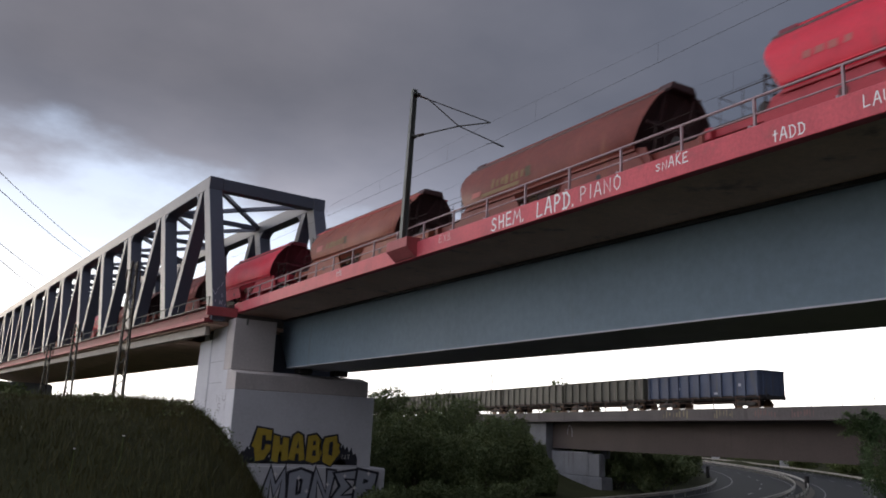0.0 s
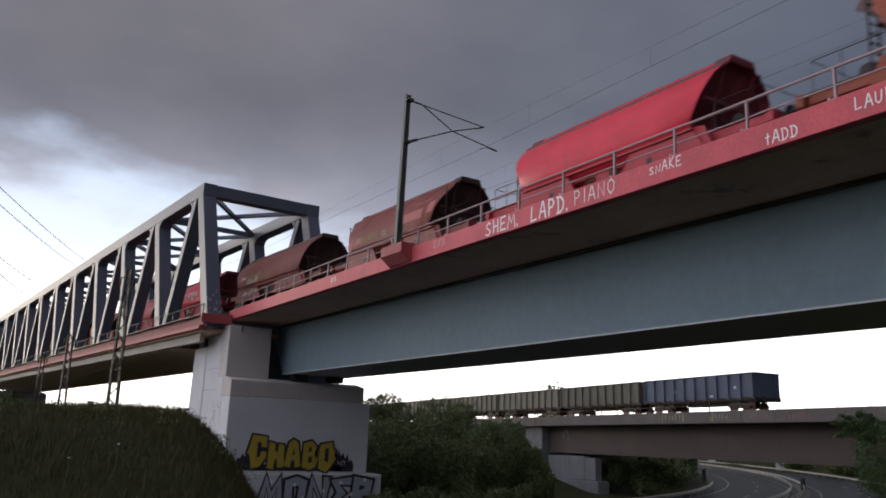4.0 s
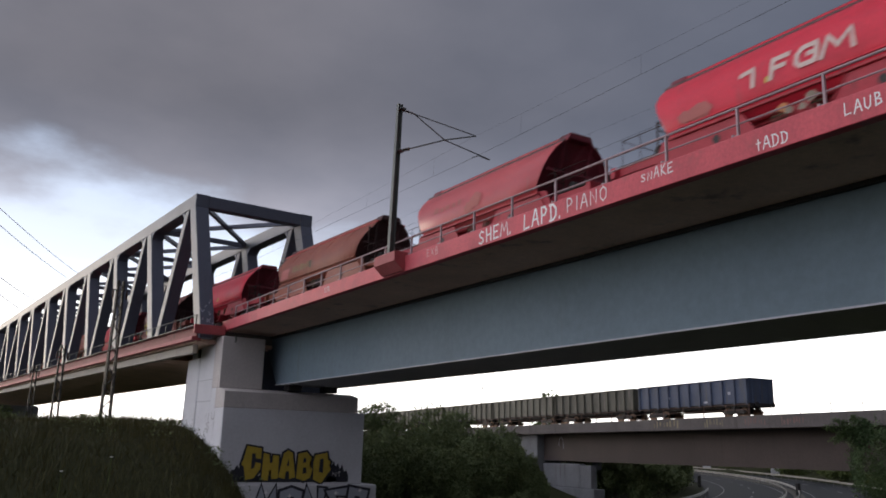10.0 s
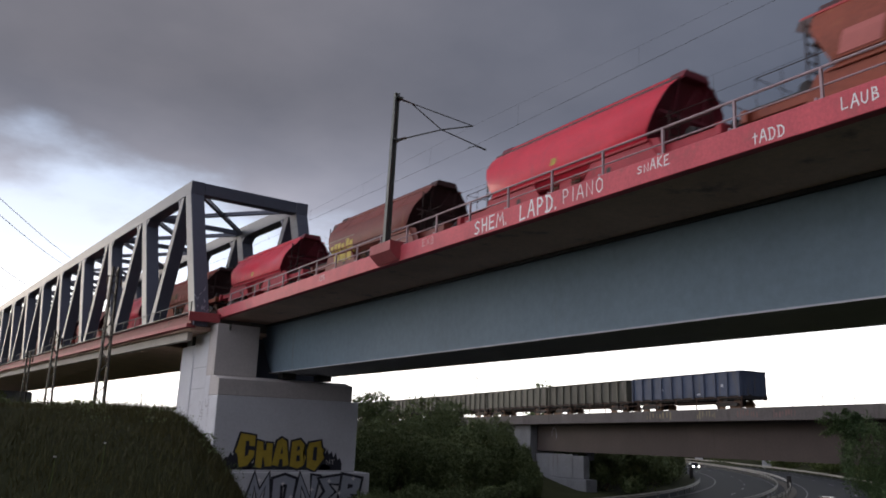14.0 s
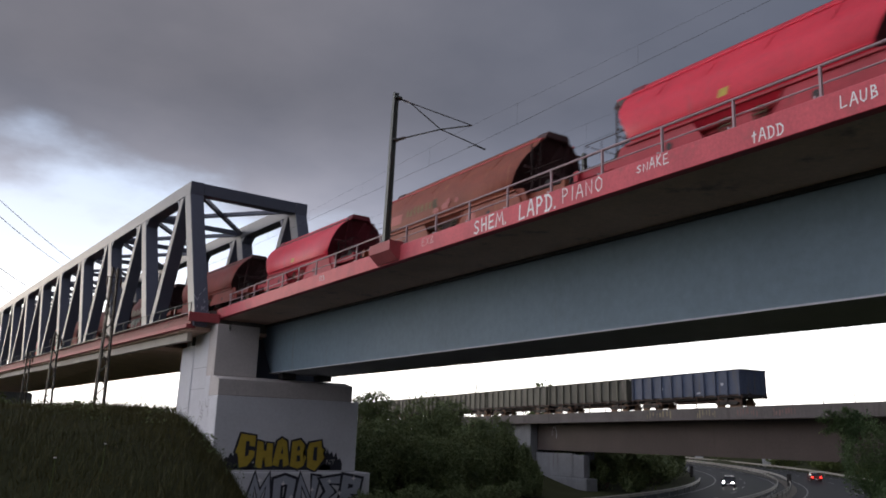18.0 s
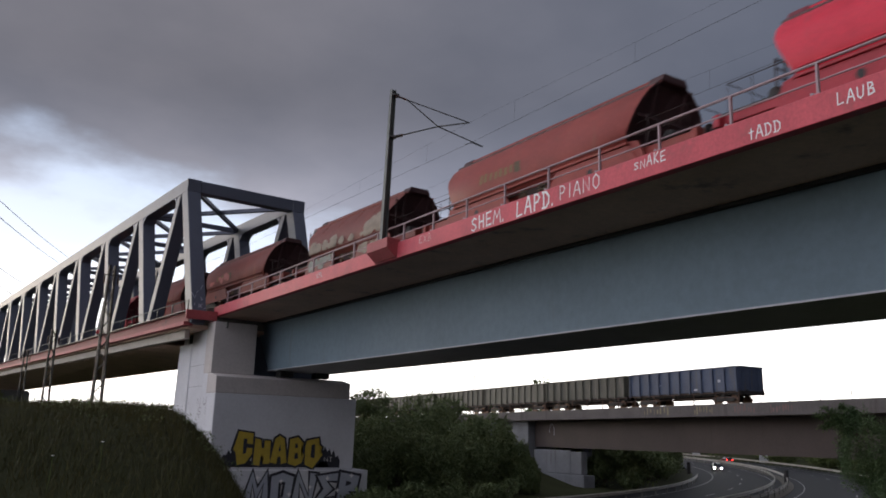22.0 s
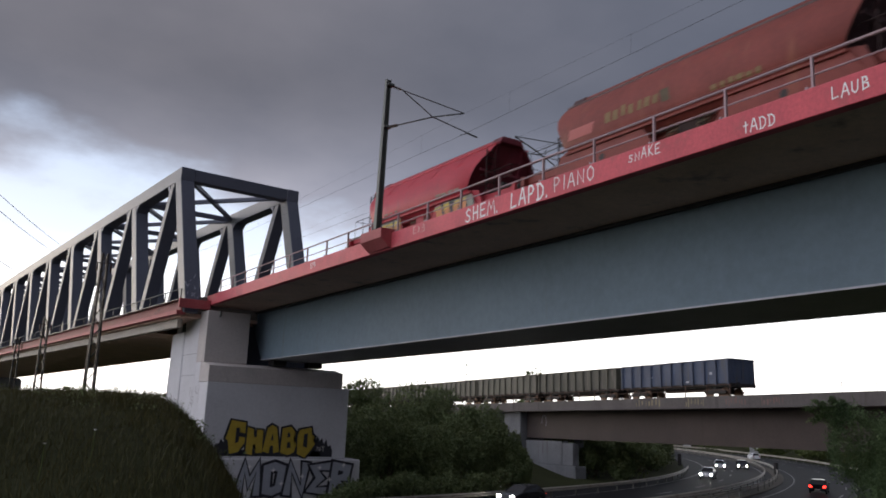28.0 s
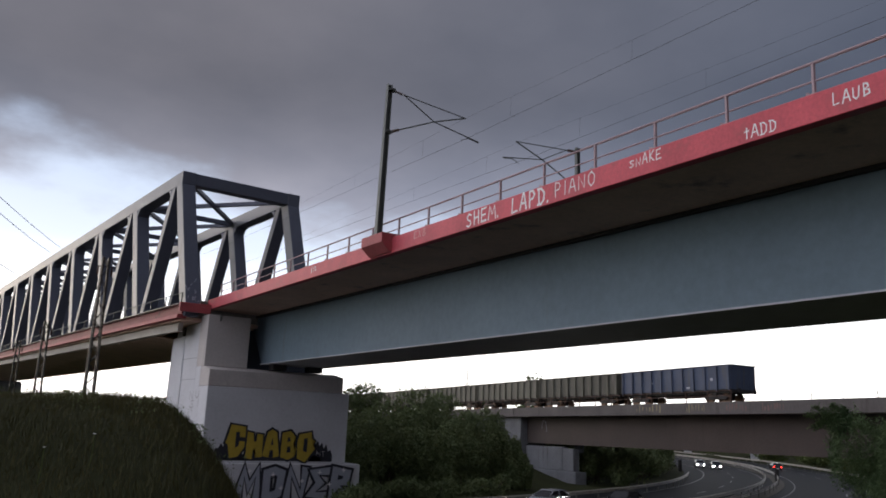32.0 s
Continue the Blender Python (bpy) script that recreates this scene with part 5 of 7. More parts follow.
PAINT_SILVER = material("silver_car_paint", (0.42, 0.43, 0.45), 0.25, 0.5, 0.04, 2, 60, 0.0)
PAINT_BLACK = material("black_car_paint", (0.02, 0.022, 0.026), 0.2, 0.1, 0.04, 2, 60, 0.0)
PAINT_WHITE = material("white_car_paint", (0.68, 0.69, 0.70), 0.3, 0, 0.04, 2, 60, 0.0)
PAINT_RED = material("dark_red_car_paint", (0.16, 0.015, 0.015), 0.25, 0.1, 0.04, 2, 60, 0.0)
# moment, place on the road then, speed, lane offset
CARS = [("black", "black car with lit headlights driving on the road", 13.0, 133.0, -16.76, -6.7), ("red", "dark red car with lit tail lights driving away", 14.5, 28.15, 14.14, 5.45),
        ("black", "black car with lit headlights driving on the road", 19.0, 133.0, -15.5, -7.1), ("silver", "silver car with lit headlights driving on the road", 22.5, 135.4, -17.48, -6.7),
        ("silver", "silver car with lit headlights driving on the road", 24.0, 134.8, -17.32, -6.7), ("black", "black car with lit headlights on the inner lane", 28.5, 60.3, -16.81, -3.6),
        ("black", "black car with lit headlights driving on the road", 29.5, 135.5, -19.58, -5.9), ("silver", "silver car with lit headlights driving on the road", 30.5, 122.1, -21.0, -8.0),
        ("white", "white car driving away on the wet road", 22.5, 18.0, 17.11, 5.8), ("black", "black car with lit tail lights driving away", 27.5, 20.4, 16.62, 5.0)]
CAR_PAINT = {"black": PAINT_BLACK, "red": PAINT_RED, "silver": PAINT_SILVER, "white": PAINT_WHITE}
CAR_SCALE = 0.86
cars = [make_car(CAR_PAINT[c[0]], c[1], M_TAILOFF if c[0] == "white" else M_TAIL) for c in CARS]


for car in cars:
    for ob in car.children_recursive:
        ob.data.transform(Matrix.Scale(CAR_SCALE, 4))


def car_pose(c, t):
    s = c[3] + c[4] * (t - c[2])
    p, h = road_point(s, c[5])
    turn = -math.degrees(h) + (180 if c[4] < 0 else 0)
    return pose(p.x, p.y, ROAD_Z, 0, 0, turn)


# ---------------------------------------------------------------- plants
def leaf_material(name, base, rand=0.35):
    m = bpy.data.materials.new(name)
    m.use_nodes = True
    nt = m.node_tree
    N, link = nt.nodes.new, nt.links.new
    p = nt.nodes["Principled BSDF"]
    g = N("ShaderNodeNewGeometry")
    r = N("ShaderNodeMapRange"); r.inputs["To Min"].default_value = 1 - rand; r.inputs["To Max"].default_value = 1 + rand
    link(g.outputs["Random Per Island"], r.inputs["Value"])
    co = N("ShaderNodeTexCoord")
    n = N("ShaderNodeTexNoise"); n.inputs["Scale"].default_value = 0.7; n.inputs["Detail"].default_value = 3
    link(co.outputs["Object"], n.inputs["Vector"])
    mx = N("ShaderNodeMix"); mx.data_type = "RGBA"
    mx.inputs[6].default_value = (*base, 1)
    mx.inputs[7].default_value = (base[0] * 1.7, base[1] * 1.25, base[2] * 0.9, 1)
    link(n.outputs["Fac"], mx.inputs[0])
    sc = N("ShaderNodeVectorMath"); sc.operation = "SCALE"
    link(mx.outputs[2], sc.inputs[0]); link(r.outputs[0], sc.inputs["Scale"])
    link(sc.outputs[0], p.inputs["Base Color"])
    p.inputs["Roughness"].default_value = 0.6
    p.inputs["Specular IOR Level"].default_value = 0.12
    return m


M_LEAF = leaf_material("shrub_leaves", (0.098, 0.148, 0.076), 0.2)
M_LEAF2 = leaf_material("pale_leaves", (0.060, 0.092, 0.034))
M_NEARLEAF = leaf_material("bright_green_leaves", (0.076, 0.138, 0.070), 0.22)
M_BLADE = leaf_material("grass_blades", (0.046, 0.053, 0.023), 0.25)
M_BARK = material("bark", (0.09, 0.07, 0.05), 0.9, 0, 0.25, 2, 14, 0.5)


def leaf_mesh(name, centre, normal, size, rng, mat, stretch=1.5):
    """Small bent leaves at the given places; each is two triangles folded along its rib."""
    n = len(centre)
    rv = rng.normal(size=(n, 3))
    nrm = normal + 0.9 * rv
    nrm /= np.linalg.norm(nrm, axis=1)[:, None] + 1e-9
    along = np.cross(nrm, rng.normal(size=(n, 3)))
    along /= np.linalg.norm(along, axis=1)[:, None] + 1e-9
    across = np.cross(nrm, along)
    s = (size * rng.uniform(0.6, 1.3, n))[:, None]
    a, b = along * s * stretch / 2, across * s / 2
    v = np.stack([centre - a, centre + b + nrm * s * 0.12, centre + a, centre - b + nrm * s * 0.12], 1).reshape(-1, 3)
    k = np.arange(n)[:, None] * 4
    faces = np.concatenate([k + [0, 1, 2], k + [0, 2, 3]], 1).reshape(-1, 3)
    me = bpy.data.meshes.new(name)
    me.from_pydata(v.tolist(), [], faces.tolist())
    me.materials.append(mat)
    return me


def make_shrub(x, y, z, rx, ry, h, n, size, seed, mat, label, category="shrub", name="shrub", group="shrubs by the road"):
    rng = np.random.default_rng(seed)
    t = thing(name, pose(x, y, z), label, category, group)
    blobs = []
    for i in range(9):
        a, q = rng.uniform(0, 2 * math.pi), rng.uniform(0.15, 0.75)
        up = rng.uniform(0.25, 0.82)
        blobs.append((rx * q * math.cos(a), ry * q * math.sin(a), h * up, rng.uniform(0.30, 0.52) * rx, rng.uniform(0.30, 0.52) * ry, h * rng.uniform(0.16, 0.30)))
    blobs.append((0, 0, h * 0.42, rx * 0.8, ry * 0.8, h * 0.42))
    cs, ns = [], []
    for bx, by, bz, ax, ay, az_ in blobs:
        m = n // len(blobs)
        d = rng.normal(size=(m, 3))
        d /= np.linalg.norm(d, axis=1)[:, None]
        rad = rng.uniform(0.72, 1.08, m)[:, None] ** 0.8
        wob = 1 + 0.22 * np.sin(d[:, :1] * 7 + seed) * np.cos(d[:, 1:2] * 6 + bx)
        cs.append(np.array((bx, by, bz)) + d * rad * wob * np.array((ax, ay, az_)))
        ns.append(d)
    c, nn = np.concatenate(cs), np.concatenate(ns)
    # shoots that stick out of the outline
    m = n // 8
    pick = rng.integers(0, len(c), m // 6)
    for i in pick:
        if c[i, 2] > h * 0.45:
            stalk = rng.uniform(0.2, 0.7) * min(h * 0.12, 0.32)
            k = rng.uniform(0, 1, 6)[:, None]
            c = np.concatenate([c, c[i] + k * (nn[i] * 0.5 + np.array((0, 0, 0.8))) * stalk * 2 + rng.normal(size=(6, 3)) * 0.04])
            nn = np.concatenate([nn, np.repeat(nn[i:i + 1], 6, 0)])
    keep = c[:, 2] > 0.05
    share("crown", leaf_mesh("crown", c[keep], nn[keep], size, rng, mat), t)
    for i in range(4):
        bx, by, bz = blobs[i][:3]
        part("stem", tube(BM(), [(bx * 0.1, by * 0.1, -0.3), (bx * 0.5, by * 0.5, bz * 0.5), (bx, by, bz)], [0.09, 0.06, 0.03], 6), M_BARK, t)
    return t


SHRUBS = [(26.8, 52.0, 2.6, 5.0), (29.6, 53.6, 2.9, 5.6), (33.0, 54.6, 3.0, 5.6), (36.4, 56.4, 3.0, 5.8), (39.6, 58.6, 2.9, 7.3), (42.6, 60.4, 2.6, 8.0), (44.9, 61.4, 1.9, 7.7), (45.9, 60.2, 1.6, 5.6), (46.6, 59.6, 1.2, 2.8),
          (28.4, 59.0, 3.4, 5.9), (33.0, 61.5, 3.6, 5.8), (38.0, 64.0, 3.6, 6.8), (42.0, 67.5, 3.4, 7.0), (24.5, 57.0, 2.6, 5.7), (35.0, 70.0, 4.0, 6.0), (28.0, 68.0, 4.0, 6.0), (31.0, 56.0, 3.0, 5.7), (35.0, 58.5, 3.0, 5.8)]
for i, (x, y, r, h) in enumerate(SHRUBS):
    make_shrub(x, y, ground_z(x, y) - 0.1, r, r * 0.9, h, 13000, 0.115, 20 + i, M_LEAF, "dense dark green roadside shrub")
for i, (s, off) in enumerate(((44, -17.5), (50, -16), (56, -15.5), (63, -16), (70, -16.0), (77, -17.5), (85, -18.5), (93, -19.5), (102, -20), (111, -20.5), (122, -21), (48, -22), (58, -22), (70, -22), (85, -22), (100, -22), (136, -22), (150, -22))):
    p_, h_ = road_point(s, off)
    make_shrub(p_.x, p_.y, ground_z(p_.x, p_.y) - 0.2, 3.6, 3.6, 4.8 + (i % 3) * 0.7, 3600, 0.24, 60 + i, M_LEAF, "dark green shrub on the roadside bank")
for i, (s, off) in enumerate([(40 + 8 * q, 18.0 + (q % 3) * 1.5) for q in range(20)]):
    p_, h_ = road_point(s, off)
    make_shrub(p_.x, p_.y, ground_z(p_.x, p_.y) - 0.2, 4.2, 4.2, 2.6 + (i % 4) * 0.6, 1900, 0.28, 90 + i, M_LEAF2, "olive green bush beyond the guard rail")
near_bush = make_shrub(33.5, 17.9, -3.95, 2.75, 2.5, 6.2, 110000, 0.058, 140, M_NEARLEAF, "leafy green bush beside the road", "bush", "shrub")
make_shrub(36.6, 18.6, -3.95, 2.8, 2.6, 6.5, 60000, 0.066, 141, M_NEARLEAF, "leafy green bush beside the road", "bush", "shrub")
# long shoots that hang out over the bush
rng_ = np.random.default_rng(77)
root = Vector((-2.37, 0.94, 5.75))
for end in ((-3.18, 2.22, 6.49), (-2.99, 1.93, 6.79), (-2.94, 1.85, 6.19), (-2.66, 1.40, 6.92), (-3.08, 2.06, 6.01), (-2.45, 1.06, 6.80), (-2.82, 1.66, 6.51)):
    end = Vector(end)
    line = [root.lerp(end, k / 6) + Vector((0, 0, 0.25 * math.sin(math.pi * k / 6))) for k in range(7)]
    part("branch", tube(BM(), line, [0.022 - 0.0027 * k for k in range(7)], 5), M_BARK, near_bush)
    n_ = 520
    k_ = rng_.uniform(0.15, 1.0, n_)[:, None]
    along = np.array(root) * (1 - k_) + np.array(end) * k_ + np.array((0, 0, 0.25)) * np.sin(math.pi * k_)
    c_ = along + rng_.normal(size=(n_, 3)) * (0.05 + 0.11 * (1.1 - k_))
    share("spray", leaf_mesh("spray", c_, rng_.normal(size=(n_, 3)) + np.array((0, 0, 0.8)), 0.058, rng_, M_NEARLEAF), near_bush, "", "stuff")
for i, (lx, ly, r, h) in enumerate(((3.2, 27.0, 2.2, 4.6), (3.6, 23.0, 2.2, 4.4), (4.6, 18.5, 2.2, 4.0))):
    p_ = B2 @ Vector((lx, ly, 0))
    make_shrub(p_.x, p_.y, ground_z(p_.x, p_.y) - 0.2, r, r, h, 3000, 0.2, 160 + i, M_LEAF, "dark green shrub under the second bridge")
for i in range(6):
    p_, h_ = road_point(-19 + 2.9 * i, -11.2 - 0.4 * (i % 2))
    make_shrub(p_.x, p_.y, ROAD_Z - 0.15, 1.9, 1.4, 1.75 + 0.15 * (i % 3), 4200, 0.10, 170 + i, M_LEAF, "low dark green growth along the road verge")
for i, (x, y, r, top) in enumerate(((4.0, 136.0, 4.0, 6.0), (8.5, 140.0, 3.2, 5.2), (-2.0, 132.0, 5.0, 7.0))):
    make_shrub(x, y, ground_z(x, y) - 0.2, r, r, top - ground_z(x, y), 1800, 0.32, 180 + i, M_LEAF, "dark green bushes at the far pier's foot")
make_shrub(87.5, 109.3, ground_z(87.5, 109.3), 3.0, 3.0, 10.8 - ground_z(87.5, 109.3), 1800, 0.35, 150, M_LEAF, "dark tree top behind the parked wagons", "tree", "tree", "trees behind the second bridge")


def make_grass():
    rng = np.random.default_rng(5)
    pts = []
    while len(pts) < 150000:
        x, y = rng.uniform(-12, 9.5), rng.uniform(3.5, 18.5)
        if x > 2.5 + 0.41 * y - 0.5 or x < -0.12 * y - 4.0:
            continue
        pts.append((x, y))
    v, f = [], []
    for x, y in pts:
        z = ground_z(x, y) - 0.03
        clump = 0.5 + 0.5 * noise.noise(Vector((x * 0.7, y * 0.7, 2.0)))
        h = rng.uniform(0.05, 0.13) * (0.6 + 1.0 * clump)
        a = rng.uniform(0, 2 * math.pi)
        w = rng.uniform(0.002, 0.0045)
        dx, dy = math.cos(a) * w, math.sin(a) * w
        lx, ly = rng.normal(0, 0.35) * h, rng.normal(0, 0.35) * h
        i = len(v)
        v += [(x - dx, y - dy, z), (x + dx, y + dy, z), (x + lx * 0.4 + dx * 0.7, y + ly * 0.4 + dy * 0.7, z + h * 0.6), (x + lx * 0.4 - dx * 0.7, y + ly * 0.4 - dy * 0.7, z + h * 0.6), (x + lx, y + ly, z + h)]
        f += [(i, i + 1, i + 2, i + 3), (i + 3, i + 2, i + 4)]
    # longer stalks stand in tufts along the crest
    for k in range(260):
        cx, cy = rng.uniform(-9, 8.2), rng.uniform(13.2, 16.6)
        if cx > 2.5 + 0.41 * cy - 0.9:
            continue
        for q in range(9):
            x, y = cx + rng.normal(0, 0.05), cy + rng.normal(0, 0.05)
            z, h, a = ground_z(x, y) - 0.02, rng.uniform(0.12, 0.30), rng.uniform(0, 2 * math.pi)
            dx, dy, lx, ly = math.cos(a) * 0.004, math.sin(a) * 0.004, rng.normal(0, 0.4) * h, rng.normal(0, 0.4) * h
            i = len(v)
            v += [(x - dx, y - dy, z), (x + dx, y + dy, z), (x + lx * 0.3 + dx * 0.7, y + ly * 0.3 + dy * 0.7, z + h * 0.6), (x + lx * 0.3 - dx * 0.7, y + ly * 0.3 - dy * 0.7, z + h * 0.6), (x + lx, y + ly, z + h)]
            f += [(i, i + 1, i + 2, i + 3), (i + 3, i + 2, i + 4)]
    me = bpy.data.meshes.new("grass")
    me.from_pydata(v, [], f)
    me.materials.append(M_BLADE)
    ob = new("grass", me)
    tagged(ob, "tall unmown dark green grass on the bank", "grass", kind="stuff")


make_grass()


def make_weeds():
    """Leafy weeds that give the bank its ragged crest."""
    rng = np.random.default_rng(9)
    c, nn = [], []
    for i in range(420):
        y = rng.uniform(10.5, 16.8)
        x = rng.uniform(-9, 2.5 + 0.41 * y - 0.6)
        z = ground_z(x, y)
        h = rng.uniform(0.05, 0.15)
        for k in range(22):
            q = rng.uniform(0.1, 1.0)
            c.append((x + rng.normal(0, 0.10), y + rng.normal(0, 0.10), z + h * q))
            nn.append((rng.normal(0, 0.5), rng.normal(0, 0.5), 0.8))
    ob = new("weeds", leaf_mesh("weeds", np.array(c), np.array(nn), 0.02, rng, M_LEAF, 2.2))
    tagged(ob, "low leafy weeds among the grass", "weeds", kind="stuff")


make_weeds()
for i, (x, y) in enumerate(((1.38, 7.88), (0.93, 7.44))):
    t_ = thing("wild_flower", pose(x, y, ground_z(x, y)), "white wild flower on a thin stalk in grass", "flower", "white flowers in the grass")
    part("stalk", tube(BM(), [(0, 0, -0.05), (0.02, 0.01, 0.15), (0.02, 0.0, 0.30)], 0.004, 5), M_LEAF2, t_)
    bm = BM()
    for k in range(10):
        a = k * 2.4
        tube(bm, [(0.02 + 0.006 * math.cos(a) * (k / 10), 0.006 * math.sin(a) * (k / 10), 0.297), (0.02 + 0.011 * math.cos(a) * (k / 10 + 0.3), 0.011 * math.sin(a) * (k / 10 + 0.3), 0.302)], 0.003, 5)
    part("bloom", bm, M_WHITE, t_)


def make_woods():
    rng = np.random.default_rng(12)
    c, nn = [], []
    for i in range(520):
        a = rng.uniform(0, 2 * math.pi)
        d = rng.uniform(420, 520)
        x, y = d * math.sin(a), d * math.cos(a)
        h = rng.uniform(5, 10)
        for k in range(34):
            v = rng.normal(size=3)
            v /= np.linalg.norm(v)
            c.append((x + v[0] * 5, y + v[1] * 5, -1 + h * 0.55 + v[2] * h * 0.5))
            nn.append(v)
    ob = new("far_woods", leaf_mesh("far_woods", np.array(c), np.array(nn), 3.2, rng, M_LEAF, 1.2))
    tagged(ob, "distant dark line of trees on the horizon", "woods", kind="stuff")


make_woods()



# ---------------------------------------------------------------- wagons
M_RUST = material("rust_brown_paint", (0.172, 0.043, 0.031), 0.5, 0, 0.30, 0.8, 8, 0.06, (0.225, 0.082, 0.046), 0.45, 0.8, True, spec=0.22)
M_ORANGERUST = material("orange_brown_paint", (0.235, 0.060, 0.034), 0.5, 0, 0.30, 0.7, 8, 0.06, (0.33, 0.125, 0.058), 0.5, 0.7, True, spec=0.22)
M_EDGERED = material("worn_red_edge_paint", (0.40, 0.055, 0.055), 0.6, 0, 0.2, 1.0, 10, 0.05)
M_OLIVEDIRT = material("olive_grimy_gear_paint", (0.11, 0.085, 0.05), 0.8, 0, 0.35, 2, 14, 0.1)
M_BROWN = material("dull_brown_paint", (0.20, 0.046, 0.034), 0.5, 0, 0.28, 0.7, 8, 0.06, (0.26, 0.095, 0.055), 0.45, 0.8, True, spec=0.22)
M_UNDER = material("grimy_underframe", (0.035, 0.020, 0.017), 0.9, 0, 0.3, 2, 14, 0.1)
M_WRED = material("bright_red_paint", (0.62, 0.028, 0.054), 0.36, 0, 0.20, 0.7, 9, 0.03, (0.44, 0.05, 0.064), 0.42, 0.9, True, spec=0.26)
M_FADEDWRED = material("weathered_red_paint", (0.43, 0.036, 0.052), 0.42, 0, 0.22, 0.7, 9, 0.04, (0.30, 0.06, 0.06), 0.45, 0.9, True, spec=0.25)
M_DULLRED = material("dull_red_brown_paint", (0.265, 0.054, 0.042), 0.5, 0, 0.28, 0.8, 8, 0.06, (0.24, 0.075, 0.05), 0.45, 0.8, True, spec=0.22)
M_DEEPRED = material("grimy_red_gear_paint", (0.36, 0.030, 0.042), 0.6, 0, 0.3, 1.0, 10, 0.08, (0.10, 0.03, 0.03), 0.4, 1.2)
M_SALMON = material("faded_salmon_paint", (0.47, 0.062, 0.068), 0.36, 0, 0.15, 0.6, 8, 0.08, (0.42, 0.105, 0.095), 0.35, 0.8, True, 0.05)
M_ROOF = material("wagon_roof_dirt", (0.11, 0.075, 0.07), 0.7, 0, 0.25, 1.2, 10, 0.1)
# Wagon ends: the shade on them is put into these darker colours.
M_ENDSHADE = material("shaded_wagon_end", (0.062, 0.028, 0.028), 0.7, 0, 0.25, 1.2, 10, 0.1)
M_REDENDSHADE = material("shaded_stained_red_end", (0.17, 0.022, 0.034), 0.6, 0, 0.3, 1.2, 10, 0.1, (0.06, 0.02, 0.02), 0.4, 1.0)
# half outlines of the two kinds of body: creased with rounded shoulders, and flat-sided under an overhanging roof
SECTIONS = {"round": [(0.0, 3.62), (0.46, 3.60), (0.52, 3.44), (0.74, 3.30), (0.84, 3.24), (1.10, 3.0), (1.34, 2.66), (1.46, 2.34), (1.51, 2.02), (1.52, 1.66), (1.47, 1.54), (1.24, 1.12)],
            "flat": [(0.0, 3.62), (0.46, 3.60), (0.52, 3.44), (0.74, 3.30), (0.80, 3.24), (1.04, 2.95), (1.32, 2.60), (1.45, 2.34), (1.51, 2.04), (1.52, 1.64), (1.47, 1.54), (1.24, 1.12)]}
# how far the ends draw in below the roof, by height
DRAWN = {"round": [(3.30, 0.0), (2.66, 0.12), (2.34, 0.25), (2.02, 0.42), (1.66, 0.60), (1.12, 0.80)],
         "flat": [(3.30, 0.0), (2.95, 0.06), (2.60, 0.22), (2.34, 0.38), (2.04, 0.56), (1.64, 0.76), (1.12, 0.90)]}


def drawn_in(z, style):
    table = DRAWN[style]
    for (za, a), (zb, b) in zip(table, table[1:]):
        if zb <= z <= za:
            return a + (b - a) * (za - z) / (za - zb)
    return 0.0 if z > 3 else table[-1][1]


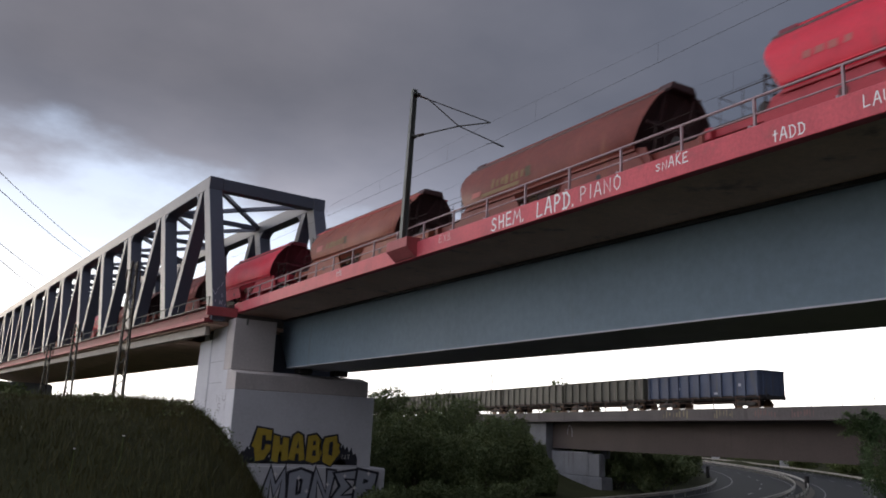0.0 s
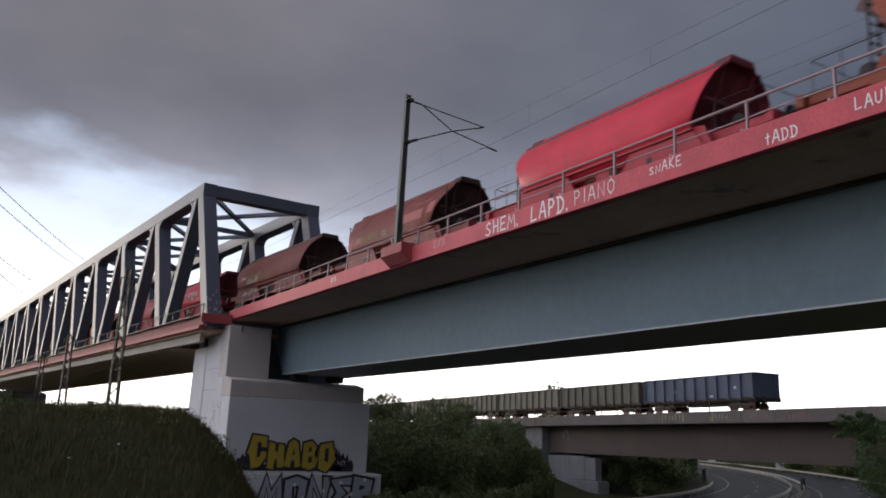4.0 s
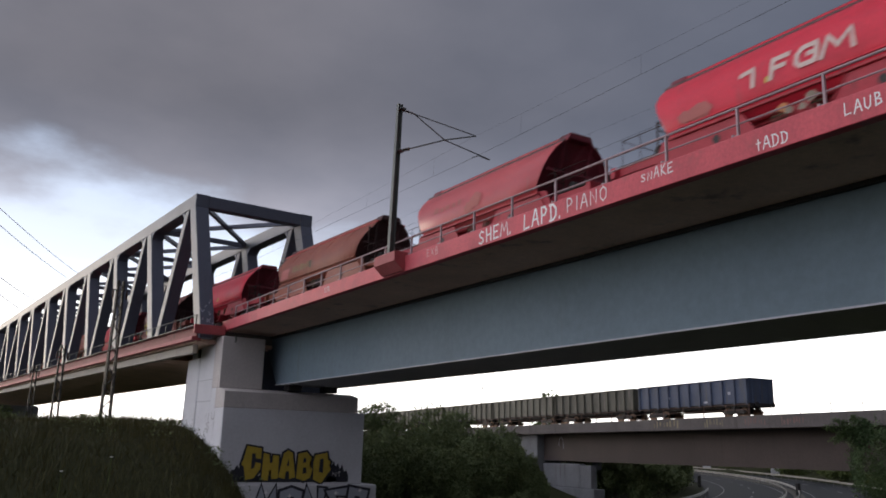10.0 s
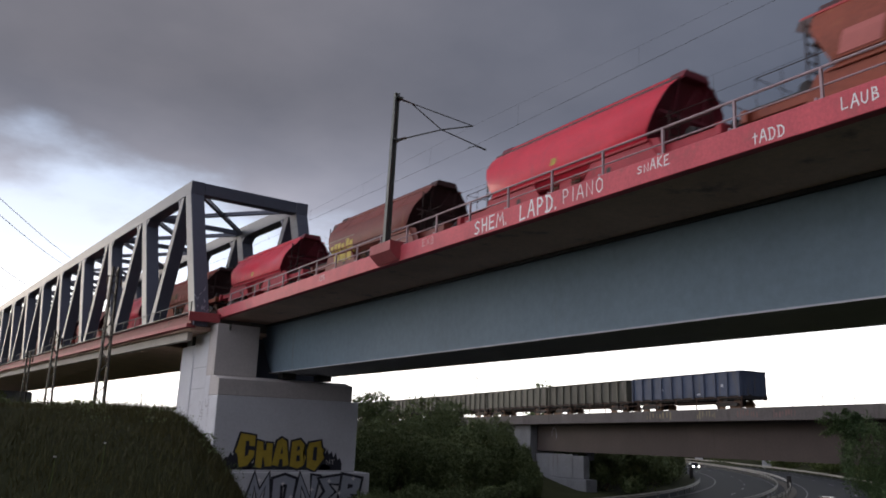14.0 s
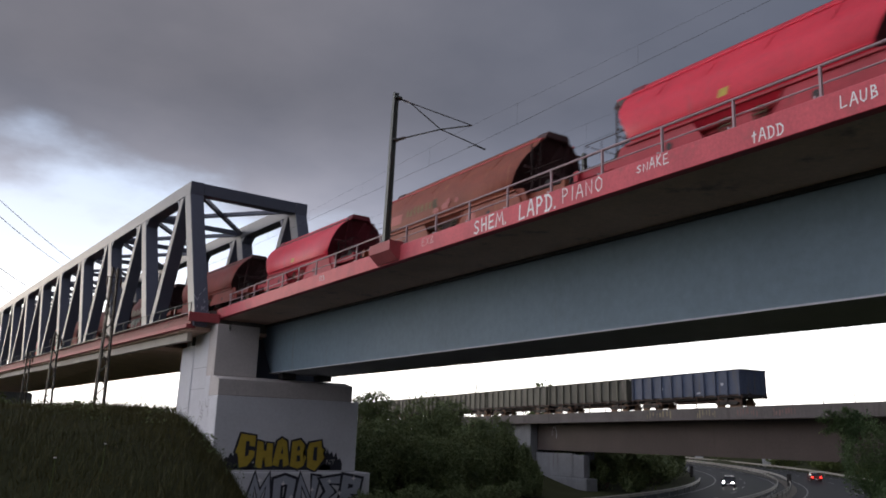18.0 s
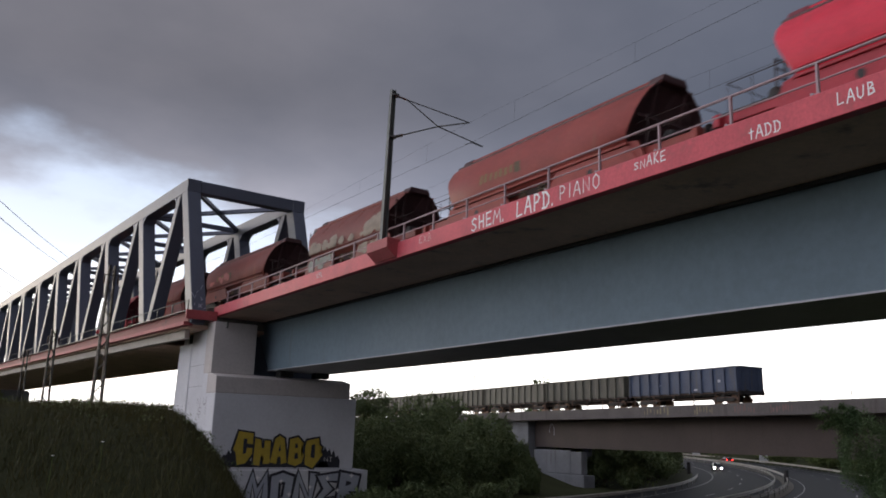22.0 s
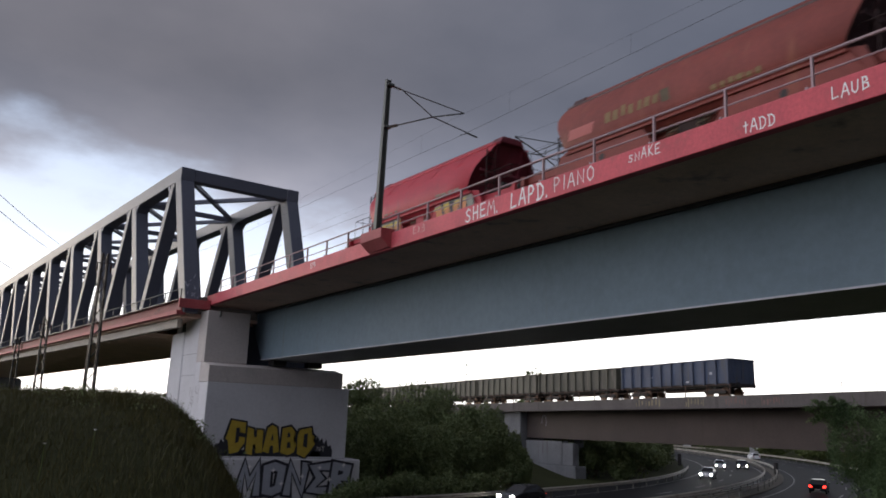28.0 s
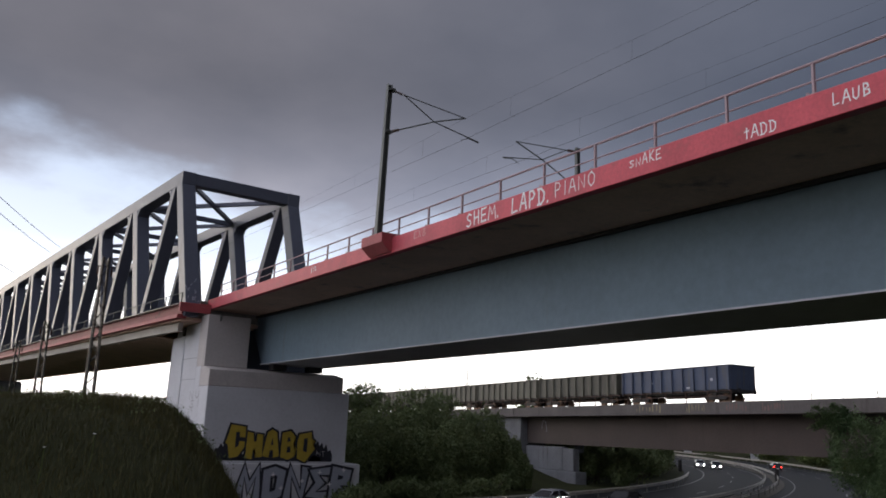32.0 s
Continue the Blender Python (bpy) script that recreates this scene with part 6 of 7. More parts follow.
def make_hopper(body_len, style, mat, label, end_mat, gear, roof_mat):
    """A hopper wagon with saddle sides. style: round or flat."""
    t = thing("hopper_wagon", Matrix(), label, "freight wagon", "hopper wagons of the passing train")
    b = body_len / 2
    sec = SECTIONS[style]
    prof = [(-x, z) for x, z in sec[::-1]] + sec[1:]
    n = len(prof)
    frame_mat = mat if gear is M_UNDER else gear
    bm = BM()
    rings = []
    for y, k in ((-b, 0.985), (-b + 0.06, 1.0), (-b * 0.5, 1.0), (0.0, 1.0), (b * 0.5, 1.0), (b - 0.06, 1.0), (b, 0.985)):
        rings.append([bm.verts.new((x * k, y - (math.copysign(drawn_in(z, style), y) if abs(y) > b - 0.1 else 0.0), 2.6 + (z - 2.6) * k)) for x, z in prof])
    for a, c in zip(rings, rings[1:]):
        for i in range(n):
            bm.faces.new((a[i], a[(i + 1) % n], c[(i + 1) % n], c[i]))
    part("body", bm, mat, t, smooth=True)
    over = 0.36 if style == "flat" else 0.02
    for s in (-1, 1):
        part("roof_edge", bevelled(boxed(s * 0.74 - 0.05, s * 0.74 + 0.05, -b - 0.02, b + over, 3.265, 3.345), 0.012), roof_mat, t, "worn roof edge")
        if style == "flat":
            part("roof_bracket", prism(BM(), [(b - 0.02, 3.262), (b + over, 3.262), (b + over + 0.12, 3.06), (b - 0.05, 2.70)], 0, s * 0.80 - 0.02, s * 0.80 + 0.02), M_ROOF, t, "dark bracket under the roof end")
        part("side_rib", bevelled(boxed(s * 1.505 - 0.022, s * 1.505 + 0.022, -b + 0.80, b - 0.80, 1.555, 1.60), 0.006), mat, t)
        part("sill", bevelled(boxed(s * 1.43 - 0.03, s * 1.43 + 0.03, -b + 0.62, b - 0.62, 1.36, 1.44), 0.01), frame_mat, t, "long narrow sill under the side")
        # upright stiffeners folded into the upper side
        for k in range(1, 5):
            y = -b + body_len * k / 5
            part("seam", beam(BM(), (s * 0.82, y, 3.245), (s * 1.335, y, 2.62), 0.03, 0.010, (s, 0, 0.8)), mat, t)
        # outlet hopper plates at both sides of the middle gap
        for q in (-1, 1):
            top, low = (b - 0.62, 1.35), (b - 0.10, 0.62)
            pts = [(q * 1.42, 1.35), (q * top[0], top[1]), (q * low[0], low[1]), (q * 0.90, 0.62)]
            plate = part("hopper_plate", bevelled(prism(BM(), pts if q > 0 else pts[::-1], 0, min(s * 1.36, s * 1.40), max(s * 1.36, s * 1.40)), 0.008), frame_mat, t, "slanted outlet plate")
            hole = tube(BM(), [(s * 1.402, q * (b - 2.26), 0.91), (s * 1.412, q * (b - 2.26), 0.91)], [0.125, 0.115], 14)
            part("jacking_eye", hole, M_DARK, plate, "dark round opening")
            part("rim", tube(BM(), [(s * 1.401, q * (b - 2.26), 0.91), (s * 1.408, q * (b - 2.26), 0.91)], 0.165, 14), frame_mat, plate)
            part("edge_strip", beam(BM(), (s * 1.41, q * 1.42, 1.34), (s * 1.41, q * 0.92, 0.64), 0.02, 0.05, (1, 0, 0)), frame_mat, plate)
            part("chute", bevelled(prism(BM(), [(q * 1.5 - 0.9, 1.33), (q * 1.5 + 0.9, 1.33), (q * 1.5 + 0.4, 0.55), (q * 1.5 - 0.4, 0.55)], 0, s * 0.75 - 0.3, s * 0.75 + 0.3), 0.02), gear, t)
        # discharge gear in the gap
        part("gear_box", bevelled(boxed(s * 1.16 - 0.12, s * 1.16 + 0.12, -0.55, 0.25, 0.80, 1.18), 0.03), gear, t)
        part("gear_shaft", tube(BM(), [(s * 1.26, -1.25, 1.12), (s * 1.26, 1.25, 1.12)], 0.035, 8), gear, t)
        for y in (-0.62, 0.42):
            wheel = part("hand_wheel", tube(BM(), [(s * 1.30, y + 0.19 * math.cos(a * math.pi / 8), 1.0 + 0.19 * math.sin(a * math.pi / 8)) for a in range(17)], 0.022, 6, False), M_OLIVEDIRT, t, "olive hand wheel")
            part("spoke", beam(BM(), (s * 1.30, y - 0.18, 1.0), (s * 1.30, y + 0.18, 1.0), 0.02, 0.03), M_OLIVEDIRT, wheel)
            part("spoke", beam(BM(), (s * 1.30, y, 0.82), (s * 1.30, y, 1.18), 0.02, 0.03, (1, 0, 0)), M_OLIVEDIRT, wheel)
    for s in (-1, 1):
        bm = BM()
        ring = [bm.verts.new((x * 0.98, s * (b + 0.004 - drawn_in(z, style)), 2.6 + (z - 2.6) * 0.98)) for x, z in prof]
        lip = [bm.verts.new((x * 0.945, s * (b + 0.004 - drawn_in(z, style)), 2.6 + (z - 2.6) * 0.945)) for x, z in prof]
        inn = [bm.verts.new((x * 0.90, s * (b - 0.26 - 0.95 * drawn_in(z, style)), 2.6 + (z - 2.6) * 0.90)) for x, z in prof]
        for ra, rb in ((ring, lip), (lip, inn)):
            for i in range(n):
                bm.faces.new((ra[i], ra[(i + 1) % n], rb[(i + 1) % n], rb[i]))
        mid_ = bm.verts.new((0, s * (b - 0.75), 2.45))
        for i in range(n):
            bm.faces.new((inn[i], inn[(i + 1) % n], mid_))
        part("end_wall", bm, end_mat, t, "end wall with shade in its dark colour")
        # hood of the roof over the end
        part("roof_hood", bevelled(prism(BM(), [(-0.58, 3.42), (-0.46, 3.66), (0.46, 3.66), (0.58, 3.42)], 1, min(s * (b + 0.03), s * (b - 0.55)), max(s * (b + 0.03), s * (b - 0.55))), 0.02), end_mat, t, "roof hood in the end's shaded tone")
        for x in (-0.62, 0.62):
            part("end_post", beam(BM(), (x, s * (b - 0.12), 3.30), (x, s * (b - 0.72), 1.30), 0.07, 0.09, (1, 0, 0)), end_mat, t)
        part("end_beam", beam(BM(), (-1.28, s * (b - 0.30), 2.25), (1.28, s * (b - 0.30), 2.25), 0.07, 0.09), end_mat, t)
    part("roof_hatch", bevelled(boxed(-0.44, 0.44, -b + 0.56, b - 0.56, 3.54, 3.64), 0.03), M_ROOF, t, "long dirty loading hatch")
    half = body_len / 2 + 1.75
    for s in (-1, 1):
        part("solebar", bevelled(boxed(s * 1.0 - 0.1, s * 1.0 + 0.1, -half, half, 0.98, 1.24), 0.02), frame_mat, t)
        part("headstock", bevelled(boxed(-1.3, 1.3, s * half - 0.1, s * half + 0.1, 0.9, 1.25), 0.02), frame_mat, t)
        part("platform", boxed(-1.15, 1.15, min(s * (half - 0.1), s * (half - 1.6)), max(s * (half - 0.1), s * (half - 1.6)), 1.245, 1.28), M_DARK, t)
        part("brake_hose", tube(BM(), [(-0.35, s * (half + 0.1), 1.0), (-0.33, s * (half + 0.35), 0.75), (-0.3, s * (half + 0.5), 0.9)], 0.03, 6), M_DARK, t)
        for x in (-0.875, 0.875):
            part("buffer", tube(BM(), [(x, s * half, 1.06), (x, s * (half + 0.5), 1.06), (x, s * (half + 0.5), 1.06), (x, s * (half + 0.56), 1.06)], [0.1, 0.1, 0.22, 0.22], 10), M_DARK, t)
        # bogie
        bc = s * (half - 2.1)
        bog = part("bogie", bevelled(boxed(-1.05, 1.05, bc - 0.2, bc + 0.2, 0.55, 0.9), 0.03), M_DARK, t)
        for x in (-1.0, 1.0):
            part("side_frame", bevelled(prism(BM(), [(bc - 1.3, 0.55), (bc - 1.1, 0.38), (bc + 1.1, 0.38), (bc + 1.3, 0.55), (bc + 0.6, 0.78), (bc - 0.6, 0.78)], 0, x - 0.07, x + 0.07), 0.015), M_DARK, bog)
        for dy in (-0.9, 0.9):
            for x in (-0.75, 0.75):
                part("wheel", tube(BM(), [(x - 0.07, bc + dy, 0.46), (x + 0.07, bc + dy, 0.46)], 0.46, 16), M_RAILSTEEL, bog)
        # ladder up the end, and the rails of the platform
        y, top = s * (b - 0.02), (3.0 if style == "flat" else 2.2)
        lad = part("ladder", boxed(-1.20, -1.165, y - 0.02, y + 0.02, 1.25, top), M_UNDER, t)
        part("stile", boxed(-0.80, -0.765, y - 0.02, y + 0.02, 1.25, top), M_UNDER, lad)
        for k in range(int((top - 1.45) / 0.24) + 1):
            part("rung", boxed(-1.165, -0.80, y - 0.015, y + 0.015, 1.45 + k * 0.24, 1.48 + k * 0.24), M_UNDER, lad)
        part("brake_cylinder", tube(BM(), [(0.3, s * (b + 0.5), 1.45), (0.95, s * (b + 0.5), 1.45)], 0.17, 10), M_OLIVEDIRT, t)
        part("air_tank", tube(BM(), [(-0.75, s * (b + 0.35), 1.5), (0.1, s * (b + 0.35), 1.5)], 0.2, 10), M_DARK, t)
        for x in (-1.15, 1.15):
            part("handrail", tube(BM(), [(x, s * (b + 1.45), 1.25), (x, s * (b + 1.45), 2.05), (x, s * (b - 0.45), 2.05)], 0.013, 6), M_UNDER, t)
            part("handrail", tube(BM(), [(x, s * (b + 1.45), 1.65), (x, s * (b - 0.55), 1.65)], 0.013, 6), M_UNDER, t)
            part("rail_post", tube(BM(), [(x, s * (b + 0.7), 1.25), (x, s * (b + 0.7), 2.05)], 0.011, 6), M_UNDER, t)
        part("end_rail", tube(BM(), [(-1.15, s * (b + 1.45), 2.05), (1.15, s * (b + 1.45), 2.05)], 0.013, 6), M_UNDER, t)
    for x in (-1.33, 1.27):
        for s in (-1, 1):
            pts = [(s * (b - 1.15), 0.7), (s * (b + 0.05), 0.7), (s * (b - 0.30), 1.42), (s * (b - 1.05), 1.56)]
            part("end_support", prism(BM(), pts if s > 0 else pts[::-1], 0, x, x + 0.06), frame_mat, t)
    return t


BODY = {"L": 10.7, "S": 9.0}
# size, body, paint, front of the body on the track at the start
TRAIN = [("S", "round", "red", 3.95), ("L", "round", "rust", 16.86), ("L", "flat", "orange", 31.80), ("S", "round", "red", 46.90), ("S", "flat", "brown", 60.91), ("L", "round", "rust", 74.46),
         ("S", "round", "red", 89.76), ("S", "round", "salmon", 103.61), ("L", "flat", "orange", 117.14), ("S", "round", "red", 132.23), ("S", "flat", "rust", 145.99), ("S", "flat", "red", 159.37),
         ("L", "flat", "orange", 172.76), ("S", "round", "red", 187.80), ("L", "round", "dullred", 201.16), ("S", "flat", "rust", 216.15), ("L", "round", "rust", 229.71), ("L", "round", "brown", 244.59), ("S", "flat", "weathered", 259.55)]
PAINTS = {"red": (M_WRED, "bright red hopper wagon with dirty dark end, rolling"), "rust": (M_RUST, "rust-brown hopper wagon with faded paint, rolling"), "orange": (M_ORANGERUST, "faded orange-brown flat-sided hopper wagon, rolling"),
          "brown": (M_BROWN, "dull brown hopper wagon with stained paint, rolling"), "weathered": (M_FADEDWRED, "weathered red hopper wagon sprayed along its skirt, rolling"), "dullred": (M_DULLRED, "dull red-brown hopper wagon with worn lettering, rolling"),
          "salmon": (M_SALMON, "faded salmon-red hopper wagon, rolling")}
wagons = []
for size_, style_, paint, front in TRAIN:
    dull = paint in ("rust", "brown", "orange", "dullred")
    edge_ = M_ROOF if style_ == "round" else {"red": M_WRED, "orange": M_EDGERED, "weathered": M_FADEDWRED}.get(paint, M_BROWN)
    wagons.append(make_hopper(BODY[size_], style_, *PAINTS[paint], M_ENDSHADE if dull else M_REDENDSHADE, M_UNDER if dull else M_DEEPRED, edge_))
STYLE = {w: row[1] for w, row in zip(wagons, TRAIN)}

M_PINK = material("pink_primer_patch", (0.42, 0.12, 0.10), 0.6, 0, 0.12, 1, 10, 0.03)
M_OLDYELLOW = material("worn_yellow_lettering", (0.20, 0.125, 0.045), 0.6, 0, 0.2, 2, 14, 0.03)
M_CREAM = material("cream_spray_paint", (0.62, 0.48, 0.42), 0.6, 0, 0.3, 1.5, 8, 0.03)
M_DUSTY = material("dirty_cream_paint", (0.27, 0.22, 0.165), 0.7, 0, 0.35, 1.5, 8, 0.03)
M_LIME = material("yellow_spray_paint", (0.50, 0.38, 0.06), 0.6, 0, 0.3, 1.5, 8, 0.03)
M_ORANGE = material("orange_spray_paint", (0.50, 0.20, 0.07), 0.6, 0, 0.3, 1.5, 8, 0.03)
M_GREYGREEN = material("grey_green_spray_paint", (0.22, 0.23, 0.19), 0.6, 0, 0.3, 1.5, 8, 0.03)


def side_point(y, z, style):
    """A point on the wagon's side that faces the camera."""
    for (xa, za), (xb, zb) in zip(SECTIONS[style][1:], SECTIONS[style][2:]):
        if zb <= z <= za:
            k = (za - z) / (za - zb)
            return Vector((-(xa + (xb - xa) * k) - 0.012, y, z))
    return Vector((-1.252, y, z))


def patch(w, y0, y1, z0, z1, mat, name="paint_patch", slant=0.0, lift=0.0):
    """A painted field that follows the bent side of the wagon; y runs along the wagon."""
    style = STYLE[w]
    zs = sorted({z0, z1, *[z for x, z in SECTIONS[style] if z0 < z < z1]})
    bm = BM()
    rows = []
    for z in zs:
        d = slant * (z - z0)
        rows.append([bm.verts.new(side_point(y0 + d, z, style) - Vector((lift, 0, 0))), bm.verts.new(side_point(y1 + d, z, style) - Vector((lift, 0, 0)))])
    for a, c in zip(rows, rows[1:]):
        bm.faces.new((a[0], a[1], c[1], c[0]))
    return part(name, bm, mat, w)


def bars(w, y0, y1, z0, z1, mat, n, seed, duty=0.6):
    """Lettering that stands for writing which must not or cannot be read: plain bars."""
    rnd_ = random.Random(seed)
    step = (y1 - y0) / n
    for i in range(n):
        wide = rnd_.uniform(0.7, 1.1)
        patch(w, y0 + i * step, y0 + (i + duty * wide) * step, z0 + rnd_.uniform(0, 0.12) * (z1 - z0), z1 - rnd_.uniform(0, 0.25) * (z1 - z0), mat, "lettering_bar", rnd_.uniform(-0.1, 0.1), 0.004)


def blotches(w, y0, y1, z0, z1, mat, n, seed, big=0.32):
    """A cloud of overlapping round sprayed blots with ragged outlines."""
    rnd_ = random.Random(seed)
    style = STYLE[w]
    for i in range(n):
        y, z, r = rnd_.uniform(y0, y1), rnd_.uniform(z0, z1), rnd_.uniform(big * 0.38, big)
        bm = BM()
        lift = Vector((-0.012 - 0.002 * i, 0, 0))
        turns = [[rnd_.uniform(0.78, 1.12) * r for k in range(18)] for q in (0,)][0]
        rows = []
        for f in (0.35, 0.7, 1.0):
            rows.append([bm.verts.new(side_point(y + 1.3 * f * q * math.cos(k * math.pi / 9), min(3.0, max(1.57, z + f * q * math.sin(k * math.pi / 9))), style) + lift) for k, q in enumerate(turns)])
        bm.faces.new(rows[0])
        for a, c in zip(rows, rows[1:]):
            for k in range(18):
                bm.faces.new((a[k], a[(k + 1) % 18], c[(k + 1) % 18], c[k]))
        part("paint_blot", bm, mat, w)


def plate_blots(w, y0, y1, mat, n, seed, big=0.25):
    """Sprayed blots on the outlet plates below the side."""
    rnd_ = random.Random(seed)
    for i in range(n):
        y, z, r = rnd_.uniform(y0, y1), rnd_.uniform(0.95, 1.2), rnd_.uniform(big * 0.5, big)
        bm = BM()
        bm.faces.new([bm.verts.new((-1.414 - 0.001 * i, y + 1.2 * r * rnd_.uniform(0.8, 1.1) * math.cos(k * math.pi / 7), max(0.66, min(1.34, z + r * rnd_.uniform(0.8, 1.1) * math.sin(k * math.pi / 7))))) for k in range(14)])
        part("paint_blot", bm, mat, w)


# the owner's worn lettering, in bars, and pink primer, on the dull wagons
for i in (1, 2, 5, 8, 12, 14, 16, 17):
    w = wagons[i]
    bars(w, 0.75, 2.9, 1.86, 2.26, M_OLDYELLOW, 7, i, 0.72)
    # Olive dirt just beyond the lettering.
    patch(w, 0.30, 0.62, 1.84, 2.24, M_OLIVEDIRT, "dirt_patch", 0.2)
for i, y0, y1, z0, z1 in ((2, 3.3, 4.0, 1.9, 2.2), (8, 3.35, 4.35, 1.62, 2.2), (12, 3.2, 4.1, 1.72, 2.15), (5, 3.6, 4.3, 1.9, 2.2), (16, 3.5, 4.1, 1.7, 1.95), (17, 3.4, 4.5, 1.75, 2.1), (1, 3.5, 4.1, 1.75, 1.95)):
    patch(wagons[i], y0, y1, z0, z1, M_PINK, "paint_patch", -0.25, 0.003)
for i in (2, 5, 8, 15):
    bars(wagons[i], 3.3, 3.95, 1.98, 2.12, M_CREAM if i == 5 else M_PINK, 4, 70 + i, 0.7)
bars(wagons[0], 1.9, 3.3, 1.98, 2.26, M_PINK, 4, 72, 0.75)
patch(wagons[1], 1.0, 3.4, 1.66, 1.80, M_OLDYELLOW, "paint_patch", 0.0, 0.002)
patch(wagons[4], -3.0, -1.0, 1.95, 2.38, M_PINK, "paint_patch", -0.2)
patch(wagons[4], -3.9, -3.4, 2.05, 2.55, M_PINK, "paint_patch", -0.2)
patch(wagons[4], -3.4, -2.0, 2.72, 2.80, M_PINK, "paint_patch")
bars(wagons[4], 0.9, 2.7, 1.75, 2.1, M_OLDYELLOW, 6, 40, 0.75)
patch(wagons[4], 0.0, 0.4, 1.72, 2.05, M_DUSTY, "paint_patch", 0.2)
blotches(wagons[4], 2.6, 3.9, 1.7, 2.0, M_PINK, 4, 41, 0.24)
blotches(wagons[5], 1.4, 3.4, 1.62, 1.78, M_DUSTY, 7, 42, 0.26)
plate_blots(wagons[5], 1.8, 3.6, M_DUSTY, 7, 43)
bars(wagons[7], 0.8, 2.9, 2.08, 2.34, M_PINK, 5, 51, 0.75)
blotches(wagons[7], -0.6, 0.2, 1.8, 2.1, M_PINK, 2, 52)
patch(wagons[9], 0.15, 0.40, 1.72, 1.95, M_LIME, "paint_patch", -0.3)
patch(wagons[13], 0.15, 0.45, 1.70, 1.92, M_LIME, "paint_patch", -0.3)
patch(wagons[11], 0.15, 0.45, 1.70, 1.92, M_LIME, "paint_patch", -0.3)
# tall yellow block letters, too blurred to read
bars(wagons[10], 1.25, 3.72, 1.22, 2.00, M_LIME, 6, 44, 0.92)
bars(wagons[10], 1.5, 3.4, 1.40, 1.72, M_ORANGE, 4, 71, 0.3)
patch(wagons[10], 1.1, 3.75, 2.03, 2.08, M_DUSTY, "paint_edge", 0.0, 0.003)
# Dull brown band along the upper side, below the roof edge.
patch(wagons[10], -4.3, 4.3, 2.66, 3.22, M_BROWN, "dirt_patch", 0.0, 0.002)
for y0_, y1_ in ((1.5, 1.95), (2.1, 2.7), (2.8, 3.3)):
    part("paint_patch", prism(BM(), [(y0_, 0.92), (y1_, 0.98), (y1_ + 0.05, 1.33), (y0_ + 0.04, 1.33)], 0, -1.418, -1.414), M_LIME, wagons[10])
# sprayed clouds along one rust wagon
blotches(wagons[15], -3.6, -2.2, 1.7, 2.25, M_DUSTY, 11, 47, 0.36)
blotches(wagons[15], -3.7, -3.2, 2.3, 2.6, M_DUSTY, 3, 48, 0.26)
blotches(wagons[15], -2.0, -0.8, 1.65, 1.8, M_DUSTY, 5, 54, 0.24)
blotches(wagons[15], 0.0, 3.6, 1.62, 1.95, M_DUSTY, 18, 49, 0.32)
plate_blots(wagons[15], 1.4, 3.7, M_GREYGREEN, 12, 55, 0.3)
plate_blots(wagons[15], -3.6, -1.6, M_DUSTY, 9, 56, 0.28)
blotches(wagons[12], -1.2, 0.4, 1.68, 1.95, M_PINK, 5, 57, 0.28)
plate_blots(wagons[12], -2.4, -1.6, M_PINK, 3, 58)
blotches(wagons[16], 0.6, 3.8, 1.75, 2.1, M_PINK, 5, 59, 0.26)
bars(wagons[17], -2.6, -1.0, 1.60, 1.80, M_OLDYELLOW, 6, 60, 0.8)
# sprayed letters of one red wagon, on its bulging side
w6 = wagons[6]
for ch, y, width, paint in (("1", 1.36, 0.50, M_CREAM), (".", 0.66, 0.36, M_LIME), ("F", 0.50, 0.56, M_CREAM), ("G", -0.22, 0.60, M_CREAM), ("M", -0.94, 0.80, M_CREAM)):
    m_ = Matrix.Translation((-1.545, y, 1.88)) @ Matrix(((0, 1, 0, 0), (-1, 0, 0, 0), (0, 0, 1, 0), (0, 0, 0, 1)))
    part("sprayed_letter", stroke_letter(ch, width, 0.50, 0.13, 0.12, 0.004), paint, w6, "", "", False, m_ @ pose(0, 0, 0, -8, 0, 0))
blotches(w6, 2.0, 3.6, 1.75, 2.0, M_PINK, 4, 63, 0.26)
plate_blots(w6, -0.2, 0.7, M_ORANGE, 2, 64, 0.16)
plate_blots(w6, -0.6, 0.2, M_DUSTY, 3, 67, 0.14)


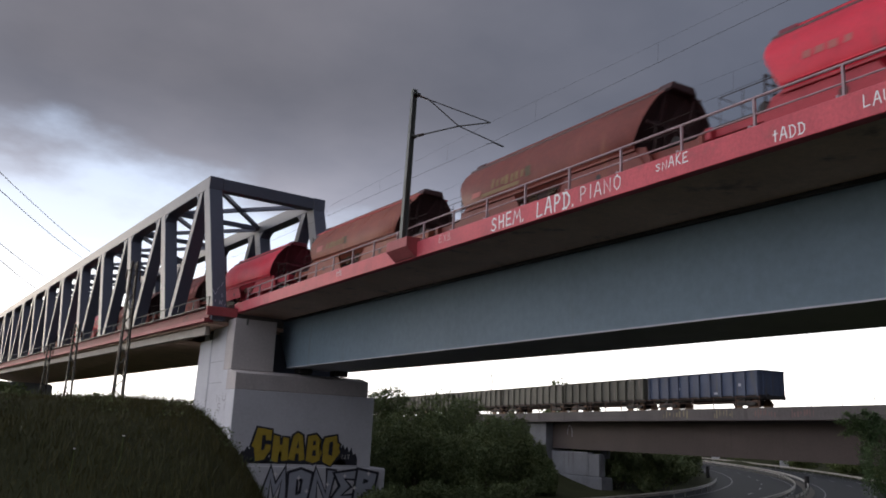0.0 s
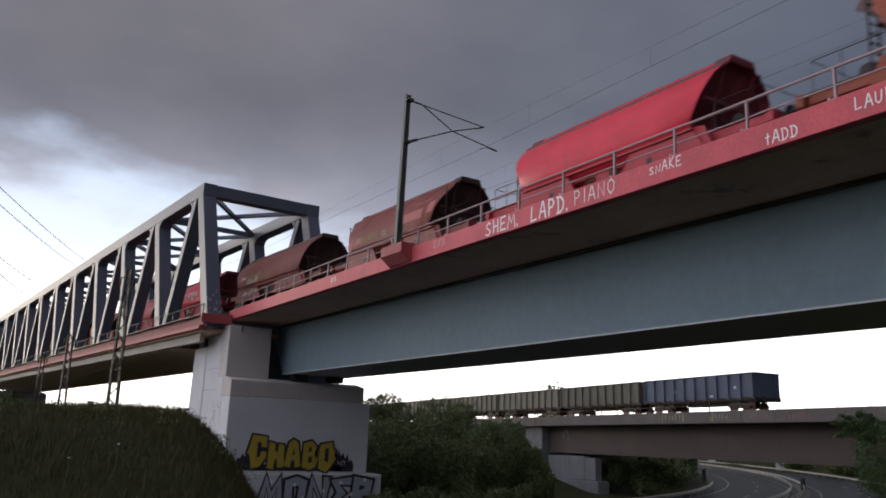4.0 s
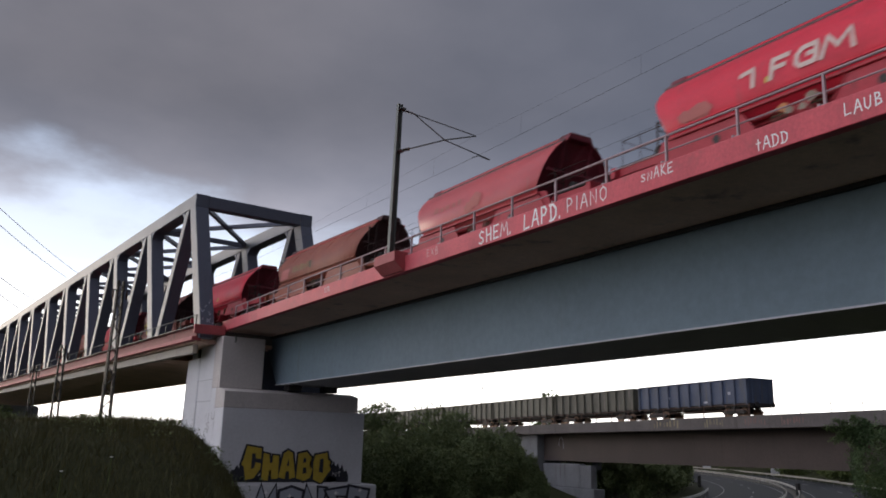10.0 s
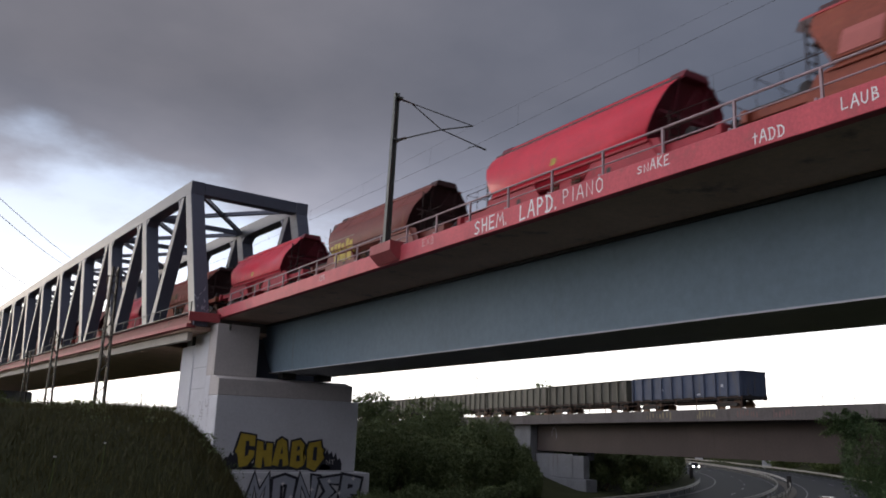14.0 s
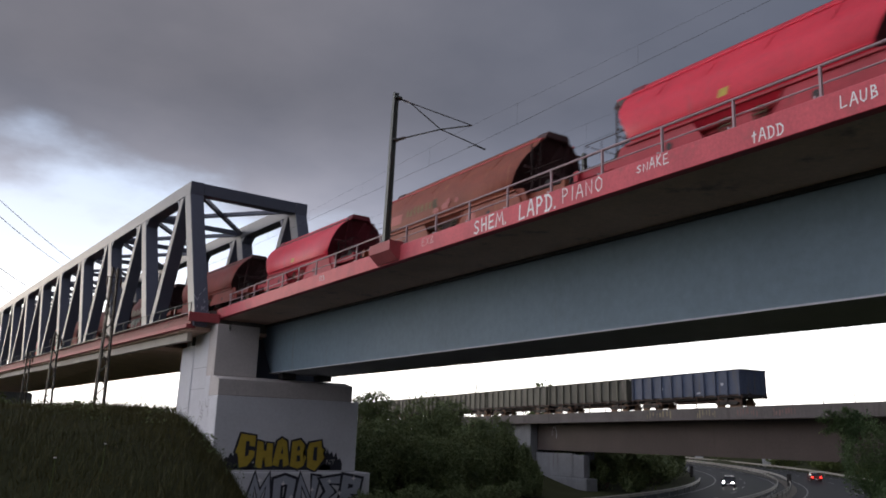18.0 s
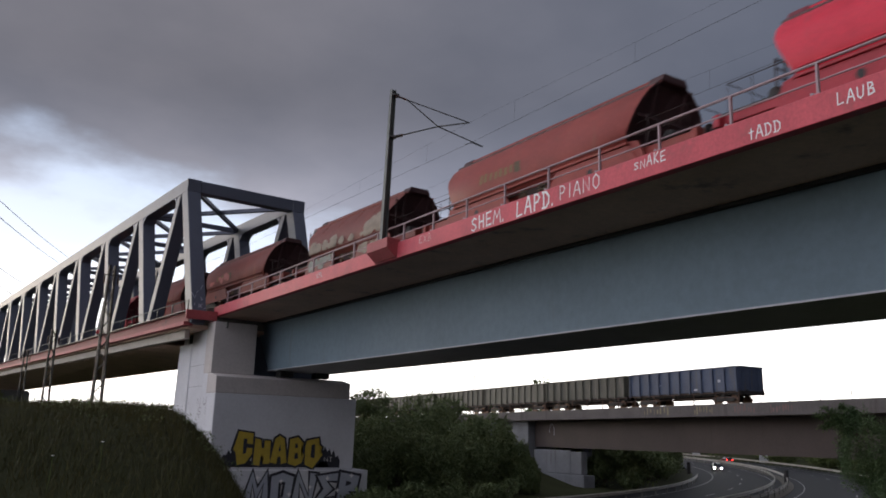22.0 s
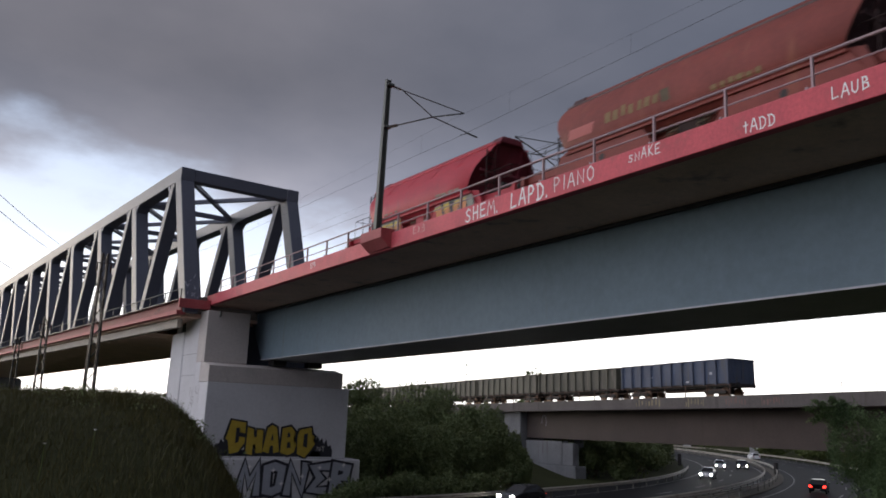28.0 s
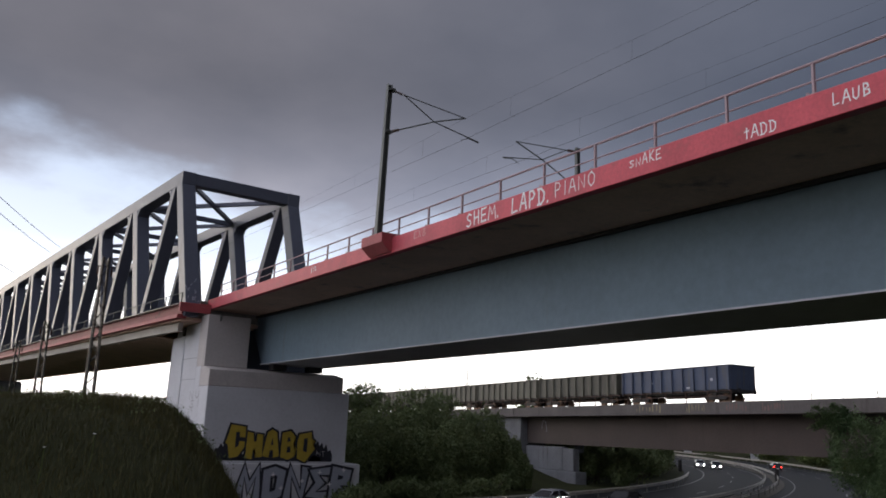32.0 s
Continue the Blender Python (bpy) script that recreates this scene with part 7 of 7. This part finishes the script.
def skirt_piece(w, y0, y1, n, seed, greys):
    """A sprayed row of blocky slanted shapes on the outlet plate below the wagon's side."""
    rnd_ = random.Random(seed)
    x, step = -1.414, (y1 - y0) / n

    def field(name, pts, mat, lift):
        bm = BM()
        bm.faces.new([bm.verts.new((x - lift, y, z)) for y, z in pts])
        part(name, bm, mat, w)
    field("sprayed_ground", [(y0 + 0.03, 0.66), (y1 - 0.15, 0.66), (y1 - 0.02, 1.20), (y1 - 0.3, 1.345), (y0 + 0.25, 1.345), (y0 + 0.02, 1.1)], M_BLACK, 0.002)
    for i in range(n):
        ya, sl, w_ = y0 + (i + 0.06) * step, rnd_.uniform(-0.12, 0.16), step * rnd_.uniform(0.72, 0.9)
        top, cut = rnd_.uniform(1.28, 1.34), rnd_.uniform(0.98, 1.08)
        mats = (M_GREYGREEN, M_GREYGREEN) if i < greys else (M_ORANGE, M_LIME)
        field("sprayed_shape", [(ya, 0.70), (ya + w_ * 0.8, 0.70), (ya + w_ + sl * 0.4, cut), (ya + sl * 0.5, cut + 0.06)], mats[0], 0.004)
        field("sprayed_shape", [(ya + sl * 0.5, cut + 0.06), (ya + w_ + sl * 0.4, cut), (ya + w_ + sl, top - 0.07), (ya + sl, top - 0.04)], mats[1], 0.005)
        field("sprayed_edge", [(ya + sl, top - 0.04), (ya + w_ + sl, top - 0.07), (ya + w_ + sl, top - 0.01), (ya + sl, top + 0.005)], M_DUSTY, 0.006)


skirt_piece(wagons[18], -4.1, -1.5, 5, 46, 1)
skirt_piece(wagons[18], 1.25, 3.8, 4, 47, 0)
bars(wagons[18], -3.2, -1.5, 1.60, 1.72, M_DUSTY, 4, 65, 0.85)
bars(wagons[18], 1.4, 2.6, 1.58, 1.70, M_DUSTY, 3, 66, 0.8)

TRACK_X, TRUSS_TRACK = 17.8, 4.0


def track_pose(a):
    """Where a wagon stands that has a metres of track before it, counted along the bridge."""
    end = TRUSS @ Vector((TRUSS_TRACK, 12.0, 0))
    y0, y1 = 20.0, end.y
    if a <= y0:
        x, h = TRACK_X, 0.0
    elif a < y1:
        k = (a - y0) / (y1 - y0)
        m = -math.tan(radians(3.876)) * (y1 - y0)
        h00, h01, h11 = 2 * k ** 3 - 3 * k ** 2 + 1, -2 * k ** 3 + 3 * k ** 2, k ** 3 - k ** 2
        x = h00 * TRACK_X + h01 * end.x + h11 * m
        d = (6 * k * k - 6 * k) * TRACK_X + (6 * k - 6 * k * k) * end.x + (3 * k * k - 2 * k) * m
        h = math.atan2(d, y1 - y0)
    else:
        x, h = end.x - math.tan(radians(3.876)) * (a - y1), -radians(3.876)
    # the track swings out a little before it turns towards the truss
    k = max(0.0, min(1.0, (a - 8.0) / 40.0))
    return pose(x + 0.17 * math.sin(math.pi * k) ** 2, a, Z_RAIL, 0, 0, -math.degrees(h))


def travelled(t):
    return 8.028 * t + 0.03014 * t * t - 0.0005937 * t ** 3


def motions():
    for (size_, style_, paint, front), w in zip(TRAIN, wagons):
        walk(w, [(t, track_pose(front - 0.45 + BODY[size_] / 2 - travelled(t))) for t in range(0, 33)])
    for c, car in zip(CARS, cars):
        walk(car, [(t / 2, car_pose(c, t / 2)) for t in range(0, 65)])


motions()
